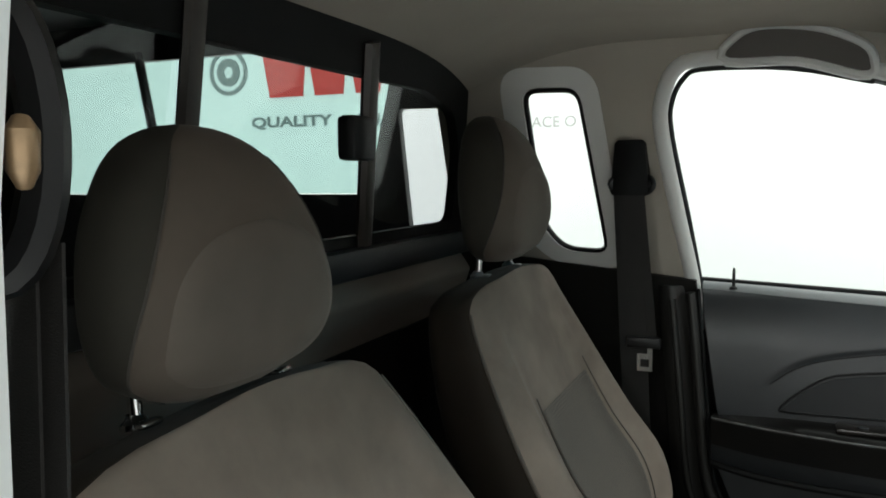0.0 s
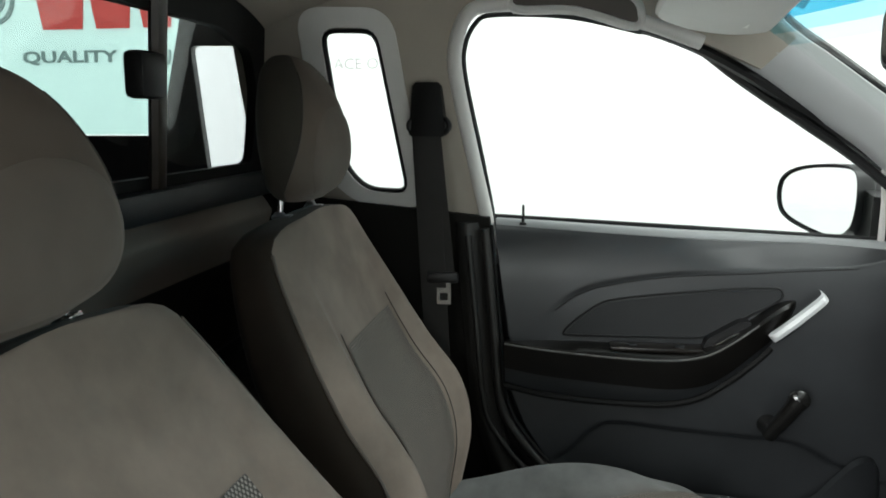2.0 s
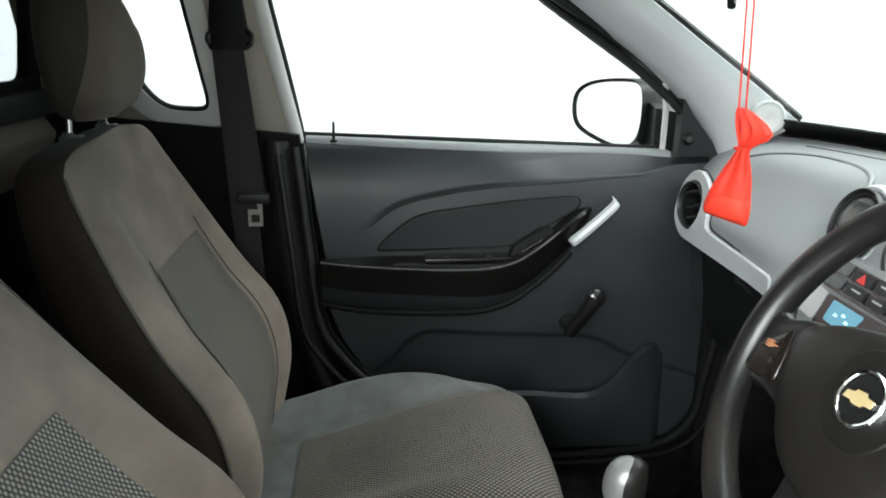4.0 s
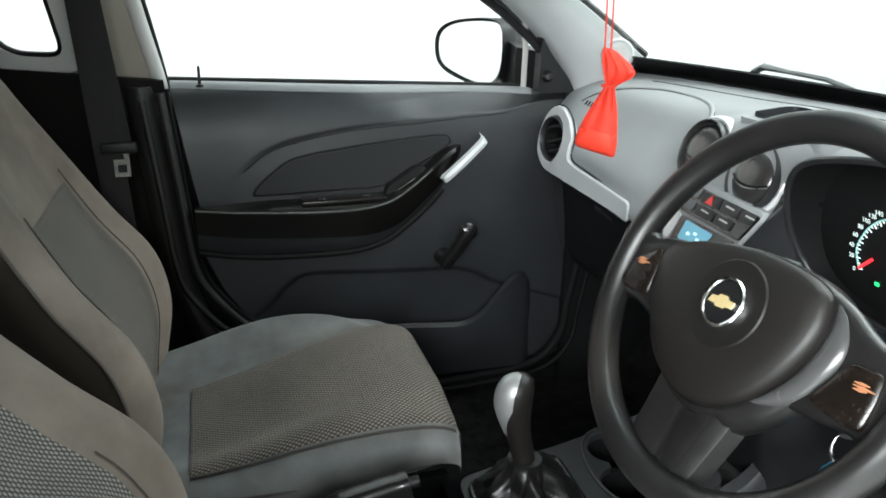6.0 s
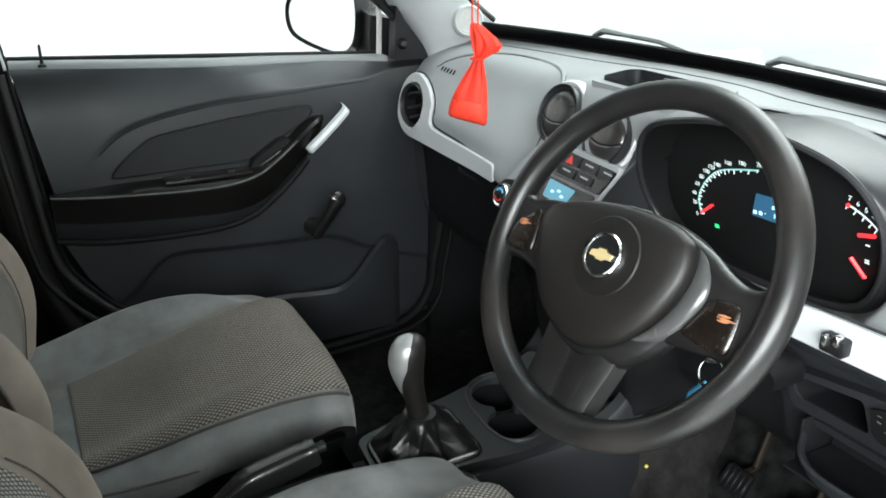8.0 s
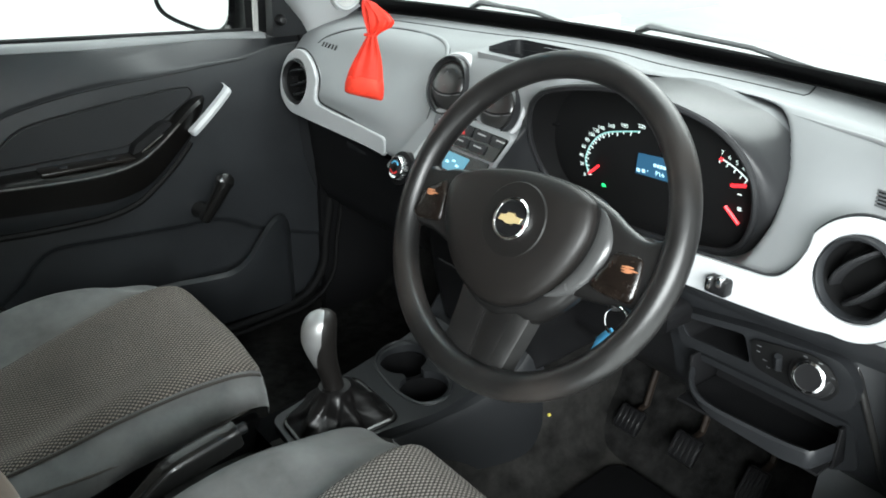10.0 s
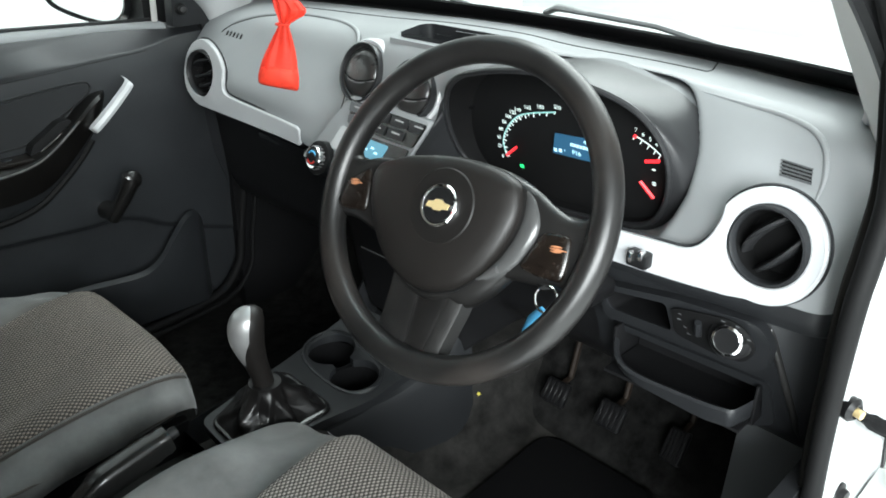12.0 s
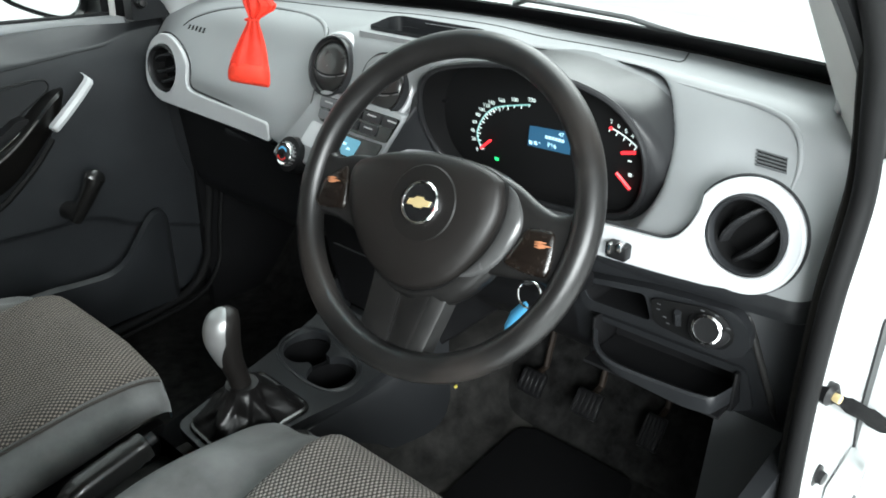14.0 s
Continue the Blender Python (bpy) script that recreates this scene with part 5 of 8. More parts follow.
        return hr @ Vector((curve1(hx, h / 1.065) + d * (1.0 if q > 0 else 0.74) * math.copysign(abs(q) ** e, q), w * math.copysign(abs(c) ** e, c), h))

    hs = [low, low + 0.004, low + 0.008] + [0.02 + low + (0.15 - low) * k / 20 for k in range(21)] + [0.178, 0.185, 0.19, 0.194, 0.197, 0.199]

    def seam_at(h):
        """Angle from straight ahead at which the side panels of the headrest are sewn on."""
        return 0.75 + 0.75 * (1 - min(1, max(0, (h - max(low, 0.006)) / 0.18))) ** 1.4

    def angles(h):
        o = seam_at(h)
        return [math.pi / 2 - o + 2 * o * k / 30 for k in range(30)] + [math.pi / 2 + o + (2 * math.pi - 2 * o) * k / 34 for k in range(34)]

    bm = B()
    loft(bm, [[head(a, h * 1.065) for a in angles(h * 1.065)] for h in hs])
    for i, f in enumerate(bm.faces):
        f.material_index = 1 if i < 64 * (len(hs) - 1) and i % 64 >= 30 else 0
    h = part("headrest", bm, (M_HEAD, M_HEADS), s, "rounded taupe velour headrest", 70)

    def front_pt(yy, hh, push):
        hh_ = hh / 1.065
        w, d = curve1(hw, hh_) * 0.905, curve1(hd, hh_)
        k = min(0.999, abs(yy) / w)
        return hr @ Vector((curve1(hx, hh_) + d * (1 - k ** 2.6) ** (1 / 2.6) + push, yy, hh))

    outline = smooth2([(-0.088, 0.04), (-0.092, 0.07), (-0.08, 0.105), (-0.05, 0.13), (0.0, 0.14), (0.05, 0.13), (0.08, 0.105), (0.092, 0.07), (0.088, 0.04), (0.055, 0.014 + low), (0.0, 0.008 + low), (-0.055, 0.014 + low)], 5)
    rings = [[front_pt(u * q * (1.12 if lean else 1.0), 0.075 + (v - 0.075) * q, 0.002 if q < 0.99 else -0.001) for u, v in outline] for q in (1.0, 0.97, 0.8, 0.6, 0.4, 0.2, 0.02)]
    bm = B()
    loft(bm, rings, caps=False)
    bm.faces.new([bm.verts.new(p) for p in rings[-1]])
    part("front_panel", bm, M_HEADP, h, "smoother front panel", 70)
    for sy in (-1, 1):
        py = sy * 0.081 - 0.015 if lean else sy * 0.072
        bm = B()
        tube(bm, [head(math.pi / 2 - sy * seam_at(max(low, 0.006) + 0.18 * k / 20), max(low, 0.006) + 0.18 * k / 20, 0.0003) for k in range(21)], 0.0011, 5)
        part("seam", bm, M_SEAM, h)
        bm = B()
        tube(bm, [R @ Vector((-0.272, py, 1.055)), R @ Vector((-0.268, py, 1.13))], 0.005, 12)
        part("post", bm, M_CHROME, h, "chrome headrest post")
        bm = B()
        lathe(bm, [(0.0115, 0.0), (0.0115, 0.004), (0.008, 0.0065), (0.0062, 0.01)], R @ frame_of((-0.272, py, 1.076 if lean else 1.072), (0, 0, 1), (1, 0, 0)), 16)
        box(bm, (-0.262, py - 0.012, 1.077 if lean else 1.073), (-0.252, py + 0.008, 1.082 if lean else 1.078), 0.0015, R, 1)
        part("post_collar", bm, M_CHROME if lean else M_GUN, h)
    return s


seat(0.342, 0.0, 0.0, -0.028, "taupe and grey velour passenger seat with woven cloth centre")
seat(-0.287, 0.045, 8.0, 0.045, "taupe and grey velour driver seat with woven cloth centre")

# handbrake between the seats
hb = empty("handbrake", (0.1, -0.04, 0.4), "black handbrake lever with push button between the seats", "handbrake")
bm = B()
HB = [(0.1, 0.52, 0.012, 0.013), (0.165, 0.566, 0.014, 0.015), (0.176, 0.572, 0.0155, 0.017), (0.19, 0.576, 0.0165, 0.018), (0.25, 0.588, 0.016, 0.017), (0.262, 0.59, 0.0145, 0.0155), (0.266, 0.591, 0.016, 0.0165), (0.274, 0.593, 0.0145, 0.015)]
sec = rounded([(-1, -1), (1, -1), (1, 1), (-1, 1)], 0.6)
loft(bm, [[Vector((x - 0.2 * h * b, -0.04 + w * a, z + h * b)) for a, b in sec] for x, z, w, h in HB])
part("grip", bm, M_GLOSS, hb, "", 50)
bm = B()
tube(bm, [(0.27, -0.04, 0.5946), (0.286, -0.04, 0.5975)], 0.008, 10)
part("button", bm, M_BLACK, hb)
bm = B()
box(bm, (0.0, -0.075, 0.36), (0.2, -0.005, 0.5), 0.02)
part("boot", bm, M_BLACK, hb)

# ---- centre console ----
console = empty("centre_console", (0.6, 0.03, 0.3), "dark grey centre console with two cup holders", "console")


def con_half(x):
    return linear([(0.36, 0.075), (0.6, 0.085), (0.75, 0.11), (1.1, 0.13)], x)


def con_top(x):
    return curve1([(0.36, 0.478), (0.5, 0.49), (0.6, 0.492), (0.68, 0.505), (0.74, 0.54), (0.8, 0.6), (1.1, 0.62)], x)


bm = B()
CX = [0.36 + 0.432 * k / 36 for k in range(37)]
holders = [Vector((0.632, 0.085)), Vector((0.612, -0.0))]
skirt = []
for x in CX:
    w, t = con_half(x), con_top(x)
    foot = curve1([(0.36, 0.4), (0.5, 0.388), (0.6, 0.372), (0.7, 0.357), (0.745, 0.356), (0.77, 0.364), (0.784, 0.38), (0.792, 0.405)], x)
    skirt.append([Vector((x, 0.03 + a, z)) for a, z in ((-w - 0.018, foot), (-w - 0.012, t - 0.03), (-w - 0.006, t - 0.012), (-w + 0.008, t - 0.004), (-w + 0.014, t - 0.1), (w + 0.008, t - 0.1), (w + 0.014, t - 0.004), (w + 0.022, t - 0.012), (w + 0.026, t - 0.03), (w + 0.03, foot))])
loft(bm, skirt)
part("body", bm, M_CONSOLE, console)
bm = B()
TUN = spline([(-0.185, 0.3012, 0), (-0.14, 0.304, 0), (-0.11, 0.315, 0), (-0.088, 0.345, 0), (-0.078, 0.385, 0), (-0.06, 0.425, 0), (-0.02, 0.44, 0), (0.08, 0.44, 0), (0.12, 0.425, 0), (0.138, 0.385, 0), (0.15, 0.345, 0), (0.17, 0.315, 0), (0.21, 0.303, 0), (0.24, 0.3012, 0)], 3)
shell(bm, lambda u, v: Vector((0.2 + 0.9 * u, TUN[round(v * (len(TUN) - 1))].x, TUN[round(v * (len(TUN) - 1))].y)), 30, len(TUN) - 1, (0, 0, -0.004))
structure("floor_tunnel", bm, M_DUSTY, "dusty charcoal carpet over the transmission tunnel", 70)
topper = rounded([(0.37, -0.04), (0.5, -0.055), (0.58, -0.068), (0.72, -0.075), (0.73, 0.13), (0.6, 0.13), (0.54, 0.115), (0.38, 0.09)], 0.02)
neck = math.atan2(holders[1].y - holders[0].y, holders[1].x - holders[0].x)
arc = [math.radians(24 + 312 * k / 30) for k in range(31)]
pair = [(c.x + 0.041 * math.cos(d + a), c.y + 0.041 * math.sin(d + a)) for c, d in ((holders[0], neck), (holders[1], neck + math.pi)) for a in arc]
gate = rounded([(0.385, -0.03), (0.53, -0.045), (0.535, 0.09), (0.39, 0.07)], 0.02)
bm = B()
fill_prism(bm, topper, [pair, gate], lambda u, v, w: Vector((u, v, con_top(u) + 0.012 - w)), 0.014)
part("top_plate", bm, M_CONSOLE, console)
for c in holders:
    bm = B()
    lathe(bm, [(0.0005, -0.07), (0.03, -0.07), (0.0405, -0.012), (0.0415, -0.0105), (0.043, -0.0105), (0.043, -0.02)], frame_of((c.x, c.y, con_top(c.x) + 0.012), (0, 0, 1), (1, 0, 0)), 32)
    part("cup_holder", bm, M_MAT, console, "round cup holder")
bm = B()
tube(bm, [(u, v, con_top(u) + 0.012) for u, v in smooth2([(0.675, 0.085), (0.66, 0.13), (0.62, 0.135), (0.585, 0.1), (0.57, 0.02), (0.58, -0.035), (0.62, -0.05), (0.655, -0.02), (0.665, 0.04)], 4)], 0.0035, 6, closed=True)
part("holder_rim", bm, M_CONSOLE, console)

gear = empty("gear_lever", (0.46, 0.02, 0.49), "gear lever with silver topped knob and black gaiter", "gear lever")
bm = B()
gp = [Vector(p) for p in gate]
gate_long = []
for p, q in zip(gp, gp[1:] + gp[:1]):
    steps = max(1, int((q - p).length / 0.0035))
    gate_long += [p.lerp(q, k / steps) for k in range(steps)]
base = [Vector((p.x, p.y, con_top(p.x) + 0.014)) for p in gate_long]
cg = Vector((0.448, 0.004, 0.0))
loops = []


def fold(v):
    """A sharp crease: 1 on the ridge, -1 in the valley."""
    v %= 1.0
    return 1 - 2 * (v / 0.3 if v < 0.3 else (1 - v) / 0.7)


for t in [k / 22 for k in range(23)]:
    ring = []
    for p in base:
        d = Vector((p.x - 0.46, p.y - 0.02, 0))
        a = math.atan2(d.y, d.x) / (2 * math.pi)
        rr = d.length * ((1 - t) ** 1.2) + 0.024 * t ** 0.7
        amp = math.sin(math.pi * min(1, 1.05 * t)) ** 0.7
        wr = 1 + amp * (0.12 * fold(5 * a + 0.35 * t + 0.1) + 0.06 * fold(9 * a - 0.8 * t + 0.4) + 0.03 * fold(2.0 * t + 2 * a))
        ctr = Vector((0.46, 0.02, 0)).lerp(cg, t)
        drop = -0.004 * amp * fold(5 * a + 1.4 * t)
        ring.append(Vector((ctr.x, ctr.y, 0)) + d.normalized() * rr * wr + Vector((0, 0, p.z + (0.572 - p.z) * t + drop)))
    loops.append(ring)
loft(bm, loops)
part("gaiter", bm, M_LEATHER, gear, "creased black leatherette gaiter", 35)
bm = B()
tube(bm, [Vector((u, v, con_top(u) + 0.014)) for u, v in gate], 0.005, 8, closed=True)
part("gaiter_frame", bm, M_GLOSS, gear)
bm = B()
KN = [(0.447, 0.566, 0.0175), (0.446, 0.575, 0.0185), (0.443, 0.59, 0.018), (0.436, 0.615, 0.0205), (0.43, 0.64, 0.0255), (0.428, 0.66, 0.029), (0.43, 0.68, 0.029), (0.434, 0.694, 0.024), (0.437, 0.701, 0.013), (0.438, 0.704, 0.003)]
loft(bm, [[Vector((x + r * 0.88 * math.cos(a), 0.004 + r * 0.78 * math.sin(a), z)) for a in (2 * math.pi * k / 28 for k in range(28))] for x, z, r in KN])
part("knob", bm, M_PAD, gear, "dark grey gear knob", 70)
bm = B()
KD = spline([(x, z, r) for x, z, r in KN[3:]], 4)
rows_ = []
for x, z, r in KD:
    w = 1.1 * max(0.05, min(1, (z - 0.6) / 0.06))
    rows_.append([Vector((x + (r + 0.0012) * 0.88 * math.cos(a), 0.004 + (r + 0.0012) * 0.78 * math.sin(a), z + 0.001)) for a in (math.pi + 0.1 + w * (k / 12 - 0.5) * 2 for k in range(13))])
loft(bm, rows_, caps=False, closed=False)
part("knob_cap", bm, M_KNOB, gear, "satin silver knob cap", 70)
bm = B()
lathe(bm, [(0.021, 0), (0.022, 0.005), (0.02, 0.011), (0.017, 0.012)], frame_of((0.447, 0.004, 0.56), (0, 0, 1), (1, 0, 0)), 24)
part("collar", bm, M_BLACK, gear)
# ---- dashboard ----
dash = empty("dashboard", (0.8, 0, 0.6), "two-tone grey moulded dashboard with round air vents and silver trim", "dashboard")
# profile rows for stations across the cab: (y, then x and z of each profile point)
STATIONS = [
    (-0.662, 0.93, 0.985, 0.885, 0.96, 0.84, 0.935, 0.83, 0.915, 0.82, 0.89, 0.81, 0.862, 0.8, 0.832, 0.8, 0.81),
    (-0.656, 0.925, 1.0, 0.872, 0.98, 0.805, 0.95, 0.785, 0.925, 0.77, 0.893, 0.757, 0.862, 0.752, 0.826, 0.76, 0.804),
    (-0.645, 0.925, 1.008, 0.87, 0.994, 0.81, 0.968, 0.782, 0.935, 0.75, 0.898, 0.736, 0.862, 0.732, 0.823, 0.74, 0.801),
    (-0.62, 0.93, 1.015, 0.872, 1.003, 0.822, 0.988, 0.788, 0.944, 0.745, 0.9, 0.73, 0.862, 0.726, 0.822, 0.734, 0.8),
    (-0.56, 0.95, 1.017, 0.882, 1.009, 0.834, 0.999, 0.793, 0.948, 0.745, 0.9, 0.73, 0.862, 0.725, 0.822, 0.732, 0.8),
    (-0.49, 0.965, 1.018, 0.892, 1.011, 0.845, 1.003, 0.794, 0.95, 0.75, 0.893, 0.733, 0.858, 0.724, 0.819, 0.732, 0.798),
    (-0.4, 0.985, 1.02, 0.898, 1.013, 0.86, 1.006, 0.826, 0.95, 0.788, 0.885, 0.755, 0.84, 0.724, 0.815, 0.732, 0.797),
    (-0.3, 0.995, 1.021, 0.905, 1.015, 0.875, 1.012, 0.86, 0.955, 0.85, 0.88, 0.81, 0.825, 0.735, 0.81, 0.735, 0.797),
    (-0.16, 1.0, 1.022, 0.905, 1.016, 0.865, 1.012, 0.845, 0.96, 0.83, 0.9, 0.79, 0.84, 0.735, 0.81, 0.735, 0.797),
    (-0.08, 1.005, 1.023, 0.905, 1.021, 0.83, 1.02, 0.775, 1.003, 0.757, 0.93, 0.735, 0.88, 0.7, 0.83, 0.7, 0.8),
    (0.0, 1.005, 1.023, 0.905, 1.021, 0.825, 1.02, 0.764, 1.006, 0.737, 0.925, 0.715, 0.875, 0.685, 0.82, 0.69, 0.795),
    (0.1, 1.0, 1.022, 0.902, 1.019, 0.825, 1.016, 0.768, 1.0, 0.735, 0.92, 0.712, 0.87, 0.685, 0.82, 0.69, 0.795),
    (0.19, 0.995, 1.02, 0.9, 1.013, 0.828, 1.003, 0.782, 0.965, 0.74, 0.9, 0.72, 0.86, 0.705, 0.825, 0.71, 0.81),
    (0.26, 0.985, 1.02, 0.895, 1.01, 0.828, 0.996, 0.782, 0.95, 0.732, 0.895, 0.716, 0.858, 0.713, 0.828, 0.74, 0.818),
    (0.45, 0.96, 1.018, 0.885, 1.005, 0.825, 0.99, 0.782, 0.95, 0.728, 0.895, 0.72, 0.862, 0.718, 0.83, 0.75, 0.82),
    (0.57, 0.94, 1.016, 0.87, 1.001, 0.82, 0.985, 0.78, 0.955, 0.73, 0.905, 0.722, 0.868, 0.72, 0.83, 0.75, 0.82),
    (0.665, 0.915, 1.013, 0.855, 0.996, 0.815, 0.98, 0.785, 0.955, 0.75, 0.905, 0.745, 0.868, 0.74, 0.83, 0.76, 0.82),
]


COLUMNS = [[(row[0], row[c]) for row in STATIONS] for c in range(1, 17)]


def dash_pt(y, k):
    """A point of the dashboard's upper skin: k runs from 0 at the glass to 7 at the lower lip."""
    v = [curve1(column, y) for column in COLUMNS]
    xs = [(i, v[2 * i]) for i in range(8)]
    zs = [(i, v[2 * i + 1]) for i in range(8)]
    return Vector((curve1(xs, k), y, curve1(zs, k)))


CL = lambda y, z, off=0.0: Vector((0.8 - 0.25 * (z - 0.89) - off, y, z))
RIM = smooth2([(-0.082, 0.9), (-0.096, 0.955), (-0.133, 0.997), (-0.19, 1.018), (-0.26, 1.028), (-0.335, 1.02), (-0.392, 0.996), (-0.423, 0.946), (-0.42, 0.886), (-0.396, 0.845), (-0.35, 0.828), (-0.25, 0.82), (-0.15, 0.827), (-0.098, 0.852)], 5)
rc = Vector((-0.24, 0.925))


RAY = sorted((math.atan2(v - rc.y, u - rc.x), math.hypot(u - rc.x, v - rc.y)) for u, v in RIM)
RAY = [(RAY[-1][0] - 2 * math.pi, RAY[-1][1])] + RAY + [(RAY[0][0] + 2 * math.pi, RAY[0][1])]


def rim_share(y, z):
    """Distance from the middle of the cluster as a share of its outline's."""
    return math.hypot(y - rc.x, z - rc.y) / linear(RAY, math.atan2(z - rc.y, y - rc.x))


def girth(z):
    """How broad the hood's shoulder is: full below, less towards its top."""
    return 1 - 0.6 * min(1.0, max(0.0, (z - 0.9) / 0.07))


def skin_pt(y, k):
    """The dashboard's skin, sunk behind the instrument cluster."""
    p = dash_pt(y, k)
    near = min(1.0, max(0.0, (0.89 - p.x) / 0.03)) * min(1.0, max(0.0, (1.014 - p.z) / 0.014))
    w = min(1.0, max(0.0, (1.03 + 0.15 * girth(p.z) - rim_share(p.y, p.z)) / 0.28))
    p.x += 0.17 * w * w * (3 - 2 * w) * near
    return p


def cut(bm, inside):
    """Takes out the faces whose middle lies inside an opening of the skin."""
    bad = [f for f in bm.faces if inside(f.calc_center_median())]
    bmesh.ops.delete(bm, geom=bad, context="FACES")


bm = B()
shell(bm, lambda u, v: skin_pt(-0.662 + 1.327 * u, 7 * v), 240, 110, (0.02, 0, -0.01))
cut(bm, lambda c: math.hypot(c.y + 0.572, c.z - 0.891) < 0.046 or math.hypot(c.y - 0.566, c.z - 0.89) < 0.04 or (0.79 < c.x < 0.878 and -0.09 < c.y < 0.09 and c.z > 0.995))
for f in bm.faces:
    c = f.calc_center_median()
    f.material_index = 1 if c.y < -0.36 and c.z < dash_pt(c.y, 5.7).z else 0
part("upper_pad", bm, (M_DASH, M_DARK), dash, "grey soft-look upper dashboard", 60)
# lower half
LOW = [
    (-0.66, 0.735, 0.8, 0.742, 0.77, 0.775, 0.68, 0.8, 0.62, 0.87, 0.56),
    (-0.36, 0.735, 0.797, 0.745, 0.77, 0.785, 0.68, 0.81, 0.62, 0.88, 0.56),
    (-0.14, 0.74, 0.795, 0.755, 0.76, 0.79, 0.68, 0.81, 0.62, 0.88, 0.56),
    (-0.09, 0.705, 0.8, 0.715, 0.76, 0.735, 0.68, 0.75, 0.6, 0.77, 0.52),
    (0.14, 0.695, 0.797, 0.71, 0.76, 0.735, 0.68, 0.75, 0.6, 0.77, 0.52),
    (0.2, 0.75, 0.812, 0.765, 0.77, 0.78, 0.7, 0.8, 0.62, 0.9, 0.55),
    (0.66, 0.77, 0.818, 0.785, 0.78, 0.795, 0.7, 0.81, 0.62, 0.9, 0.55),
]


def low_pt(y, k):
    v = lerp_table(LOW, y)
    return Vector((curve1([(i, v[2 * i]) for i in range(5)], k), y, curve1([(i, v[2 * i + 1]) for i in range(5)], k)))


def corner_pt(y, k):
    """The lower panel, turned back towards the door opening past its rounded edge."""
    p = low_pt(y, k)
    d = max(0.0, -0.586 - 0.24 * (0.804 - p.z) - y)
    p.x += 0.8 * d * d / (d + 0.008)
    return p


for y0, y1, mt, tx in ((-0.676, -0.34, M_DARK, "dark grey lower dashboard by the door"), (-0.34, 0.655, M_BLACK, "black lower dashboard")):
    bm = B()
    shell(bm, lambda u, v: corner_pt(y0 + (y1 - y0) * u, 4 * v), 90, 48, (0.02, 0, 0.0))
    if y0 < -0.6:
        cut(bm, lambda c: (-0.484 < c.y < -0.374 and 0.724 + 0.06 * (-0.38 - c.y) < c.z < 0.772 + 0.18 * (-0.38 - c.y)) or (-0.582 < c.y < -0.388 and 0.638 < c.z < 0.682 + 0.04 * (-0.386 - c.y)))
    part("lower_panel", bm, mt, dash, tx, 60)
# added tube, lighter and glossier than the panel, imitates the edge's highlight
bm = B()
tube(bm, [low_pt(-0.59 - 0.24 * (0.804 - z), k) + Vector((0.0012, 0, 0)) for k in [0.3 + 2.6 * i / 20 for i in range(21)] for z in (low_pt(-0.6, k).z,)], [0.0045 * min(1, (i + 1) / 5, (21 - i) / 5) for i in range(21)], 10)
part("panel_edge", bm, M_SURR, dash, "glossy tube added for the highlight on the lower panel's edge", 60)
# pad seams
LID = spline([(0.59, 2.75, 0), (0.57, 2.25, 0), (0.51, 1.6, 0), (0.43, 1.25, 0), (0.33, 1.32, 0), (0.262, 1.6, 0), (0.215, 2.0, 0), (0.19, 2.4, 0), (0.174, 3.0, 0), (0.158, 3.8, 0), (0.16, 4.6, 0), (0.182, 5.6, 0), (0.205, 6.4, 0)], 6)
bm = B()
tube(bm, [dash_pt(p.x, p.y) + Vector((0.0005, 0, -0.0005)) for p in LID[:48]], [0.0042 * min(1, (k + 1) / 8, (48 - k) / 8) for k in range(48)], 8)
part("lid_lip", bm, M_DASH, dash, "raised lip round the passenger panel", 60)
bm = B()
tube(bm, [dash_pt(p.x - 0.006 * (1 if k > 30 else k / 30), p.y + 0.1 * max(0, 1 - k / 40)) for k, p in enumerate(LID)], 0.0013, 5)
part("lid_seam", bm, M_RUBBER, dash)
CREST = spline([(-0.4, 1.98, 0), (-0.44, 1.99, 0), (-0.48, 2.0, 0), (-0.52, 2.0, 0), (-0.562, 2.1, 0), (-0.584, 2.35, 0), (-0.595, 2.75, 0), (-0.598, 3.2, 0), (-0.598, 3.5, 0)], 6)
bm = B()
tube(bm, [dash_pt(p.x, p.y) + Vector((0, 0, -0.001)) for p in CREST], [0.0005 + 0.0036 * math.sin(math.pi * (k + 0.5) / len(CREST)) for k in range(len(CREST))], 8)
part("crest_ridge", bm, M_DASH, dash, "soft ridge along the crest", 60)
bm = B()
tube(bm, [dash_pt(y, 0.72) for y in [-0.385 + 0.9 * k / 30 for k in range(31)]], 0.0012, 5)
part("screen_seam", bm, M_DARK, dash)
bm = B()
tube(bm, [dash_pt(-0.385, 0.72), dash_pt(-0.387, 0.6), dash_pt(-0.378, 0.3), dash_pt(-0.37, 0.05)], 0.0012, 5)
part("screen_seam", bm, M_DARK, dash)
bm = B()
shell(bm, lambda u, v: dash_pt(-0.61 + 1.24 * u, 0.22 * v) + Vector((0, 0, 0.0015)), 40, 4, (0, 0, -0.004))
part("demister_strip", bm, M_RUBBER, dash, "black strip along the foot of the glass")
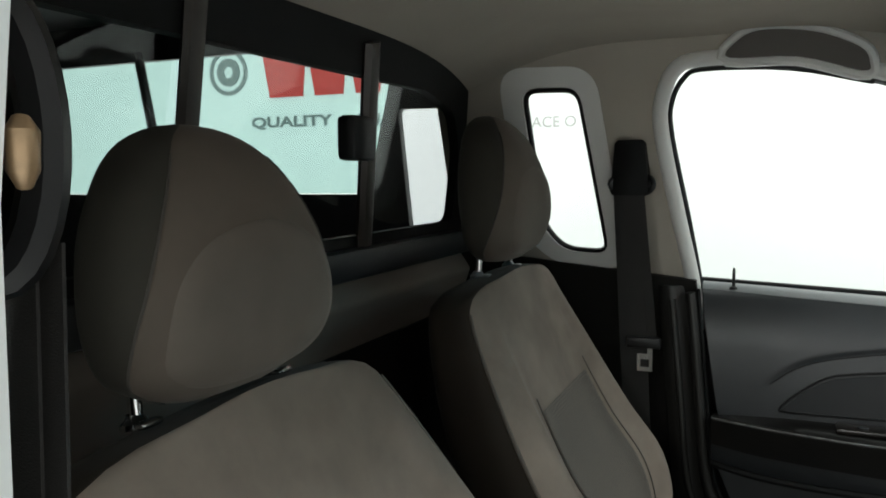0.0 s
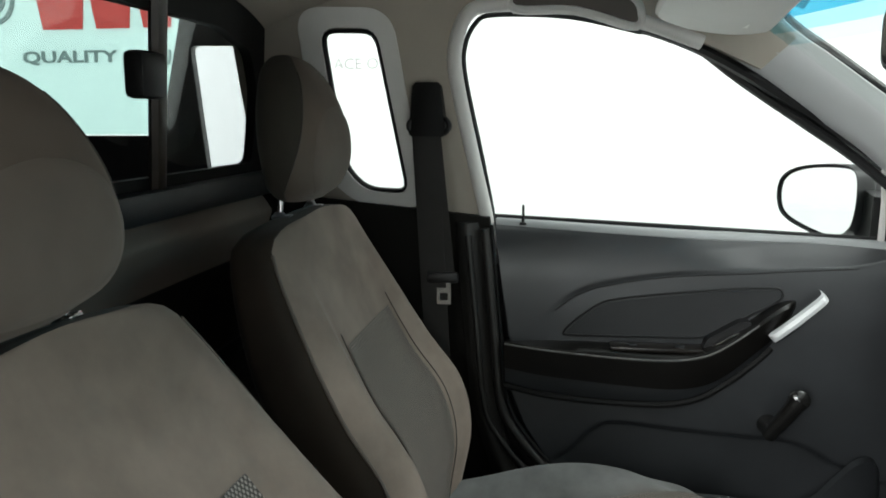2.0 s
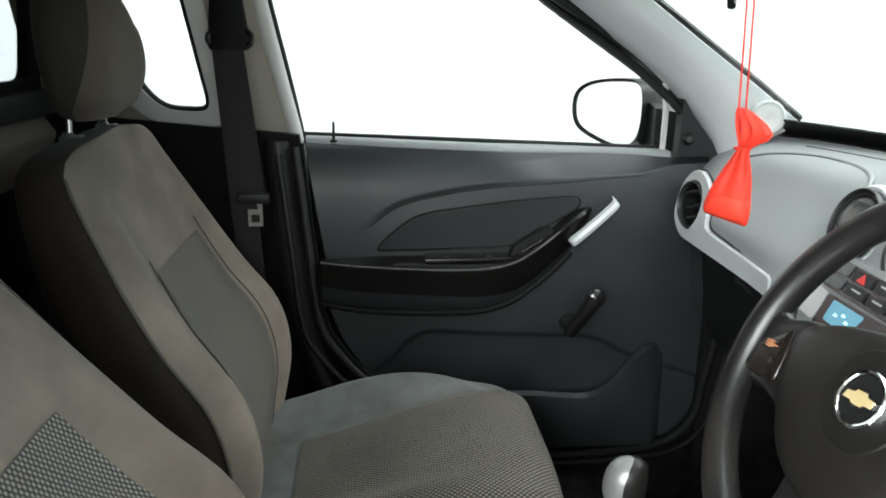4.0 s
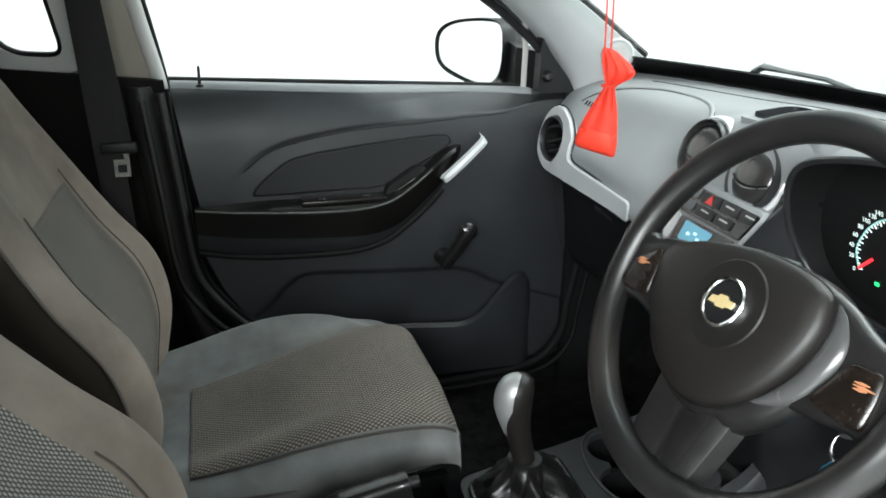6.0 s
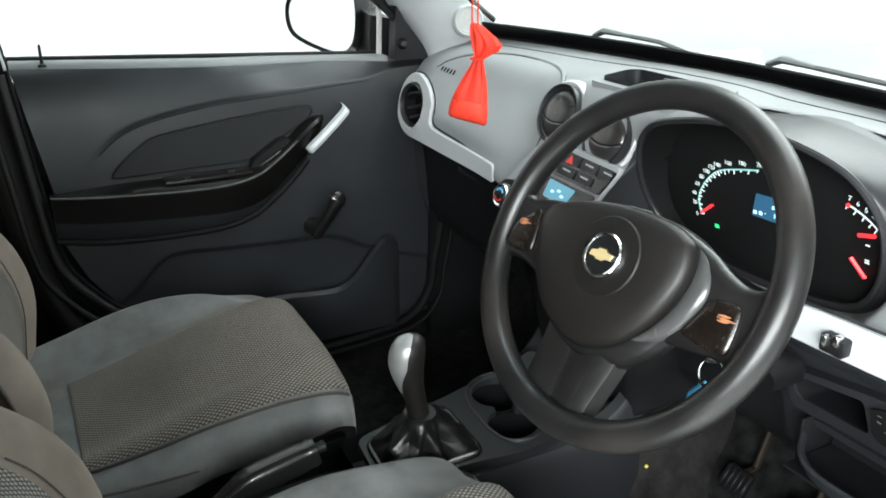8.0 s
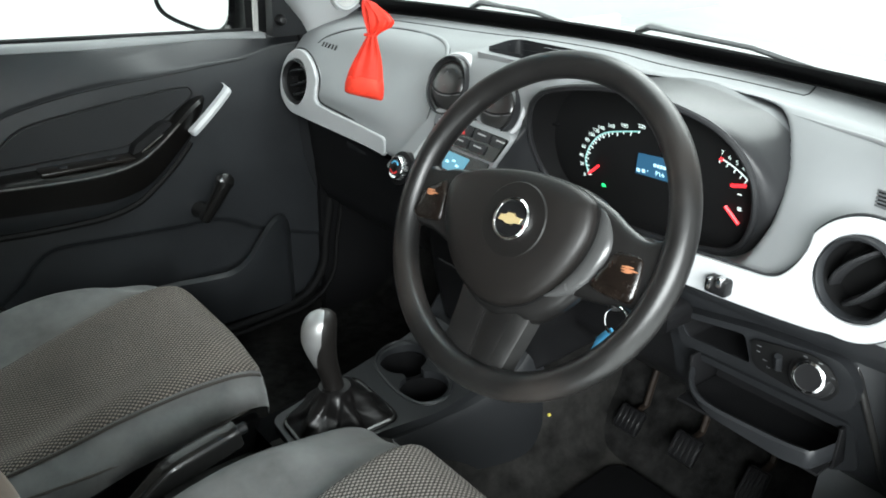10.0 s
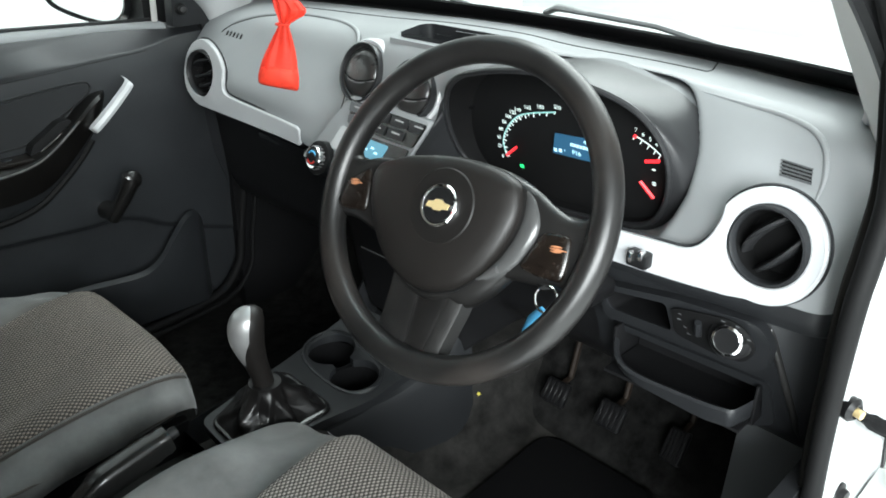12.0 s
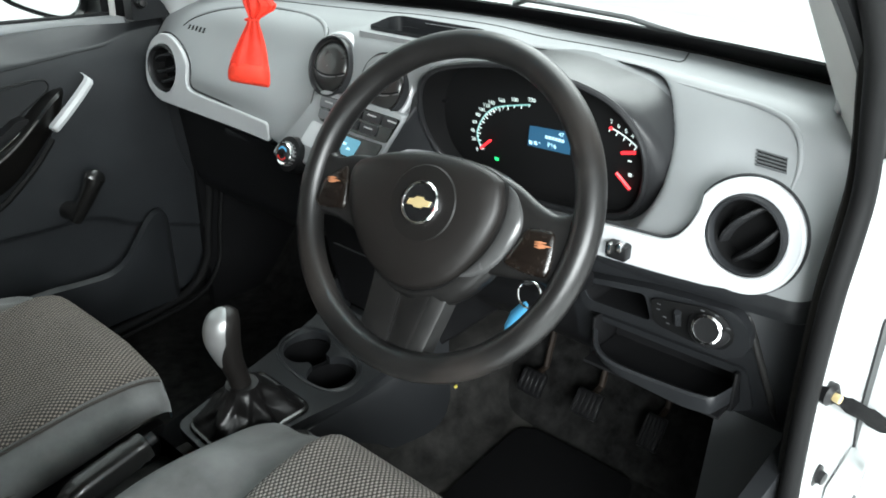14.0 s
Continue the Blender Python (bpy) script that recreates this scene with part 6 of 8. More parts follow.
for y0 in (0.515, -0.546):
    bm = B()
    grille = part("demister_grille", fill_prism(B(), [(0, 0), (1, 0), (1, 1), (0, 1)], [], (lambda u, v, w: dash_pt(0.512 + 0.06 * u, 2.78 + 0.14 * v) + Vector((0.0012 - w, 0, -0.0004))) if y0 > 0 else (lambda u, v, w: dash_pt(-0.546 - 0.034 * u - 0.006 * v, 2.75 + 0.27 * v) + Vector((-0.0004 - w, 0, 0.0004))), 0.0008), M_DASH if y0 > 0 else M_RUBBER, dash, "slotted demister grille")
    for k in range(5):
        bm = B()
        if y0 > 0:
            tube(bm, [dash_pt(y0 + 0.0075 + 0.0118 * k, 2.76) + Vector((-0.0002, 0, 0.0002)), dash_pt(y0 + 0.0045 + 0.0118 * k, 2.93) + Vector((-0.0002, 0, 0.0002))], 0.002, 6)
        else:
            tube(bm, [dash_pt(-0.545 - 0.0012 * k, 2.765 + 0.06 * k) + Vector((-0.001, 0, 0.0006)), dash_pt(-0.581 - 0.0012 * k, 2.765 + 0.06 * k) + Vector((-0.001, 0, 0.0006))], 0.0012, 6)
        part("slot" if y0 > 0 else "slat", bm, M_FRIT if y0 > 0 else M_CROWN, grille)


# silver trims with round vents
def ring_trim(s):
    cy, cz = (0.566, 0.893) if s > 0 else (0.577, 0.8925)
    if s > 0:
        arc = [(cy + (0.062 + 0.02 * max(0, -math.cos(radians(a)))) * math.cos(radians(a)), cz + 0.064 * math.sin(radians(a))) for a in range(165, -96, -8)]
        body = [(p.x, p.y) for p in spline([(0.5, 0.8275, 0), (0.42, 0.825, 0), (0.33, 0.822, 0), (0.246, 0.8185, 0)], 4)] + [(0.2405, 0.822), (0.24, 0.835), (0.2425, 0.848), (0.248, 0.8525)] + [(p.x, p.y) for p in spline([(0.33, 0.857, 0), (0.42, 0.8625, 0), (0.468, 0.867, 0), (0.483, 0.875, 0), (0.486, 0.89, 0)], 5)]
    else:
        arc = [(cy + 0.0625 * math.cos(radians(a)), cz + (0.062 if a > 0 else 0.0645) * math.sin(radians(a))) for a in range(150, -106, -8)]
        body = [(p.x, p.y) for p in spline([(0.545, 0.8245, 0), (0.5, 0.821, 0), (0.45, 0.8185, 0), (0.36, 0.815, 0)], 4)] + [(p.x, p.y) for p in spline([(0.36, 0.855, 0), (0.41, 0.859, 0), (0.465, 0.861, 0), (0.487, 0.863, 0), (0.503, 0.8715, 0), (0.515, 0.888, 0), (0.521, 0.905, 0)], 5)]
    loop = arc + body
    hole = [(cy + 0.0455 * math.cos(2 * math.pi * k / 40), cz + 0.0455 * math.sin(2 * math.pi * k / 40)) for k in range(40)]

    def place(u, v, w):
        base = (0.707 if s > 0 else 0.712) + 0.012 * max(0, (0.3 - abs(u)) / 0.2) * (-1 if s > 0 else 0) + 0.22 * max(0, v - 0.86) + 0.02 * max(0, (0.5 - u)) * (1 if s > 0 else 0)
        return Vector((base + w, s * u, v))

    bm = B()
    fill_prism(bm, offset2(loop, -0.0025), [offset2(hole, 0.002)], place, 0.014)
    tr = part("silver_trim", bm, M_SILVER, dash, "satin silver trim round the outer vent", 30)
    bm = B()
    for k, lp in enumerate((offset2(loop, -0.0028), offset2(hole, 0.0024))):
        tube(bm, [place(u, v, 0.0029) for u, v in lp], 0.0032, 8, closed=True)
    part("trim_edge", bm, M_SILVER, tr)
    bm = B()
    tube(bm, [place(u, v, 0.009) for u, v in offset2(loop, 0.001)], 0.0018, 6, closed=True)
    part("trim_gap", bm, M_DARK, tr, "dark gap round the trim")
    m = frame_of(place(cy, cz, 0.003), (-1, -s * 0.12, 0.1))
    bm = B()
    lathe(bm, [(0.0005, -0.038), (0.034, -0.038), (0.039, -0.012), (0.0395, 0.0015), (0.0415, 0.0045), (0.044, 0.004), (0.0455, 0.0005), (0.0455, -0.03)], m, 44)
    vent = part("air_vent", bm, M_HOOD if s > 0 else M_DARK, dash, "round dark grey air vent")
    bm = B()
    lathe(bm, [(0.0004, -0.03), (0.0355, -0.03), (0.0382, -0.004)], m, 40)
    part("vent_throat", bm, M_FRIT, vent)
    for off in (-0.02, -0.0005, 0.019) if s > 0 else (-0.0135, 0.0125):
        bm = B()
        ww = math.sqrt(0.0375 ** 2 - off ** 2) - 0.0005
        q = Matrix.Rotation(radians(50 if s < 0 else 18), 4, "Z")
        loft(bm, [[m @ q @ Vector((ww * t, off + 0.0045 * (1 - t * t) * (1 if off >= 0 else -1) + a, -0.002 + b - 0.013 * t * t)) for a, b in ((-0.0022, 0.003), (-0.001, 0.0055), (0.002, 0.0055), (0.0034, 0.003), (0.0065, -0.018), (0.003, -0.02), (-0.003, -0.014))] for t in [-1 + 2 * k / 14 for k in range(15)]])
        part("blade", bm, M_HOOD if s < 0 else M_DARK, vent)


ring_trim(1)
ring_trim(-1)
bm = B()
box(bm, (0.698, -0.452, 0.826), (0.716, -0.424, 0.846), 0.003)
part("broken_clip", bm, M_BLACK, dash, "small black clip")
bm = B()
box(bm, (0.694, -0.447, 0.838), (0.706, -0.44, 0.85), 0.002)
part("clip_prong", bm, M_CHROME, dash)
bm = B()
box(bm, (0.694, -0.434, 0.832), (0.706, -0.428, 0.846), 0.002)
part("clip_prong", bm, M_CHROME, dash)

# centre vents
for y, z, x in ((0.108, 0.9635, 0.744), (-0.006, 0.954, 0.747)):
    m = frame_of((x, y, z), (-1, 0.02, 0.36))
    bm = B()
    lathe(bm, [(0.0595, -0.05), (0.0575, -0.014), (0.0555, -0.007), (0.052, -0.004), (0.0475, -0.006), (0.047, -0.03)], m, 48)
    v = part("air_vent", bm, M_VRIM, dash, "round centre vent in a polished barrel")
    bm = B()
    lathe(bm, [(0.0478, -0.012), (0.0476, 0.003), (0.0466, 0.006), (0.0452, 0.0065), (0.0442, 0.005), (0.0436, 0.0), (0.043, -0.012)], m, 48)
    part("bezel", bm, M_HOOD, v, "dark bezel ring")
    bm = B()
    lathe(bm, [(0.0432, -0.012), (0.0428, 0.0), (0.0415, 0.002), (0.0395, 0.0005), (0.039, -0.004), (0.0375, -0.0005), (0.0355, 0.003), (0.027, 0.0068), (0.013, 0.0084), (0.0005, 0.0087)], m, 48)
    part("vent_disc", bm, M_SURR, v, "turning disc")
    bm = B()
    tube(bm, [m @ Vector((0.036 * t, -0.005 - 0.009 * (1 - t * t), 0.0087 - 0.0062 * t * t)) for t in [-1 + 0.125 * k for k in range(17)]], 0.0016, 6)
    part("disc_slot", bm, M_FRIT, v)
    bm = B()
    tube(bm, [m @ Vector((0.036 * t, -0.0075 - 0.009 * (1 - t * t), 0.0083 - 0.0062 * t * t)) for t in [-1 + 0.125 * k for k in range(17)]], 0.0011, 6)
    part("slot_edge", bm, M_GUN, v)
    bm = B()
    tube(bm, [m @ Vector((0.0388 * math.cos(a), 0.0388 * math.sin(a), -0.0015)) for a in (2 * math.pi * k / 44 for k in range(44))], 0.0012, 6, closed=True)
    part("disc_gap", bm, M_FRIT, v)
    bm = B()
    lathe(bm, [(0.0085, 0.0066), (0.0078, 0.0083), (0.006, 0.0072), (0.0005, 0.0062)], m @ Matrix.Translation((-0.001, 0.014, 0.0)), 20)
    part("finger_dimple", bm, M_HOOD, v)
# top storage tray
bm = B()
T0 = rounded([(0.772, -0.088), (0.772, 0.074), (0.868, 0.112), (0.892, 0.104), (0.892, -0.105), (0.868, -0.118)], 0.012)
T1 = rounded([(0.786, -0.076), (0.786, 0.064), (0.86, 0.092), (0.88, 0.086), (0.88, -0.09), (0.86, -0.1)], 0.012)
fill_prism(bm, T0, [T1], lambda u, v, w: Vector((u, v, 1.0225 + 0.05 * (u - 0.83) - w)), 0.02)
part("tray_rim", bm, M_DASH, dash, "raised storage tray rim")
bm = B()
loft(bm, [[Vector((0.835 + (u - 0.835) * sc, v * sc, 1.026 - d)) for u, v in T1] for sc, d in ((1.0, 0.0), (0.98, 0.085), (0.9, 0.09))], caps=False)
part("tray_well", bm, M_DARK, dash)
bm = B()
box(bm, (0.78, -0.1, 0.936), (0.885, 0.095, 0.94), 0.001)
part("tray_floor", bm, M_MAT, dash)

# centre stack: radio panel, climate display, knobs
m_st = frame_of((0.708, 0.03, 0.868), (-1, 0, 0.5))
bm = B()
SO = rounded([(-0.165, -0.058), (0.06, -0.052), (0.1, 0.058), (-0.088, 0.066)], 0.014)
loft(bm, [[m_st @ Vector((u * sc, v * sc, d)) for u, v in SO] for sc, d in ((1.12, -0.03), (1.05, -0.006), (1.01, 0.004), (0.97, 0.0085))])
stack = part("centre_console_panel", bm, M_DASH, dash, "grey panel holding radio and heater")


def plate(name, pts, r, h0, h1, mat, label=""):
    """A flat piece lying on the heater panel."""
    bm = B()
    fill_prism(bm, rounded(pts, r), [], lambda u, v, w: m_st @ Vector((u, v, h0 + w)), h1 - h0)
    return part(name, bm, mat, stack, label)


plate("radio_face", [(-0.066, 0.016), (0.08, 0.011), (0.095, 0.05), (-0.078, 0.056)], 0.006, 0.0095, 0.0135, M_GLOSS, "gloss black radio face")
plate("side_plate", [(-0.1, -0.026), (-0.052, -0.03), (-0.05, 0.01), (-0.084, 0.014)], 0.006, 0.0085, 0.0105, M_VRIM, "pale grey side plate")
plate("lower_face", [(-0.046, -0.044), (0.054, -0.046), (0.076, 0.008), (-0.046, 0.01)], 0.006, 0.0095, 0.0125, M_GLOSS, "gloss black display face")
for a, b, c, d in ((-0.074, -0.03, 0.038, 0.054), (-0.07, -0.03, 0.02, 0.034), (-0.02, 0.018, 0.036, 0.051), (0.024, 0.06, 0.035, 0.05), (0.064, 0.09, 0.034, 0.049), (-0.02, 0.018, 0.018, 0.032), (0.024, 0.058, 0.017, 0.031)):
    plate("radio_button", [(a + 0.002, c), (b, c), (b + 0.002, d), (a, d)], 0.003, 0.0135, 0.0165, M_CROWN if b < -0.025 else M_DARK)
for a, c in ((-0.062, 0.046), (0.034, 0.044), (0.076, 0.043), (-0.008, 0.026), (0.034, 0.025)):
    plate("button_mark", [(a, c), (a + 0.018, c - 0.0008), (a + 0.018, c + 0.0014), (a, c + 0.0022)], 0.0004, 0.0165, 0.017, M_GRAF, "small white marking")
plate("hazard_button", [(-0.0085, 0.0375), (0.0075, 0.037), (0.0, 0.0498)], 0.001, 0.0165, 0.0175, M_REDPL, "red hazard triangle")
plate("climate_display", [(-0.03, -0.022), (0.024, -0.024), (0.034, 0.004), (-0.03, 0.006)], 0.004, 0.0125, 0.0132, E_CLIMATE, "lit pale cyan display")
for a, c in ((-0.016, -0.012), (-0.002, -0.008), (0.008, -0.014)):
    plate("display_sign", [(a, c), (a + 0.007, c), (a + 0.008, c + 0.003), (a + 0.001, c + 0.004)], 0.0005, 0.0133, 0.0138, E_LCDTEXT)
m_ac = frame_of((0.675, 0.14, 0.83), (-1, 0.0, 0.35))
bm = B()
lathe(bm, [(0.03, -0.02), (0.028, 0.004), (0.0005, 0.006)], m_ac, 32)
part("knob_seat", bm, M_BLACK, dash)
bm = B()
lathe(bm, [(0.0185, 0.002), (0.019, 0.012), (0.0172, 0.0155), (0.0145, 0.0145), (0.0005, 0.0145)], m_ac, 32)
kn = part("climate_knob", bm, M_CHROME, dash, "chrome ringed climate knob")
bm = B()
lathe(bm, [(0.0138, 0.0145), (0.0132, 0.0165), (0.0005, 0.0168)], m_ac, 28)
part("knob_face", bm, M_DARK, kn)
for c0, c1, mt in ((30, 150, M_BLUETAG), (210, 330, M_REDPL)):
    bm = B()
    tube(bm, [m_ac @ Vector((0.0098 * math.cos(radians(a)), 0.0098 * math.sin(radians(a)), 0.0167)) for a in range(c0, c1 + 1, 10)], 0.0017, 5)
    part("temperature_mark", bm, mt, kn)
for k in range(18):
    a = 2 * math.pi * k / 18
    bm = B()
    tube(bm, [m_ac @ Vector((0.0189 * math.cos(a), 0.0189 * math.sin(a), h)) for h in (0.003, 0.0125)], 0.0011, 5)
    part("grip_rib", bm, M_GUN, kn)
bm = B()
lathe(bm, [(0.006, 0.0165), (0.0055, 0.0185), (0.0004, 0.019)], m_ac, 20)
part("knob_centre", bm, M_RUBBER, kn)
bm = B()
tube(bm, spline([(0.7, 0.165, 0.83), (0.69, 0.166, 0.81), (0.695, 0.14, 0.797), (0.7, 0.09, 0.795)], 4), 0.005, 8)
part("stack_edge", bm, M_GLOSS, dash)
bm = B()
for z in (0.75, 0.71):
    tube(bm, [low_pt(y, (0.797 - z) / 0.034 * 0.9) + Vector((-0.003, 0, 0)) for y in (0.12, 0.02, -0.08)], 0.0018, 5)
part("slot_line", bm, M_HOOD, dash)
bm = B()
shell(bm, lambda u, v: low_pt(0.235 + 0.4 * u, 0.0 + 0.55 * v) + Vector((-0.014 + 0.012 * v, 0, 0.004)), 24, 6, (0.01, 0, 0))
part("under_strip", bm, M_GLOSS, dash, "gloss black strip under the silver trim", 60)
# glovebox lid
bm = B()
shell(bm, lambda u, v: low_pt(0.24 + 0.37 * u, 0.5 + 2.6 * v) + Vector((-0.012, 0, 0)), 12, 12, (0.012, 0, 0))
glv = part("glovebox_lid", bm, M_BLACK, dash, "black glovebox lid")
bm = B()
box(bm, (0.758, 0.37, 0.775), (0.775, 0.45, 0.79), 0.004)
part("lid_latch", bm, M_DARK, glv)

# ---- instrument cluster ----
def lip(u, v):
    """How far the hood's lip stands off the dial face."""
    right = min(1, max(0, (u + 0.42) / 0.2))
    up = min(1, max(0, (v - 0.83) / 0.18))
    return 0.014 + 0.03 * right * up + 0.012 * up + 0.008 * right


def rim_loop(sc, k, back=0.0, top=None):
    """The hood's outline grown by sc, k of the lip's height off the dial; top: (sc, back) for the part above."""
    out = []
    for u, v in RIM:
        w = min(1.0, max(0.0, (v - 0.975) / 0.045)) if top else 0.0
        w = w * w * (3 - 2 * w)
        q, b = (sc + (top[0] - sc) * w, back + (top[1] - back) * w) if top else (sc, back)
        q = 1 + (q - 1) * (girth(v) if q > 1.02 and u < rc.x else 1.0)
        out.append(CL(rc.x + (u - rc.x) * q, rc.y + (v - rc.y) * q, lip(u, v) * k - b))
    return out


bm = B()
WING_A = spline([m_st @ Vector(p) for p in ((0.08, 0.1, -0.012), (0.103, 0.06, 0.007), (0.087, 0.005, 0.009), (0.066, -0.05, 0.007))], 5)
WING_B = spline([CL(u, v, off) for u, v, off in ((-0.12, 0.992, 0.036), (-0.094, 0.962, 0.034), (-0.082, 0.915, 0.03), (-0.086, 0.855, 0.018))], 5)


def wing(u, v):
    k = min(len(WING_A) - 1.001, v * (len(WING_A) - 1))
    i = int(k)
    a, b = WING_A[i].lerp(WING_A[i + 1], k - i), WING_B[i].lerp(WING_B[i + 1], k - i)
    return a.lerp(b, u) + Vector((0.002 * math.sin(math.pi * u), 0, 0))


shell(bm, wing, 12, 15, (0.006, 0, 0))
part("stack_wing", bm, M_DARK, dash, "dark grey hollow between radio and instruments", 60)
bm = B()
loft(bm, [rim_loop(0.985, 0.0), rim_loop(1.0, 0.9), rim_loop(1.01, 1.02), rim_loop(1.022, 1.04), rim_loop(1.04, 1.0, 0.0, (1.03, 0.006)), rim_loop(1.09, 0.95, 0.001, (1.03, 0.018)), rim_loop(1.14, 0.85, 0.004, (1.015, 0.034)), rim_loop(1.165, 0.5, 0.014, (0.99, 0.052)), rim_loop(1.18, 0.0, 0.07, (0.95, 0.08)), rim_loop(1.18, 0.0, 0.12, (0.9, 0.12))], caps=False)
# lip and flank take the darker grey, which paints in a steep flank's shade
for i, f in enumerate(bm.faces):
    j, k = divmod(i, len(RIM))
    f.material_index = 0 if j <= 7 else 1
hood = part("cluster_hood", bm, (M_HOOD, M_CROWN), dash, "grey hood over the instrument cluster, shade of its flank painted dark", 60)
bm = B()
loft(bm, [rim_loop(0.93, 0.02), rim_loop(0.98, 0.02), rim_loop(0.994, 0.93), rim_loop(1.004, 1.06), rim_loop(1.016, 1.1), rim_loop(1.028, 1.07), rim_loop(1.034, 0.98)], caps=False)
part("hood_lining", bm, M_FRIT, hood, "black hood lining with rounded lip", 60)
bm = B()
tube(bm, rim_loop(1.018, 1.05), 0.0042, 8, closed=True)
part("hood_rim", bm, M_HOOD, hood, "rounded rim of the hood")
cluster = part("dial_face", fill_prism(B(), [(rc.x + (u - rc.x) * 1.0, rc.y + (v - rc.y) * 1.0) for u, v in RIM], [], lambda u, v, w: CL(u, v, -w), 0.01), M_FRIT, dash, "dark lit instrument dial face")
up_cl = Vector((-0.25, 0, 1)).normalized()
m_cl = lambda y, z, off=0.001: Matrix(((0, up_cl.x, -up_cl.z, CL(y, z, off).x), (-1, 0, 0, y), (0, up_cl.z, up_cl.x, CL(y, z, off).z), (0, 0, 0, 1)))
ARC = [(p.x, p.y) for p in spline([(-0.149, 0.872, 0), (-0.1455, 0.893, 0), (-0.151, 0.909, 0), (-0.162, 0.925, 0), (-0.174, 0.937, 0), (-0.1875, 0.9455, 0), (-0.21, 0.953, 0), (-0.248, 0.962, 0)], 6)]
bm = B()
tube(bm, [CL(u, v, 0.002) for u, v in ARC], 0.0012, 5)
part("speed_arc", bm, E_CYAN, cluster, "lit speedometer arc")
ac = Vector((-0.21, 0.89))
for k in range(0, len(ARC), 2):
    p = Vector(ARC[k])
    d = (ac - p).normalized()
    l = 0.006 if k % 4 == 0 else 0.0035
    bm = B()
    tube(bm, [CL(p.x, p.y, 0.0025), CL(p.x + d.x * l, p.y + d.y * l, 0.0025)], 0.0009, 4)
    part("speed_tick", bm, E_TICK, cluster)
for k, t in enumerate(("0", "20", "40", "60", "80", "100", "120", "140", "160", "180", "200")):
    p = Vector(ARC[min(len(ARC) - 1, round(k * (len(ARC) - 1) / 10))])
    d = (p - ac).normalized() * 0.0085
    bm = B()
    letters(bm, t, 0.0082, m_cl(p.x + d.x, p.y + d.y, 0.002), 0.0002)
    part("speed_figure", bm, E_TICK, cluster, "white lit figure")
bm = B()
tube(bm, [CL(-0.151, 0.8745, 0.004), CL(-0.1715, 0.892, 0.004)], 0.002, 5)
part("speed_needle", bm, E_RED, cluster, "red needle")
bm = B()
fill_prism(bm, rounded([(-0.18, 0.86), (-0.173, 0.86), (-0.173, 0.865), (-0.18, 0.865)], 0.001), [], lambda u, v, w: CL(u, v, 0.002 + w), 0.0005)
part("indicator", bm, E_GREEN, cluster, "green telltale")
bm = B()
fill_prism(bm, [(-0.237, 0.8995), (-0.306, 0.9015), (-0.311, 0.9355), (-0.2445, 0.931)], [], lambda u, v, w: CL(u, v, 0.002 + w), 0.0008)
lcd = part("trip_display", bm, E_LCD, cluster, "blue trip display")
bm = B()
letters(bm, "47", 0.0085, m_cl(-0.2955, 0.9285, 0.0032), 0.0002)
for a, b, c, d in ((-0.2405, -0.2455, 0.903, 0.908), (-0.249, -0.254, 0.904, 0.909), (-0.258, -0.2595, 0.9075, 0.909)):
    fill_prism(bm, [(a, c), (b, c), (b, d), (a, d)], [], lambda u, v, w: CL(u, v, 0.0032 + w), 0.0004)
for k in range(6):
    fill_prism(bm, [(-0.269 - 0.0052 * k, 0.9175), (-0.273 - 0.0052 * k, 0.9178), (-0.2735 - 0.0052 * k, 0.9225), (-0.2695 - 0.0052 * k, 0.9222)], [], lambda u, v, w: CL(u, v, 0.0032 + w), 0.0004)
letters(bm, "P16", 0.0095, m_cl(-0.2785, 0.9085, 0.0032), 0.0002)
part("display_figures", bm, E_LCDTEXT, lcd)
TAC = [(-0.371, 0.956), (-0.381, 0.9525), (-0.391, 0.948), (-0.3995, 0.943), (-0.406, 0.938)]
for u, v in TAC:
    bm = B()
    tube(bm, [CL(u, v, 0.0025), CL(u + 0.003, v - 0.0055, 0.0025)], 0.0011, 4)
    part("rev_tick", bm, E_TICK, cluster)
bm = B()
tube(bm, [CL(u, v, 0.0022) for u, v in TAC], 0.001, 4)
part("rev_arc", bm, E_TICK, cluster)
for (u, v), t in zip(TAC, "7654"):
    bm = B()
    letters(bm, t, 0.0085, m_cl(u - 0.001, v + 0.0078, 0.002), 0.0002)
    part("rev_figure", bm, E_TICK, cluster, "white lit figure")
for a, b, c, d, q in ((-0.385, 0.9245, -0.4045, 0.9295, 0.0024), (-0.3765, 0.8935, -0.3955, 0.874, 0.0024), (-0.3695, 0.9565, -0.373, 0.9545, 0.0022)):
    bm = B()
    tube(bm, [CL(a, b, 0.003), CL(c, d, 0.003)], q, 5)
    part("red_pointer", bm, E_RED, cluster, "lit red gauge pointer")
bm = B()
for v in (0.9155, 0.894, 0.897):
    tube(bm, [CL(-0.394, v, 0.003), CL(-0.399, v, 0.003)], 0.001, 4)
part("fuel_marks", bm, E_TICK, cluster)

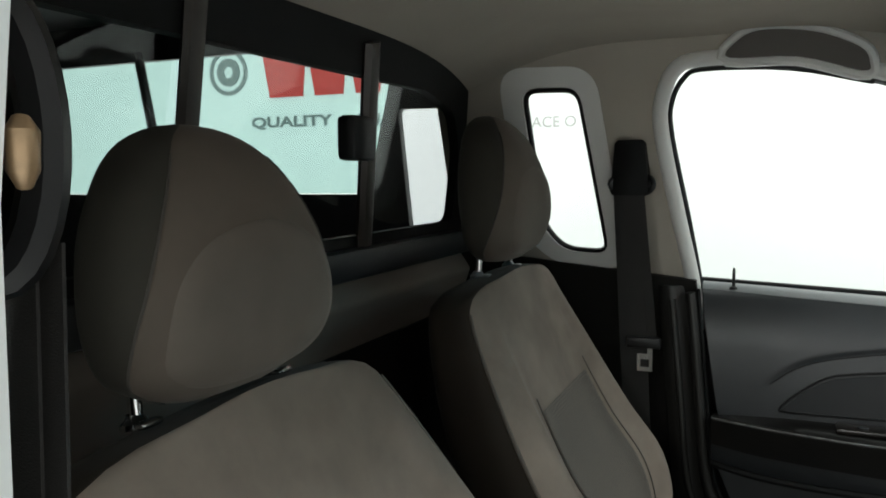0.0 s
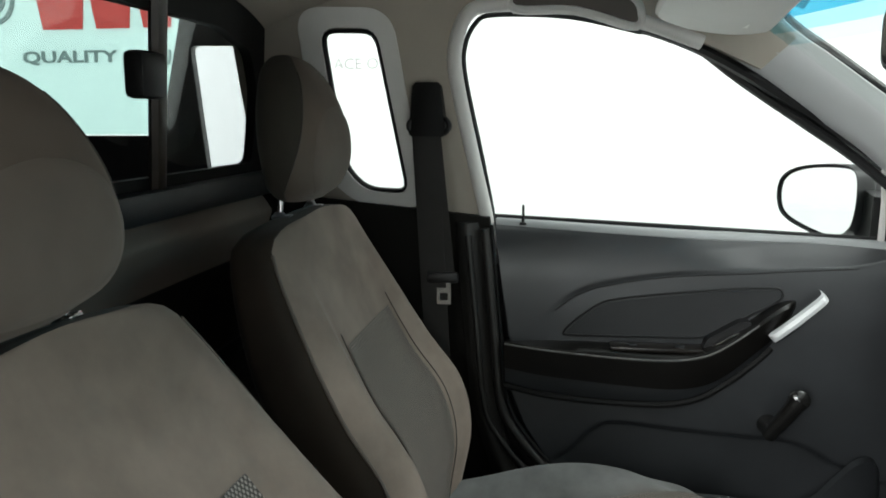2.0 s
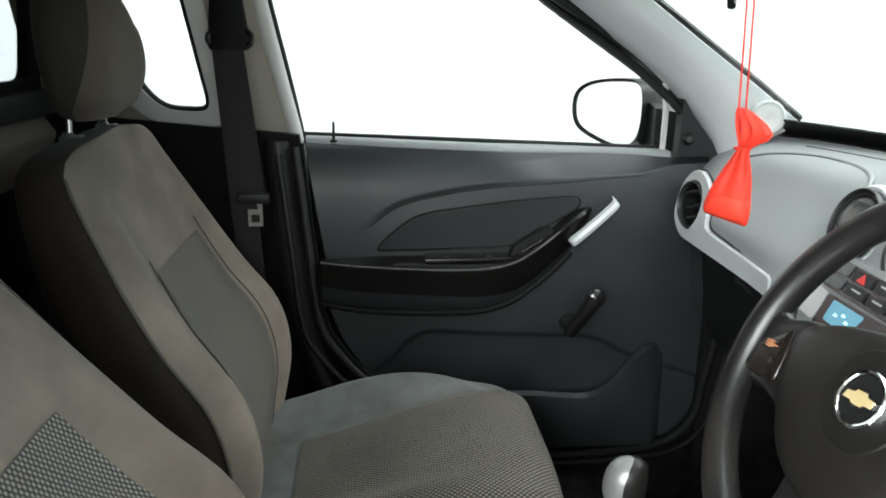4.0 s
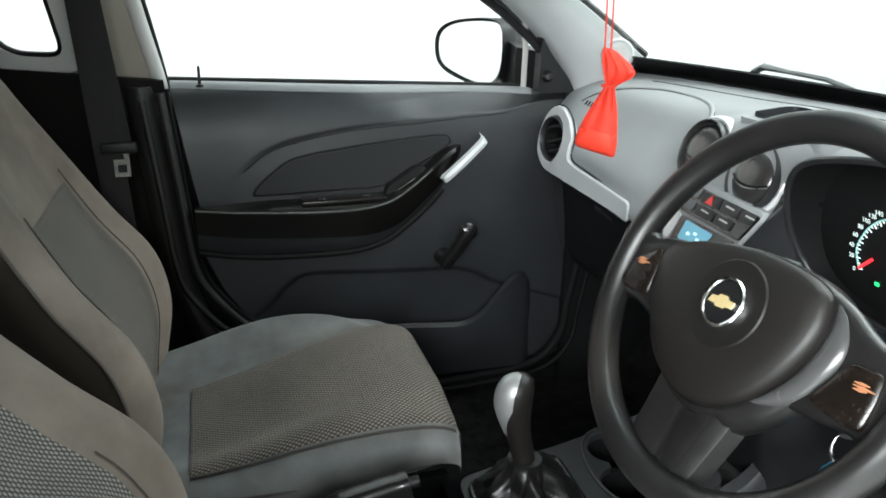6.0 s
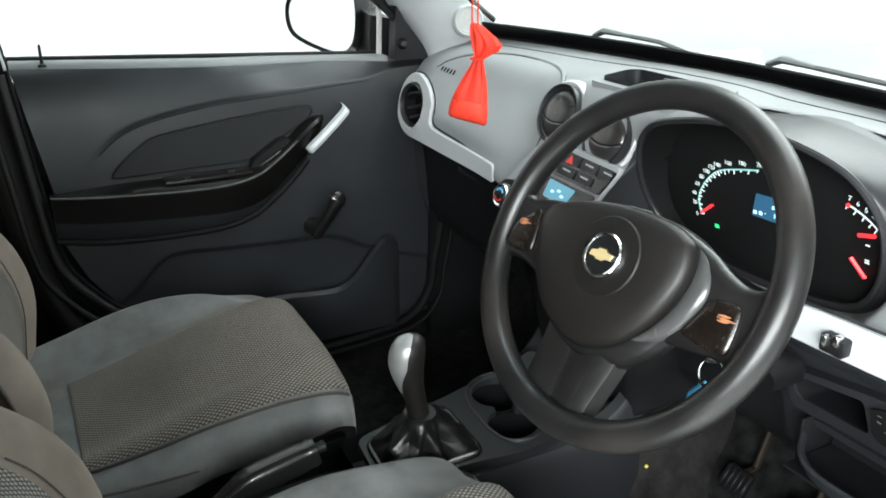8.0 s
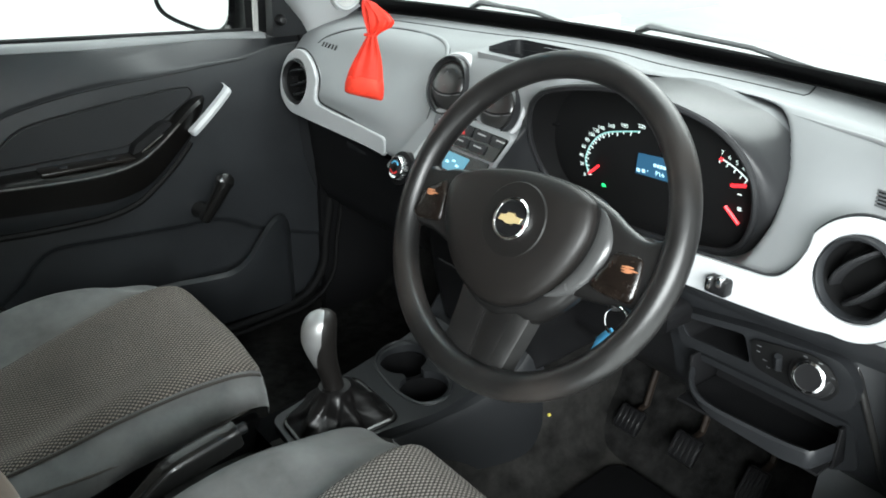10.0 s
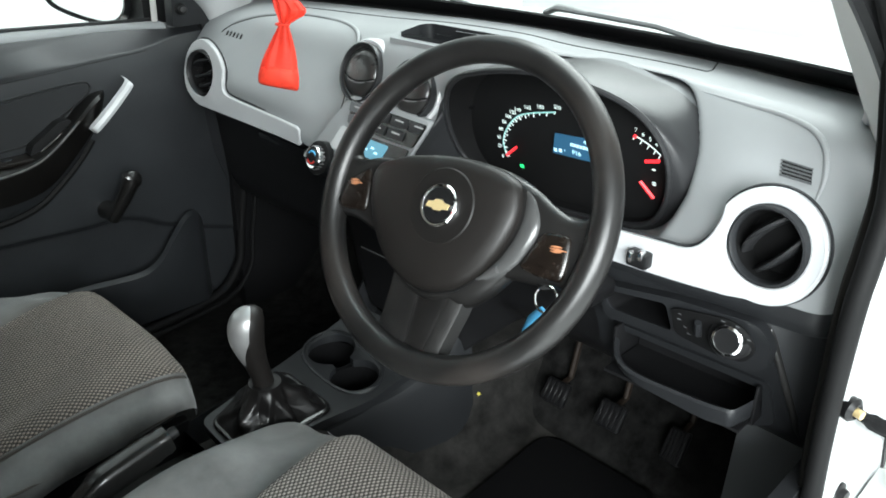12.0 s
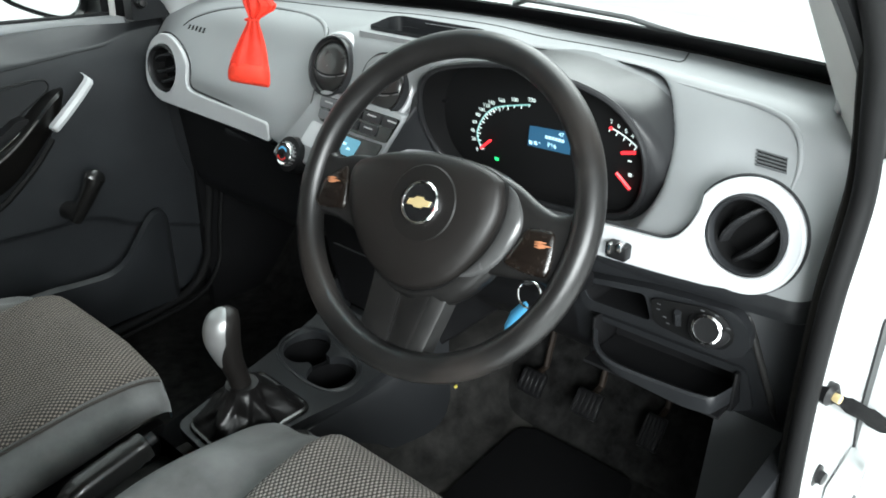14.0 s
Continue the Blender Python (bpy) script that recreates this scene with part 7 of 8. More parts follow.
# ---- switches and bins beside the wheel ----
FX = lambda u, v, w, off=0.0: Vector((low_pt(max(-0.64, min(-0.36, u)), max(0.0, (0.8 - v) / 0.03 * 1.0 if v > 0.77 else 1 + (0.77 - v) / 0.09)).x - off - w, u, v))
bez = rounded([(-0.37, 0.708), (-0.475, 0.722), (-0.575, 0.722), (-0.6, 0.742), (-0.604, 0.778), (-0.585, 0.802), (-0.479, 0.793), (-0.37, 0.772)], 0.014)
cub = rounded([(-0.384, 0.731), (-0.476, 0.737), (-0.472, 0.782), (-0.377, 0.763)], 0.008)
bm = B()
fill_prism(bm, bez, [cub], lambda u, v, w: FX(u, v, w, 0.001), 0.016)
bezel = part("switch_bezel", bm, M_DARK, dash, "dark grey switch bezel with an open cubby")
bm = B()
loft(bm, [[FX(-0.4255 + (u + 0.4255) * sc, 0.746 + (v - 0.746) * sc, 0, 0.014 - d) for u, v in cub] for sc, d in ((1.0, 0.0), (0.96, 0.06), (0.9, 0.062))], caps=False)
bm.faces.new([bm.verts.new(FX(-0.4255 + (u + 0.4255) * 0.9, 0.746 + (v - 0.746) * 0.9, 0, 0.014 - 0.062)) for u, v in cub])
part("cubby", bm, M_RUBBER, bezel)
bm = B()
fill_prism(bm, rounded([(-0.481, 0.738), (-0.535, 0.732), (-0.572, 0.737), (-0.588, 0.764), (-0.576, 0.791), (-0.552, 0.796), (-0.48, 0.782)], 0.012), [], lambda u, v, w: FX(u, v, w, 0.018), 0.002)
part("switch_panel", bm, M_FRIT, bezel, "black switch panel with small markings")
for a, c in ((-0.49, 0.776), (-0.488, 0.766), (-0.496, 0.757), (-0.5, 0.748), (-0.515, 0.752), (-0.545, 0.79), (-0.562, 0.79), (-0.577, 0.778)):
    bm = B()
    fill_prism(bm, [(a, c), (a - 0.0045, c), (a - 0.0045, c + 0.0014), (a, c + 0.0014)], [], lambda u, v, w: FX(u, v, w, 0.0202), 0.0004)
    part("switch_mark", bm, M_CROWN, bezel)
bm = B()
tube(bm, [FX(-0.516, 0.756, 0, 0.022), FX(-0.517, 0.776, 0, 0.022)], 0.0045, 8)
part("thumb_wheel", bm, M_DARK, bezel)
m_lk = frame_of(FX(-0.556, 0.769, 0, 0.018), (-1, -0.1, 0.2))
bm = B()
lathe(bm, [(0.026, -0.01), (0.026, 0.003), (0.024, 0.005), (0.0005, 0.005)], m_lk, 36)
part("knob_seat", bm, M_BLACK, bezel)
bm = B()
lathe(bm, [(0.0188, 0.004), (0.0188, 0.013), (0.0178, 0.0165), (0.015, 0.0178), (0.014, 0.0155)], m_lk, 36)
lk = part("light_switch", bm, M_CHROME, bezel, "chrome ringed rotary light switch")
bm = B()
lathe(bm, [(0.015, 0.0145), (0.0145, 0.0165), (0.0005, 0.016)], m_lk, 30)
part("switch_face", bm, M_RUBBER, lk)
# open coin tray
TRAY = spline([(-0.384, 0.688, 0.768), (-0.394, 0.681, 0.744), (-0.414, 0.672, 0.726), (-0.445, 0.668, 0.719), (-0.5, 0.67, 0.718), (-0.545, 0.673, 0.718), (-0.571, 0.6755, 0.721)], 4) + spline([(-0.575, 0.6765, 0.725), (-0.581, 0.679, 0.742), (-0.588, 0.682, 0.768)], 3)
bm = B()
loft(bm, [[Vector((x + 0.008, y, z - 0.0015)), Vector((x + 0.003, y, z)), Vector((x, y, z - 0.003)), Vector((x + 0.002, y, z - 0.6 * q)), Vector((x + 0.005, y, z - q)), Vector((x + 0.016, y, z - q - 0.002)), Vector((x + 0.014, y, z - 0.6 * q))] for y, z, x in TRAY for q in (0.014 + 0.012 * min(1.0, max(0.0, (-0.42 - y) / 0.12)),)])
tray = part("coin_tray", bm, M_DARK, dash, "open grey coin tray", 50)
bm = B()
well = [[(0.73, 0.644), (0.73, 0.648), (0.815, 0.648), (0.815, 0.7), (0.82, 0.7), (0.82, 0.644)] for _ in range(2)]
loft(bm, [[Vector((x, y, z)) for x, z in w] for y, w in zip((-0.392, -0.582), well)])
part("tray_well", bm, M_RUBBER, tray, "deep black well")
for y in (-0.388, -0.586):
    bm = B()
    box(bm, (0.755, y - 0.002, 0.644), (0.82, y + 0.002, 0.7), 0.001)
    part("well_side", bm, M_BLACK, tray)
bm = B()
fill_prism(bm, rounded([(-0.368, 0.695), (-0.594, 0.706), (-0.606, 0.642), (-0.572, 0.62), (-0.372, 0.64)], 0.01), [rounded([(-0.386, 0.684), (-0.581, 0.692), (-0.59, 0.644), (-0.386, 0.634)], 0.008)], lambda u, v, w: FX(u, v, w, 0.0), 0.006)
part("tray_frame", bm, M_DARK, dash)
# end of the dashboard by the far door
END = [(0.742, 0.818), (0.742, 0.78), (0.752, 0.7), (0.785, 0.6), (0.88, 0.6), (0.92, 0.8), (0.9, 0.82)]
bm = B()
fill_prism(bm, rounded([(x, z) for x, z in END], 0.02), [], lambda u, v, w: Vector((u + 0.02, 0.655 + w, v)), 0.01)
part("end_cap", bm, M_DARK, dash, "dark grey dashboard end cap")

# ---- steering wheel and column ----
WC = Vector((0.5158, -0.3164, 0.9236))
m_w = frame_of(WC, (-0.87, -0.0704, 0.488)) @ Matrix.Rotation(radians(-2.5), 4, "Z")
W = lambda u, v, h=0.0: m_w @ Vector((u, v, h))
wheel = empty("steering_wheel", WC, "worn black three-spoke steering wheel with round badge", "steering wheel")
bm = B()
tube(bm, [W(0.1764 * math.cos(a), 0.1764 * math.sin(a)) for a in (2 * math.pi * k / 96 for k in range(96))], [0.0152 + 0.001 * max(0, -math.sin(2 * math.pi * k / 96 - 0.0)) ** 2 for k in range(96)], 18, closed=True, flat=1.08, up=m_w.to_3x3() @ Vector((0, 0, 1)))
part("rim", bm, M_WHEEL, wheel, "worn black rim", 70)
HUB = smooth2([(-0.116, -0.004), (-0.1125, 0.0165), (-0.094, 0.028), (-0.068, 0.0385), (-0.014, 0.0505), (0.036, 0.0525), (0.064, 0.048), (0.0785, 0.038), (0.0855, 0.007), (0.076, -0.0335), (0.0515, -0.0715), (0.0225, -0.0915), (-0.001, -0.0975), (-0.0255, -0.0955), (-0.0635, -0.079), (-0.0985, -0.042)], 4)
hub_mid = Vector((-0.0135, -0.018))
scaled = lambda sc, h, du=0.0, dv=0.0: [W(hub_mid.x + (u - hub_mid.x) * sc + du, hub_mid.y + (v - hub_mid.y) * sc + dv, h) for u, v in HUB]
bm = B()
loft(bm, [scaled(sc, h) for sc, h in ((0.995, -0.02), (1.0, 0.004), (0.992, 0.009), (0.97, 0.0135), (0.93, 0.0165), (0.8, 0.02), (0.6, 0.0225), (0.4, 0.0238), (0.2, 0.0243), (0.02, 0.0244))])
part("airbag_cover", bm, M_PAD, wheel, "dark grey grained airbag cover", 70)
bm = B()
tube(bm, scaled(1.006, 0.002), 0.0016, 6, closed=True)
part("cover_gap", bm, M_FRIT, wheel, "dark gap round the airbag cover")
# surround: wider to the right and below
bm = B()
grow = lambda u, v: min(1.0, max(0.0, (u + 0.06) / 0.06)) * min(1.0, max(0.0, (0.03 - v) / 0.05))
rings = []
for sc, h, reach in ((0.85, -0.05, 0.4), (0.98, -0.036, 0.8), (1.03, -0.022, 1.0), (1.035, -0.01, 1.0), (1.03, -0.003, 0.85), (1.02, 0.003, 0.45), (1.008, 0.004, 0.12), (0.99, -0.004, 0.0)):
    ring = []
    for u, v in HUB:
        d = (Vector((u, v)) - hub_mid).normalized() * (0.016 if u > 0.03 else 0.008) * grow(u, v) * reach
        ring.append(W(hub_mid.x + (u - hub_mid.x) * sc + d.x, hub_mid.y + (v - hub_mid.y) * sc + d.y, h))
    rings.append(ring)
loft(bm, rings)
part("hub", bm, M_WHEEL, wheel, "dark hub surround", 70)
# right shoulder only: its lighter grey paints in the lamp's reflection
ROOT = spline([(0.074, 0.043, 0.003), (0.0795, 0.036, 0.009), (0.0835, 0.024, 0.018), (0.0852, 0.006, 0.026), (0.082, -0.014, 0.027), (0.0755, -0.0335, 0.022), (0.066, -0.0515, 0.012), (0.058, -0.063, 0.003)], 4)
bm = B()
loft(bm, [[W(p.x + q.x * p.z * k, p.y + q.y * p.z * k, h) for k, h in ((-0.05, -0.01), (0.06, 0.0035), (0.2, 0.0035 + 0.16 * p.z), (0.5, 0.0035 + 0.28 * p.z), (0.8, 0.0035 + 0.24 * p.z), (1.0, 0.003 + 0.08 * p.z), (1.06, -0.01))] for p in ROOT for q in ((Vector((p.x, p.y)) - hub_mid).normalized(),)])
part("spoke_root", bm, M_HUB, wheel, "glossy shoulder beside the airbag cover, lamp reflection painted in grey", 70)
m_bd = m_w @ Matrix.Translation((-0.001, -0.0045, 0.0)) @ Matrix.Rotation(radians(7), 4, "Z")
BD = lambda u, v, h=0.0: m_bd @ Vector((u, v, h))
bm = B()
lathe(bm, [(0.042, 0.0226), (0.0405, 0.0243), (0.036, 0.0246), (0.0005, 0.0247)], m_bd, 48)
part("badge_recess", bm, M_HUBPAD, wheel, "smooth round field behind the badge")
bm = B()
lathe(bm, [(0.0235, 0.024), (0.0235, 0.0286), (0.0222, 0.0302), (0.0205, 0.0296), (0.0195, 0.0275)], m_bd, 44)
bd = part("badge_ring", bm, M_CHROME, wheel, "chrome badge ring")
bm = B()
lathe(bm, [(0.0198, 0.026), (0.019, 0.0278), (0.0005, 0.028)], m_bd, 32)
part("badge_face", bm, M_RUBBER, bd)
BOW = [(-0.0172, -0.0044), (-0.0074, -0.005), (-0.0052, -0.0074), (0.005, -0.0074), (0.0072, -0.005), (0.0158, -0.0044), (0.0176, 0.0026), (0.0082, 0.004), (0.0056, 0.0072), (-0.0046, 0.0072), (-0.0068, 0.0042), (-0.0152, 0.003)]
bm = B()
fill_prism(bm, rounded(BOW, 0.001), [], lambda u, v, w: BD(u, v, 0.0285 + w), 0.0012)
part("badge_shape", bm, M_CHROME, bd, "chrome edged badge shape")
bm = B()
fill_prism(bm, [(u * 0.86 + 0.0001, v * 0.8) for u, v in BOW], [], lambda u, v, w: BD(u, v, 0.0299 + w), 0.0004)
part("badge_fill", bm, M_GOLD, bd, "plain gold badge fill")
for u, v in ((-0.022, -0.0575), (-0.0065, -0.0605), (0.0095, -0.0595), (0.025, -0.0535)):
    bm = B()
    fill_prism(bm, rounded([(u - 0.0028, v - 0.0026), (u + 0.0026, v - 0.002), (u + 0.0028, v + 0.0028), (u - 0.0026, v + 0.0022)], 0.001), [], lambda a, b, w: W(a, b, 0.0206 + w), 0.0008)
    part("embossed_bar", bm, M_SURR, wheel)
SPOKES = ((1, ((0.07, -0.052, 0.05), (0.092, -0.049, 0.0445), (0.115, -0.045, 0.035), (0.138, -0.04, 0.0295), (0.153, -0.041, 0.033), (0.166, -0.05, 0.045), (0.173, -0.062, 0.06)),
           [(0.1175, 0.008), (0.148, 0.0125), (0.1535, -0.011), (0.155, -0.034), (0.127, -0.0365), (0.102, -0.034)]),
          (-1, ((0.09, -0.06, 0.028), (0.112, -0.056, 0.026), (0.13, -0.053, 0.022), (0.147, -0.054, 0.015), (0.158, -0.057, 0.015), (0.168, -0.066, 0.028), (0.174, -0.076, 0.04)),
           [(-0.16, -0.043), (-0.156, -0.014), (-0.127, 0.0105), (-0.1185, -0.012), (-0.112, -0.041), (-0.15, -0.048)]))
for sx, rows, pad_line in SPOKES:
    bm = B()
    loft(bm, [[W(sx * u, v, h) for v, h in ((lo, -0.016), (lo - 0.001, -0.006), (lo + 0.004, 0.0015), (lo + 0.011, 0.004), (hi - 0.012, 0.006), (hi - 0.004, 0.005), (hi, -0.002), (hi - 0.002, -0.014))] for u, lo, hi in [(p.x, p.y, p.z) for p in spline(rows, 4)]])
    sp = part("spoke", bm, M_WHEEL, wheel, "", 60)
    line = rounded(pad_line, 0.008)
    mid = Vector((sum(p[0] for p in line) / len(line), sum(p[1] for p in line) / len(line)))
    bm = B()
    loft(bm, [[W(mid.x + (u - mid.x) * sc, mid.y + (v - mid.y) * sc, h) for u, v in line] for sc, h in ((1.0, 0.0), (1.0, 0.0062), (0.95, 0.0082), (0.7, 0.0092), (0.3, 0.0096), (0.03, 0.0097))])
    bt = part("button_pad", bm, M_ORANGE, sp, "glossy brown control buttons", 60)
    for k in (-1, 0, 1):
        bm = B()
        c = mid + Vector((0.0015 * k, -0.004 + 0.0105 * k))
        fill_prism(bm, rounded([(c.x - 0.012, c.y - 0.004), (c.x + 0.012, c.y - 0.003), (c.x + 0.0125, c.y + 0.0042), (c.x - 0.0115, c.y + 0.0036)], 0.003), [], lambda a, b, w: W(a, b, 0.0093 + w), 0.0011)
        part("button", bm, M_ORANGE, bt)
    # weakly glowing amber strokes stand in for a warm reflection on the buttons
    for k, (du, dv, ln) in enumerate(((-0.002, 0.0145, 0.013), (0.001, 0.0122, 0.019), (-0.001, 0.0098, 0.012))):
        bm = B()
        a0 = Vector((mid.x + du + (0.006 if sx > 0 else -0.002), mid.y + dv - 0.001))
        tube(bm, [W(a0.x - ln / 2, a0.y - 0.001, 0.0103), W(a0.x, a0.y, 0.0106), W(a0.x + ln / 2, a0.y + 0.0012, 0.0103)], [0.0004, 0.0014, 0.0004], 8, flat=0.5, up=m_w.to_3x3() @ Vector((0, 0, 1)))
        part("reflection_streak", bm, E_AMBER, bt, "amber streak painted as a reflection on the buttons")


def bridge(edges, name, mat, label):
    """A strip between hub and rim: rows of v and (u, h) at its two sides, with a back."""
    bm = B()
    loft(bm, [[W(a, v, ha), W(a + (b - a) * 0.1, v, ha + 0.0012), W(b - (b - a) * 0.1, v, hb + 0.0012), W(b, v, hb), W(b, v, -0.026), W(a, v, -0.026)] for v, a, ha, b, hb in edges])
    part(name, bm, mat, wheel, label, 50)


bridge([(-0.07, -0.056, -0.006, -0.012, -0.003), (-0.11, -0.0505, -0.006, -0.009, -0.003), (-0.14, -0.0485, -0.006, -0.0065, -0.003), (-0.178, -0.048, -0.006, -0.003, -0.003)], "lower_spoke", M_WHEEL, "dark lower spoke")
bridge([(-0.07, -0.012, -0.0045, 0.034, -0.001), (-0.11, -0.009, -0.0055, 0.0305, -0.001), (-0.14, -0.0065, -0.006, 0.027, -0.001), (-0.178, -0.003, -0.006, 0.0225, -0.002)], "spoke_bridge", M_WHEEL, "dark panel between the lower spokes")
bridge([(-0.07, 0.034, -0.001, 0.052, -0.004), (-0.108, 0.0305, -0.001, 0.049, -0.004), (-0.14, 0.027, -0.001, 0.0445, -0.004), (-0.176, 0.0225, -0.001, 0.04, -0.004)], "lower_spoke", M_SPOKE, "worn pale grey lower spoke")
bm = B()
lathe(bm, [(0.0025, 0), (0.002, 0.0012), (0.0004, 0.0016)], m_w @ Matrix.Translation((0.152, -0.088, 0.013)), 10)
part("paint_spot", bm, M_GRAF, wheel, "small white paint spot")

column = empty("steering_column", (0.62, -0.33, 0.85), "black steering column shroud with stalks and ignition", "steering column")
bm = B()
loft(bm, [[W(1.0 * rx * math.cos(a), -0.012 + ry * math.sin(a), h) for a in (2 * math.pi * k / 24 for k in range(24))] for h, rx, ry in ((-0.035, 0.04, 0.04), (-0.07, 0.046, 0.05), (-0.14, 0.046, 0.052), (-0.24, 0.048, 0.05), (-0.3, 0.048, 0.05))])
part("shroud", bm, M_BLACK, column, "", 60)
for sx in (-1, 1):
    bm = B()
    tube(bm, [W(sx * 0.05, 0.0, -0.075), W(sx * 0.1, 0.008, -0.07), W(sx * 0.14, 0.014, -0.064)], [0.007, 0.0075, 0.01], 8, flat=0.7)
    part("stalk", bm, M_BLACK, column)
bm = B()
tube(bm, [W(0.03, -0.03, -0.13), W(0.075, -0.04, -0.125)], 0.016, 14)
part("ignition_barrel", bm, M_GLOSS, column)
bm = B()
fill_prism(bm, rounded([(0.0, -0.14), (0.075, -0.15), (0.06, -0.2), (-0.02, -0.2)], 0.02), [], lambda u, v, w: Vector((0.66 - 0.5 * (v + 0.14) + w, -0.33 - u, 0.93 + v * 0.9)), 0.05)
part("lower_bracket", bm, M_BLACK, column)

keys = empty("key_ring", (0.55, -0.42, 0.78), "steel key ring with bright blue plastic tag in the ignition", "keys")
kc = Vector((0.543, -0.425, 0.84))
bm = B()
tube(bm, [kc + Vector((0.004 * math.sin(a), 0.0145 * math.cos(a), 0.0145 * math.sin(a))) for a in (2 * math.pi * k / 24 for k in range(24))], 0.0013, 6, closed=True)
part("ring", bm, M_CHROME, keys)
bm = B()
tube(bm, [kc + Vector((0, 0.003, -0.012)), kc + Vector((0.003, 0.008, -0.02)), kc + Vector((0.006, 0.02, -0.038)), kc + Vector((0.008, 0.03, -0.06)), kc + Vector((0.009, 0.034, -0.071))], [0.003, 0.006, 0.0085, 0.0075, 0.003], 8, flat=0.4, up=(1, 0, 0))
part("tag", bm, M_BLUETAG, keys, "bright blue tag")
bm = B()
tube(bm, [kc + Vector((0.002, 0.004, 0.011)), kc + Vector((0.03, 0.03, 0.02))], 0.006, 8, flat=0.4)
part("key", bm, M_BLACK, keys)

# ---- driver footwell ----
for k, (x, y, z, w, h, t) in enumerate(((0.96, -0.158, 0.373, 0.05, 0.046, "clutch"), (0.95, -0.283, 0.391, 0.05, 0.048, "brake"), (0.965, -0.402, 0.383, 0.036, 0.06, "accelerator"))):
    pd = empty("pedal", (x, y, 0.36), f"ribbed black rubber {t} pedal on a rusty arm", "pedal", "pedals")
    m = frame_of((x, y, z), (-0.8, 0, 0.6))
    bm = B()
    box(bm, (-w / 2, -h / 2, -0.008), (w / 2, h / 2, 0.004), 0.004, m)
    pad = part("pad", bm, M_RUBBER, pd)
    for q in range(5):
        bm = B()
        u = -w / 2 + w * (q + 0.5) / 5
        box(bm, (u - w / 14, -h / 2 + 0.004, 0.003), (u + w / 14, h / 2 - 0.004, 0.0075), 0.001, m, 1)
        part("rib", bm, M_BLACK, pad)
    bm = B()
    tube(bm, [m @ Vector((0, h * 0.35, -0.006)), m @ Vector((0, h * 0.8, -0.03)), Vector((x + 0.1, y, z + 0.2))], 0.006, 8)
    part("arm", bm, M_BROWN, pd)
bm = B()
MT = rounded([(0.62, -0.19), (0.72, -0.18), (0.897, -0.172), (0.918, -0.2), (0.912, -0.41), (0.62, -0.44)], 0.025)
fill_prism(bm, MT, [], lambda u, v, w: Vector((u, v, 0.301 + 0.05 * max(0, u - 0.85) + w)), 0.008)
thing("floor_mat", bm, M_MAT, "black carpet floor mat in the driver footwell", "floor mat")
bm = B()
shell(bm, lambda u, v: Vector((0.93 + 0.22 * v, -0.66 + 1.32 * u, 0.3 + 0.26 * v ** 1.3)), 20, 10, (0, 0, -0.01))
structure("footwell_slope", bm, M_CARPET, "charcoal carpet rising to the firewall")
bm = B()
shell(bm, lambda u, v: Vector((0.862 + 0.03 * u - 0.03 * (1 - v) - 0.012 * math.sin(math.pi * u), -0.535 - 0.125 * u, 0.3 + 0.275 * v)), 10, 10, (0.03, 0, 0))
structure("trim_footwell_bolster", bm, M_CROWN, "blue-grey plastic bolster beside the accelerator", 60)
bm = B()
shell(bm, lambda u, v: Vector((0.58 + 0.56 * u, -0.65, 0.3 + 0.33 * v)), 8, 4, (0, -0.02, 0))
structure("trim_kick_panel_right", bm, M_DARK, "dark grey kick panel by the pedals")
bm = B()
lathe(bm, [(0.003, 0), (0.003, 0.007), (0.0004, 0.008)], frame_of((0.832, -0.078, 0.394), (-0.5, -0.6, 0.6)), 10)
thing("yellow_plug", bm, M_YELLOW, "tiny yellow plug on a wire beside the console", "plug")

# ---- open door aperture, driver side ----
bm = B()
SEAL = spline([(0.18, -0.708, 0.37), (0.5, -0.706, 0.375), (0.62, -0.7, 0.42), (0.685, -0.7, 0.51), (0.702, -0.686, 0.6), (0.697, -0.681, 0.727), (0.682, -0.684, 0.867), (0.692, -0.685, 0.925), (0.704, -0.684, 0.982), (0.68, -0.681, 1.058), (0.618, -0.684, 1.135), (0.5, -0.678, 1.24)], 5)
tube(bm, SEAL, 0.011, 10)
structure("trim_door_seal", bm, M_FRIT, "black rubber seal round the open driver door")
bm = B()
tube(bm, [p + Vector((0.014, 0.0125, 0.004)) for p in SEAL], 0.0085, 8)
structure("trim_door_seal_lip", bm, M_TRIM, "soft inner lip of the door seal")
bm = B()
fill_prism(bm, [(0.66, 0.3), (1.12, 0.3), (1.12, 0.99), (0.76, 0.99), (0.7, 0.9), (0.71, 0.7), (0.7, 0.52)], [], lambda u, v, w: Vector((u, -0.678 - w, v)), 0.016)
structure("jamb_right", bm, M_PAINT, "white painted door jamb")
bm = B()
fill_prism(bm, rounded([(0.93, 0.74), (0.96, 0.73), (1.06, 0.5), (1.04, 0.45), (0.99, 0.47), (0.94, 0.58)], 0.012), [], lambda u, v, w: Vector((u, -0.694 - w, v)), 0.003)
structure("jamb_gap", bm, M_RUBBER, "black gap in the white jamb behind the hinge")
bm = B()
fill_prism(bm, rounded([(0.725, 0.81), (0.85, 0.8), (0.84, 0.63), (0.8, 0.56), (0.74, 0.55)], 0.02), [], lambda u, v, w: Vector((u, -0.694 - w, v)), 0.0025)
structure("jamb_pressing", bm, M_PAINT, "shallow pressed panel in the white jamb", 20)
hinge = empty("hinge_assembly", (0.88, -0.71, 0.5), "white painted steel door hinge on the jamb", "hinge")
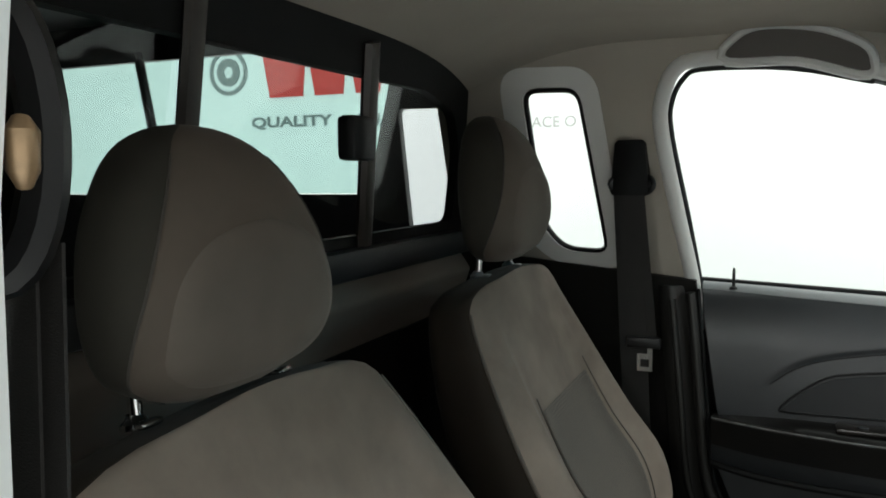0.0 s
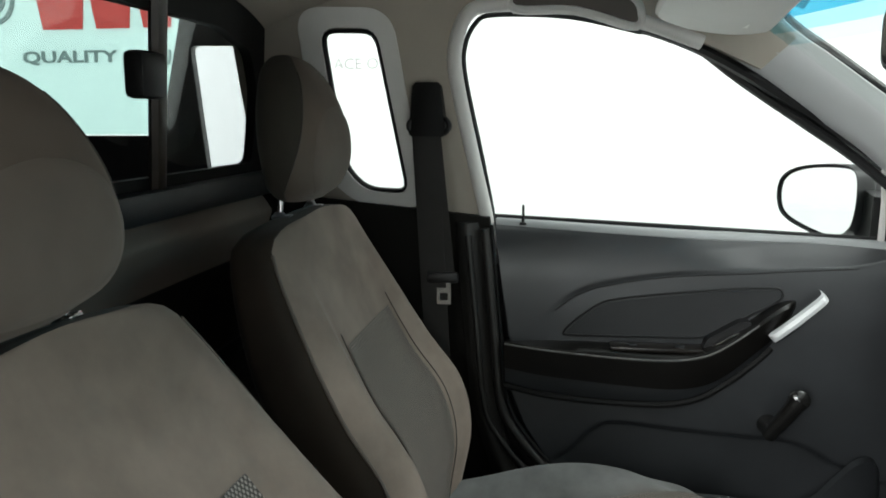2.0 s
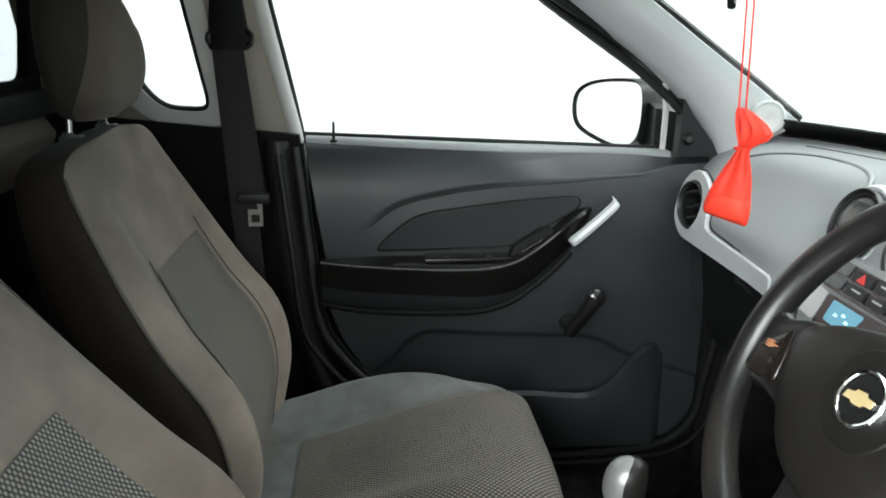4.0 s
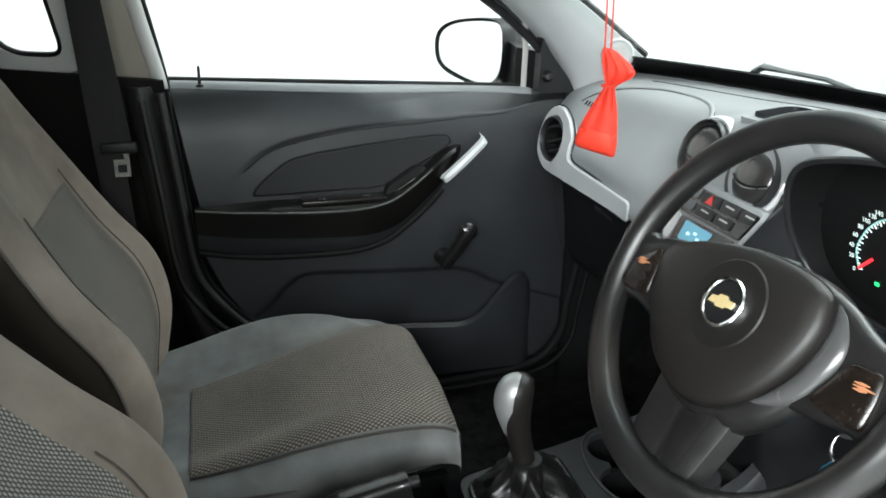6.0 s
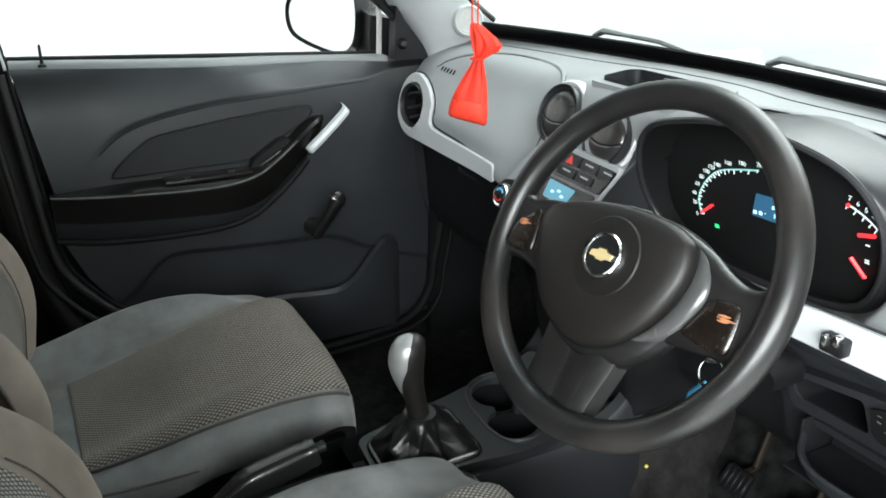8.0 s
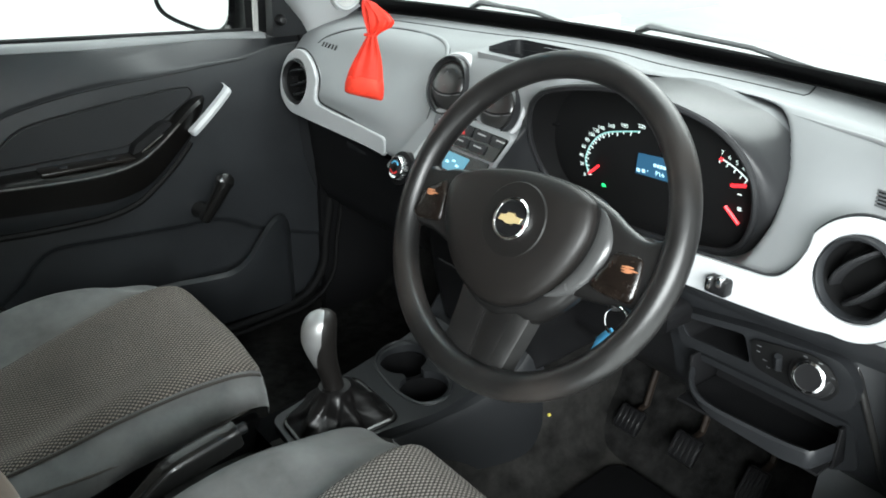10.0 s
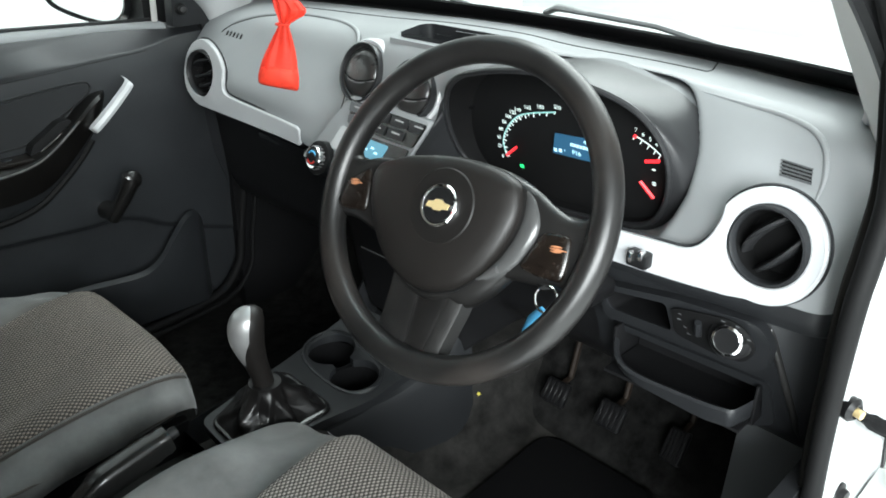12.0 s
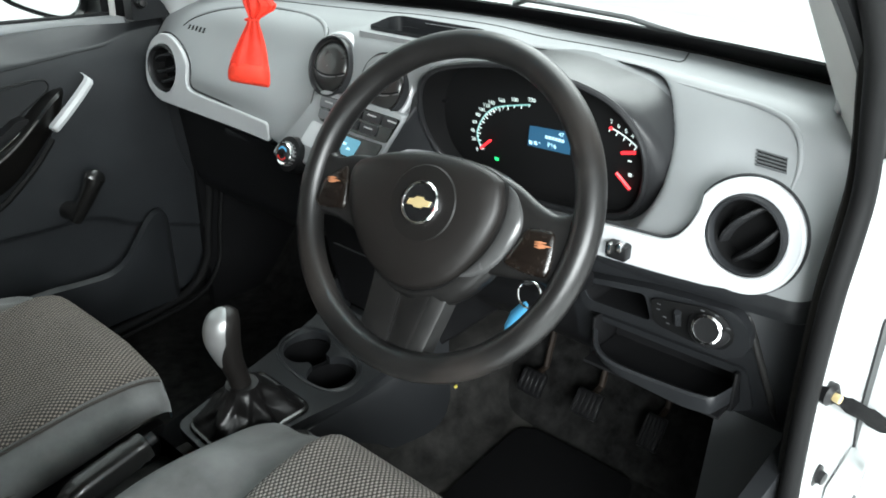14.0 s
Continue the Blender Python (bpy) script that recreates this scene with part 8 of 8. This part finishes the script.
bm = B()
box(bm, (0.84, -0.725, 0.49), (0.95, -0.696, 0.53), 0.005)
part("leaf", bm, M_PAINT, hinge)
bm = B()
tube(bm, [(0.9, -0.735, 0.48), (0.9, -0.735, 0.545)], 0.009, 12)
part("pin", bm, M_PAINT, hinge)
bm = B()
lathe(bm, [(0.007, 0.0), (0.007, 0.004), (0.0004, 0.005)], frame_of((0.865, -0.725, 0.51), (0, -1, 0)), 6)
part("bolt", bm, M_GUN, hinge)
bm = B()
box(bm, (0.98, -0.82, 0.3), (1.0, -0.69, 0.99), 0.006)
structure("hinge_post", bm, M_PAINT, "white painted hinge post")
bm = B()
box(bm, (0.0, -0.76, 0.26), (1.0, -0.67, 0.36), 0.02)
structure("trim_sill", bm, M_PAINT, "white painted door sill")
bm = B()
box(bm, (0.05, -0.675, 0.3), (0.75, -0.64, 0.375), 0.01)
structure("trim_sill_cover", bm, M_BLACK, "black sill cover strip")
wire = empty("door_wiring", (0.72, -0.7, 0.74), "black rubber door cable with a brass grommet", "cable")
bm = B()
lathe(bm, [(0.0005, -0.004), (0.013, -0.004), (0.014, 0.004), (0.009, 0.008), (0.0005, 0.006)], frame_of((0.7136, -0.696, 0.7492), (-0.3, -1, 0)), 20)
part("grommet", bm, M_RUBBER, wire)
bm = B()
lathe(bm, [(0.005, 0.0), (0.005, 0.01), (0.0005, 0.011)], frame_of((0.7116, -0.7, 0.7492), (-0.3, -1, 0)), 14)
part("brass_end", bm, M_GOLD, wire, "brass end")
bm = B()
tube(bm, spline([(0.7136, -0.706, 0.7462), (0.7485, -0.712, 0.7210), (0.83, -0.719, 0.664), (1.028, -0.722, 0.525)], 5), [0.006] * 5 + [0.009] * 6 + [0.011] * 5, 8)
part("cable", bm, M_MAT, wire)
bm = B()
lathe(bm, [(0.014, 0), (0.014, 0.004), (0.009, 0.006), (0.008, 0.012), (0.0005, 0.013)], frame_of((0.757, -0.695, 0.608), (-0.2, -1, 0)), 16)
thing("striker_bolt", bm, M_RUBBER, "black rubber buffer on the white door jamb", "bolt")
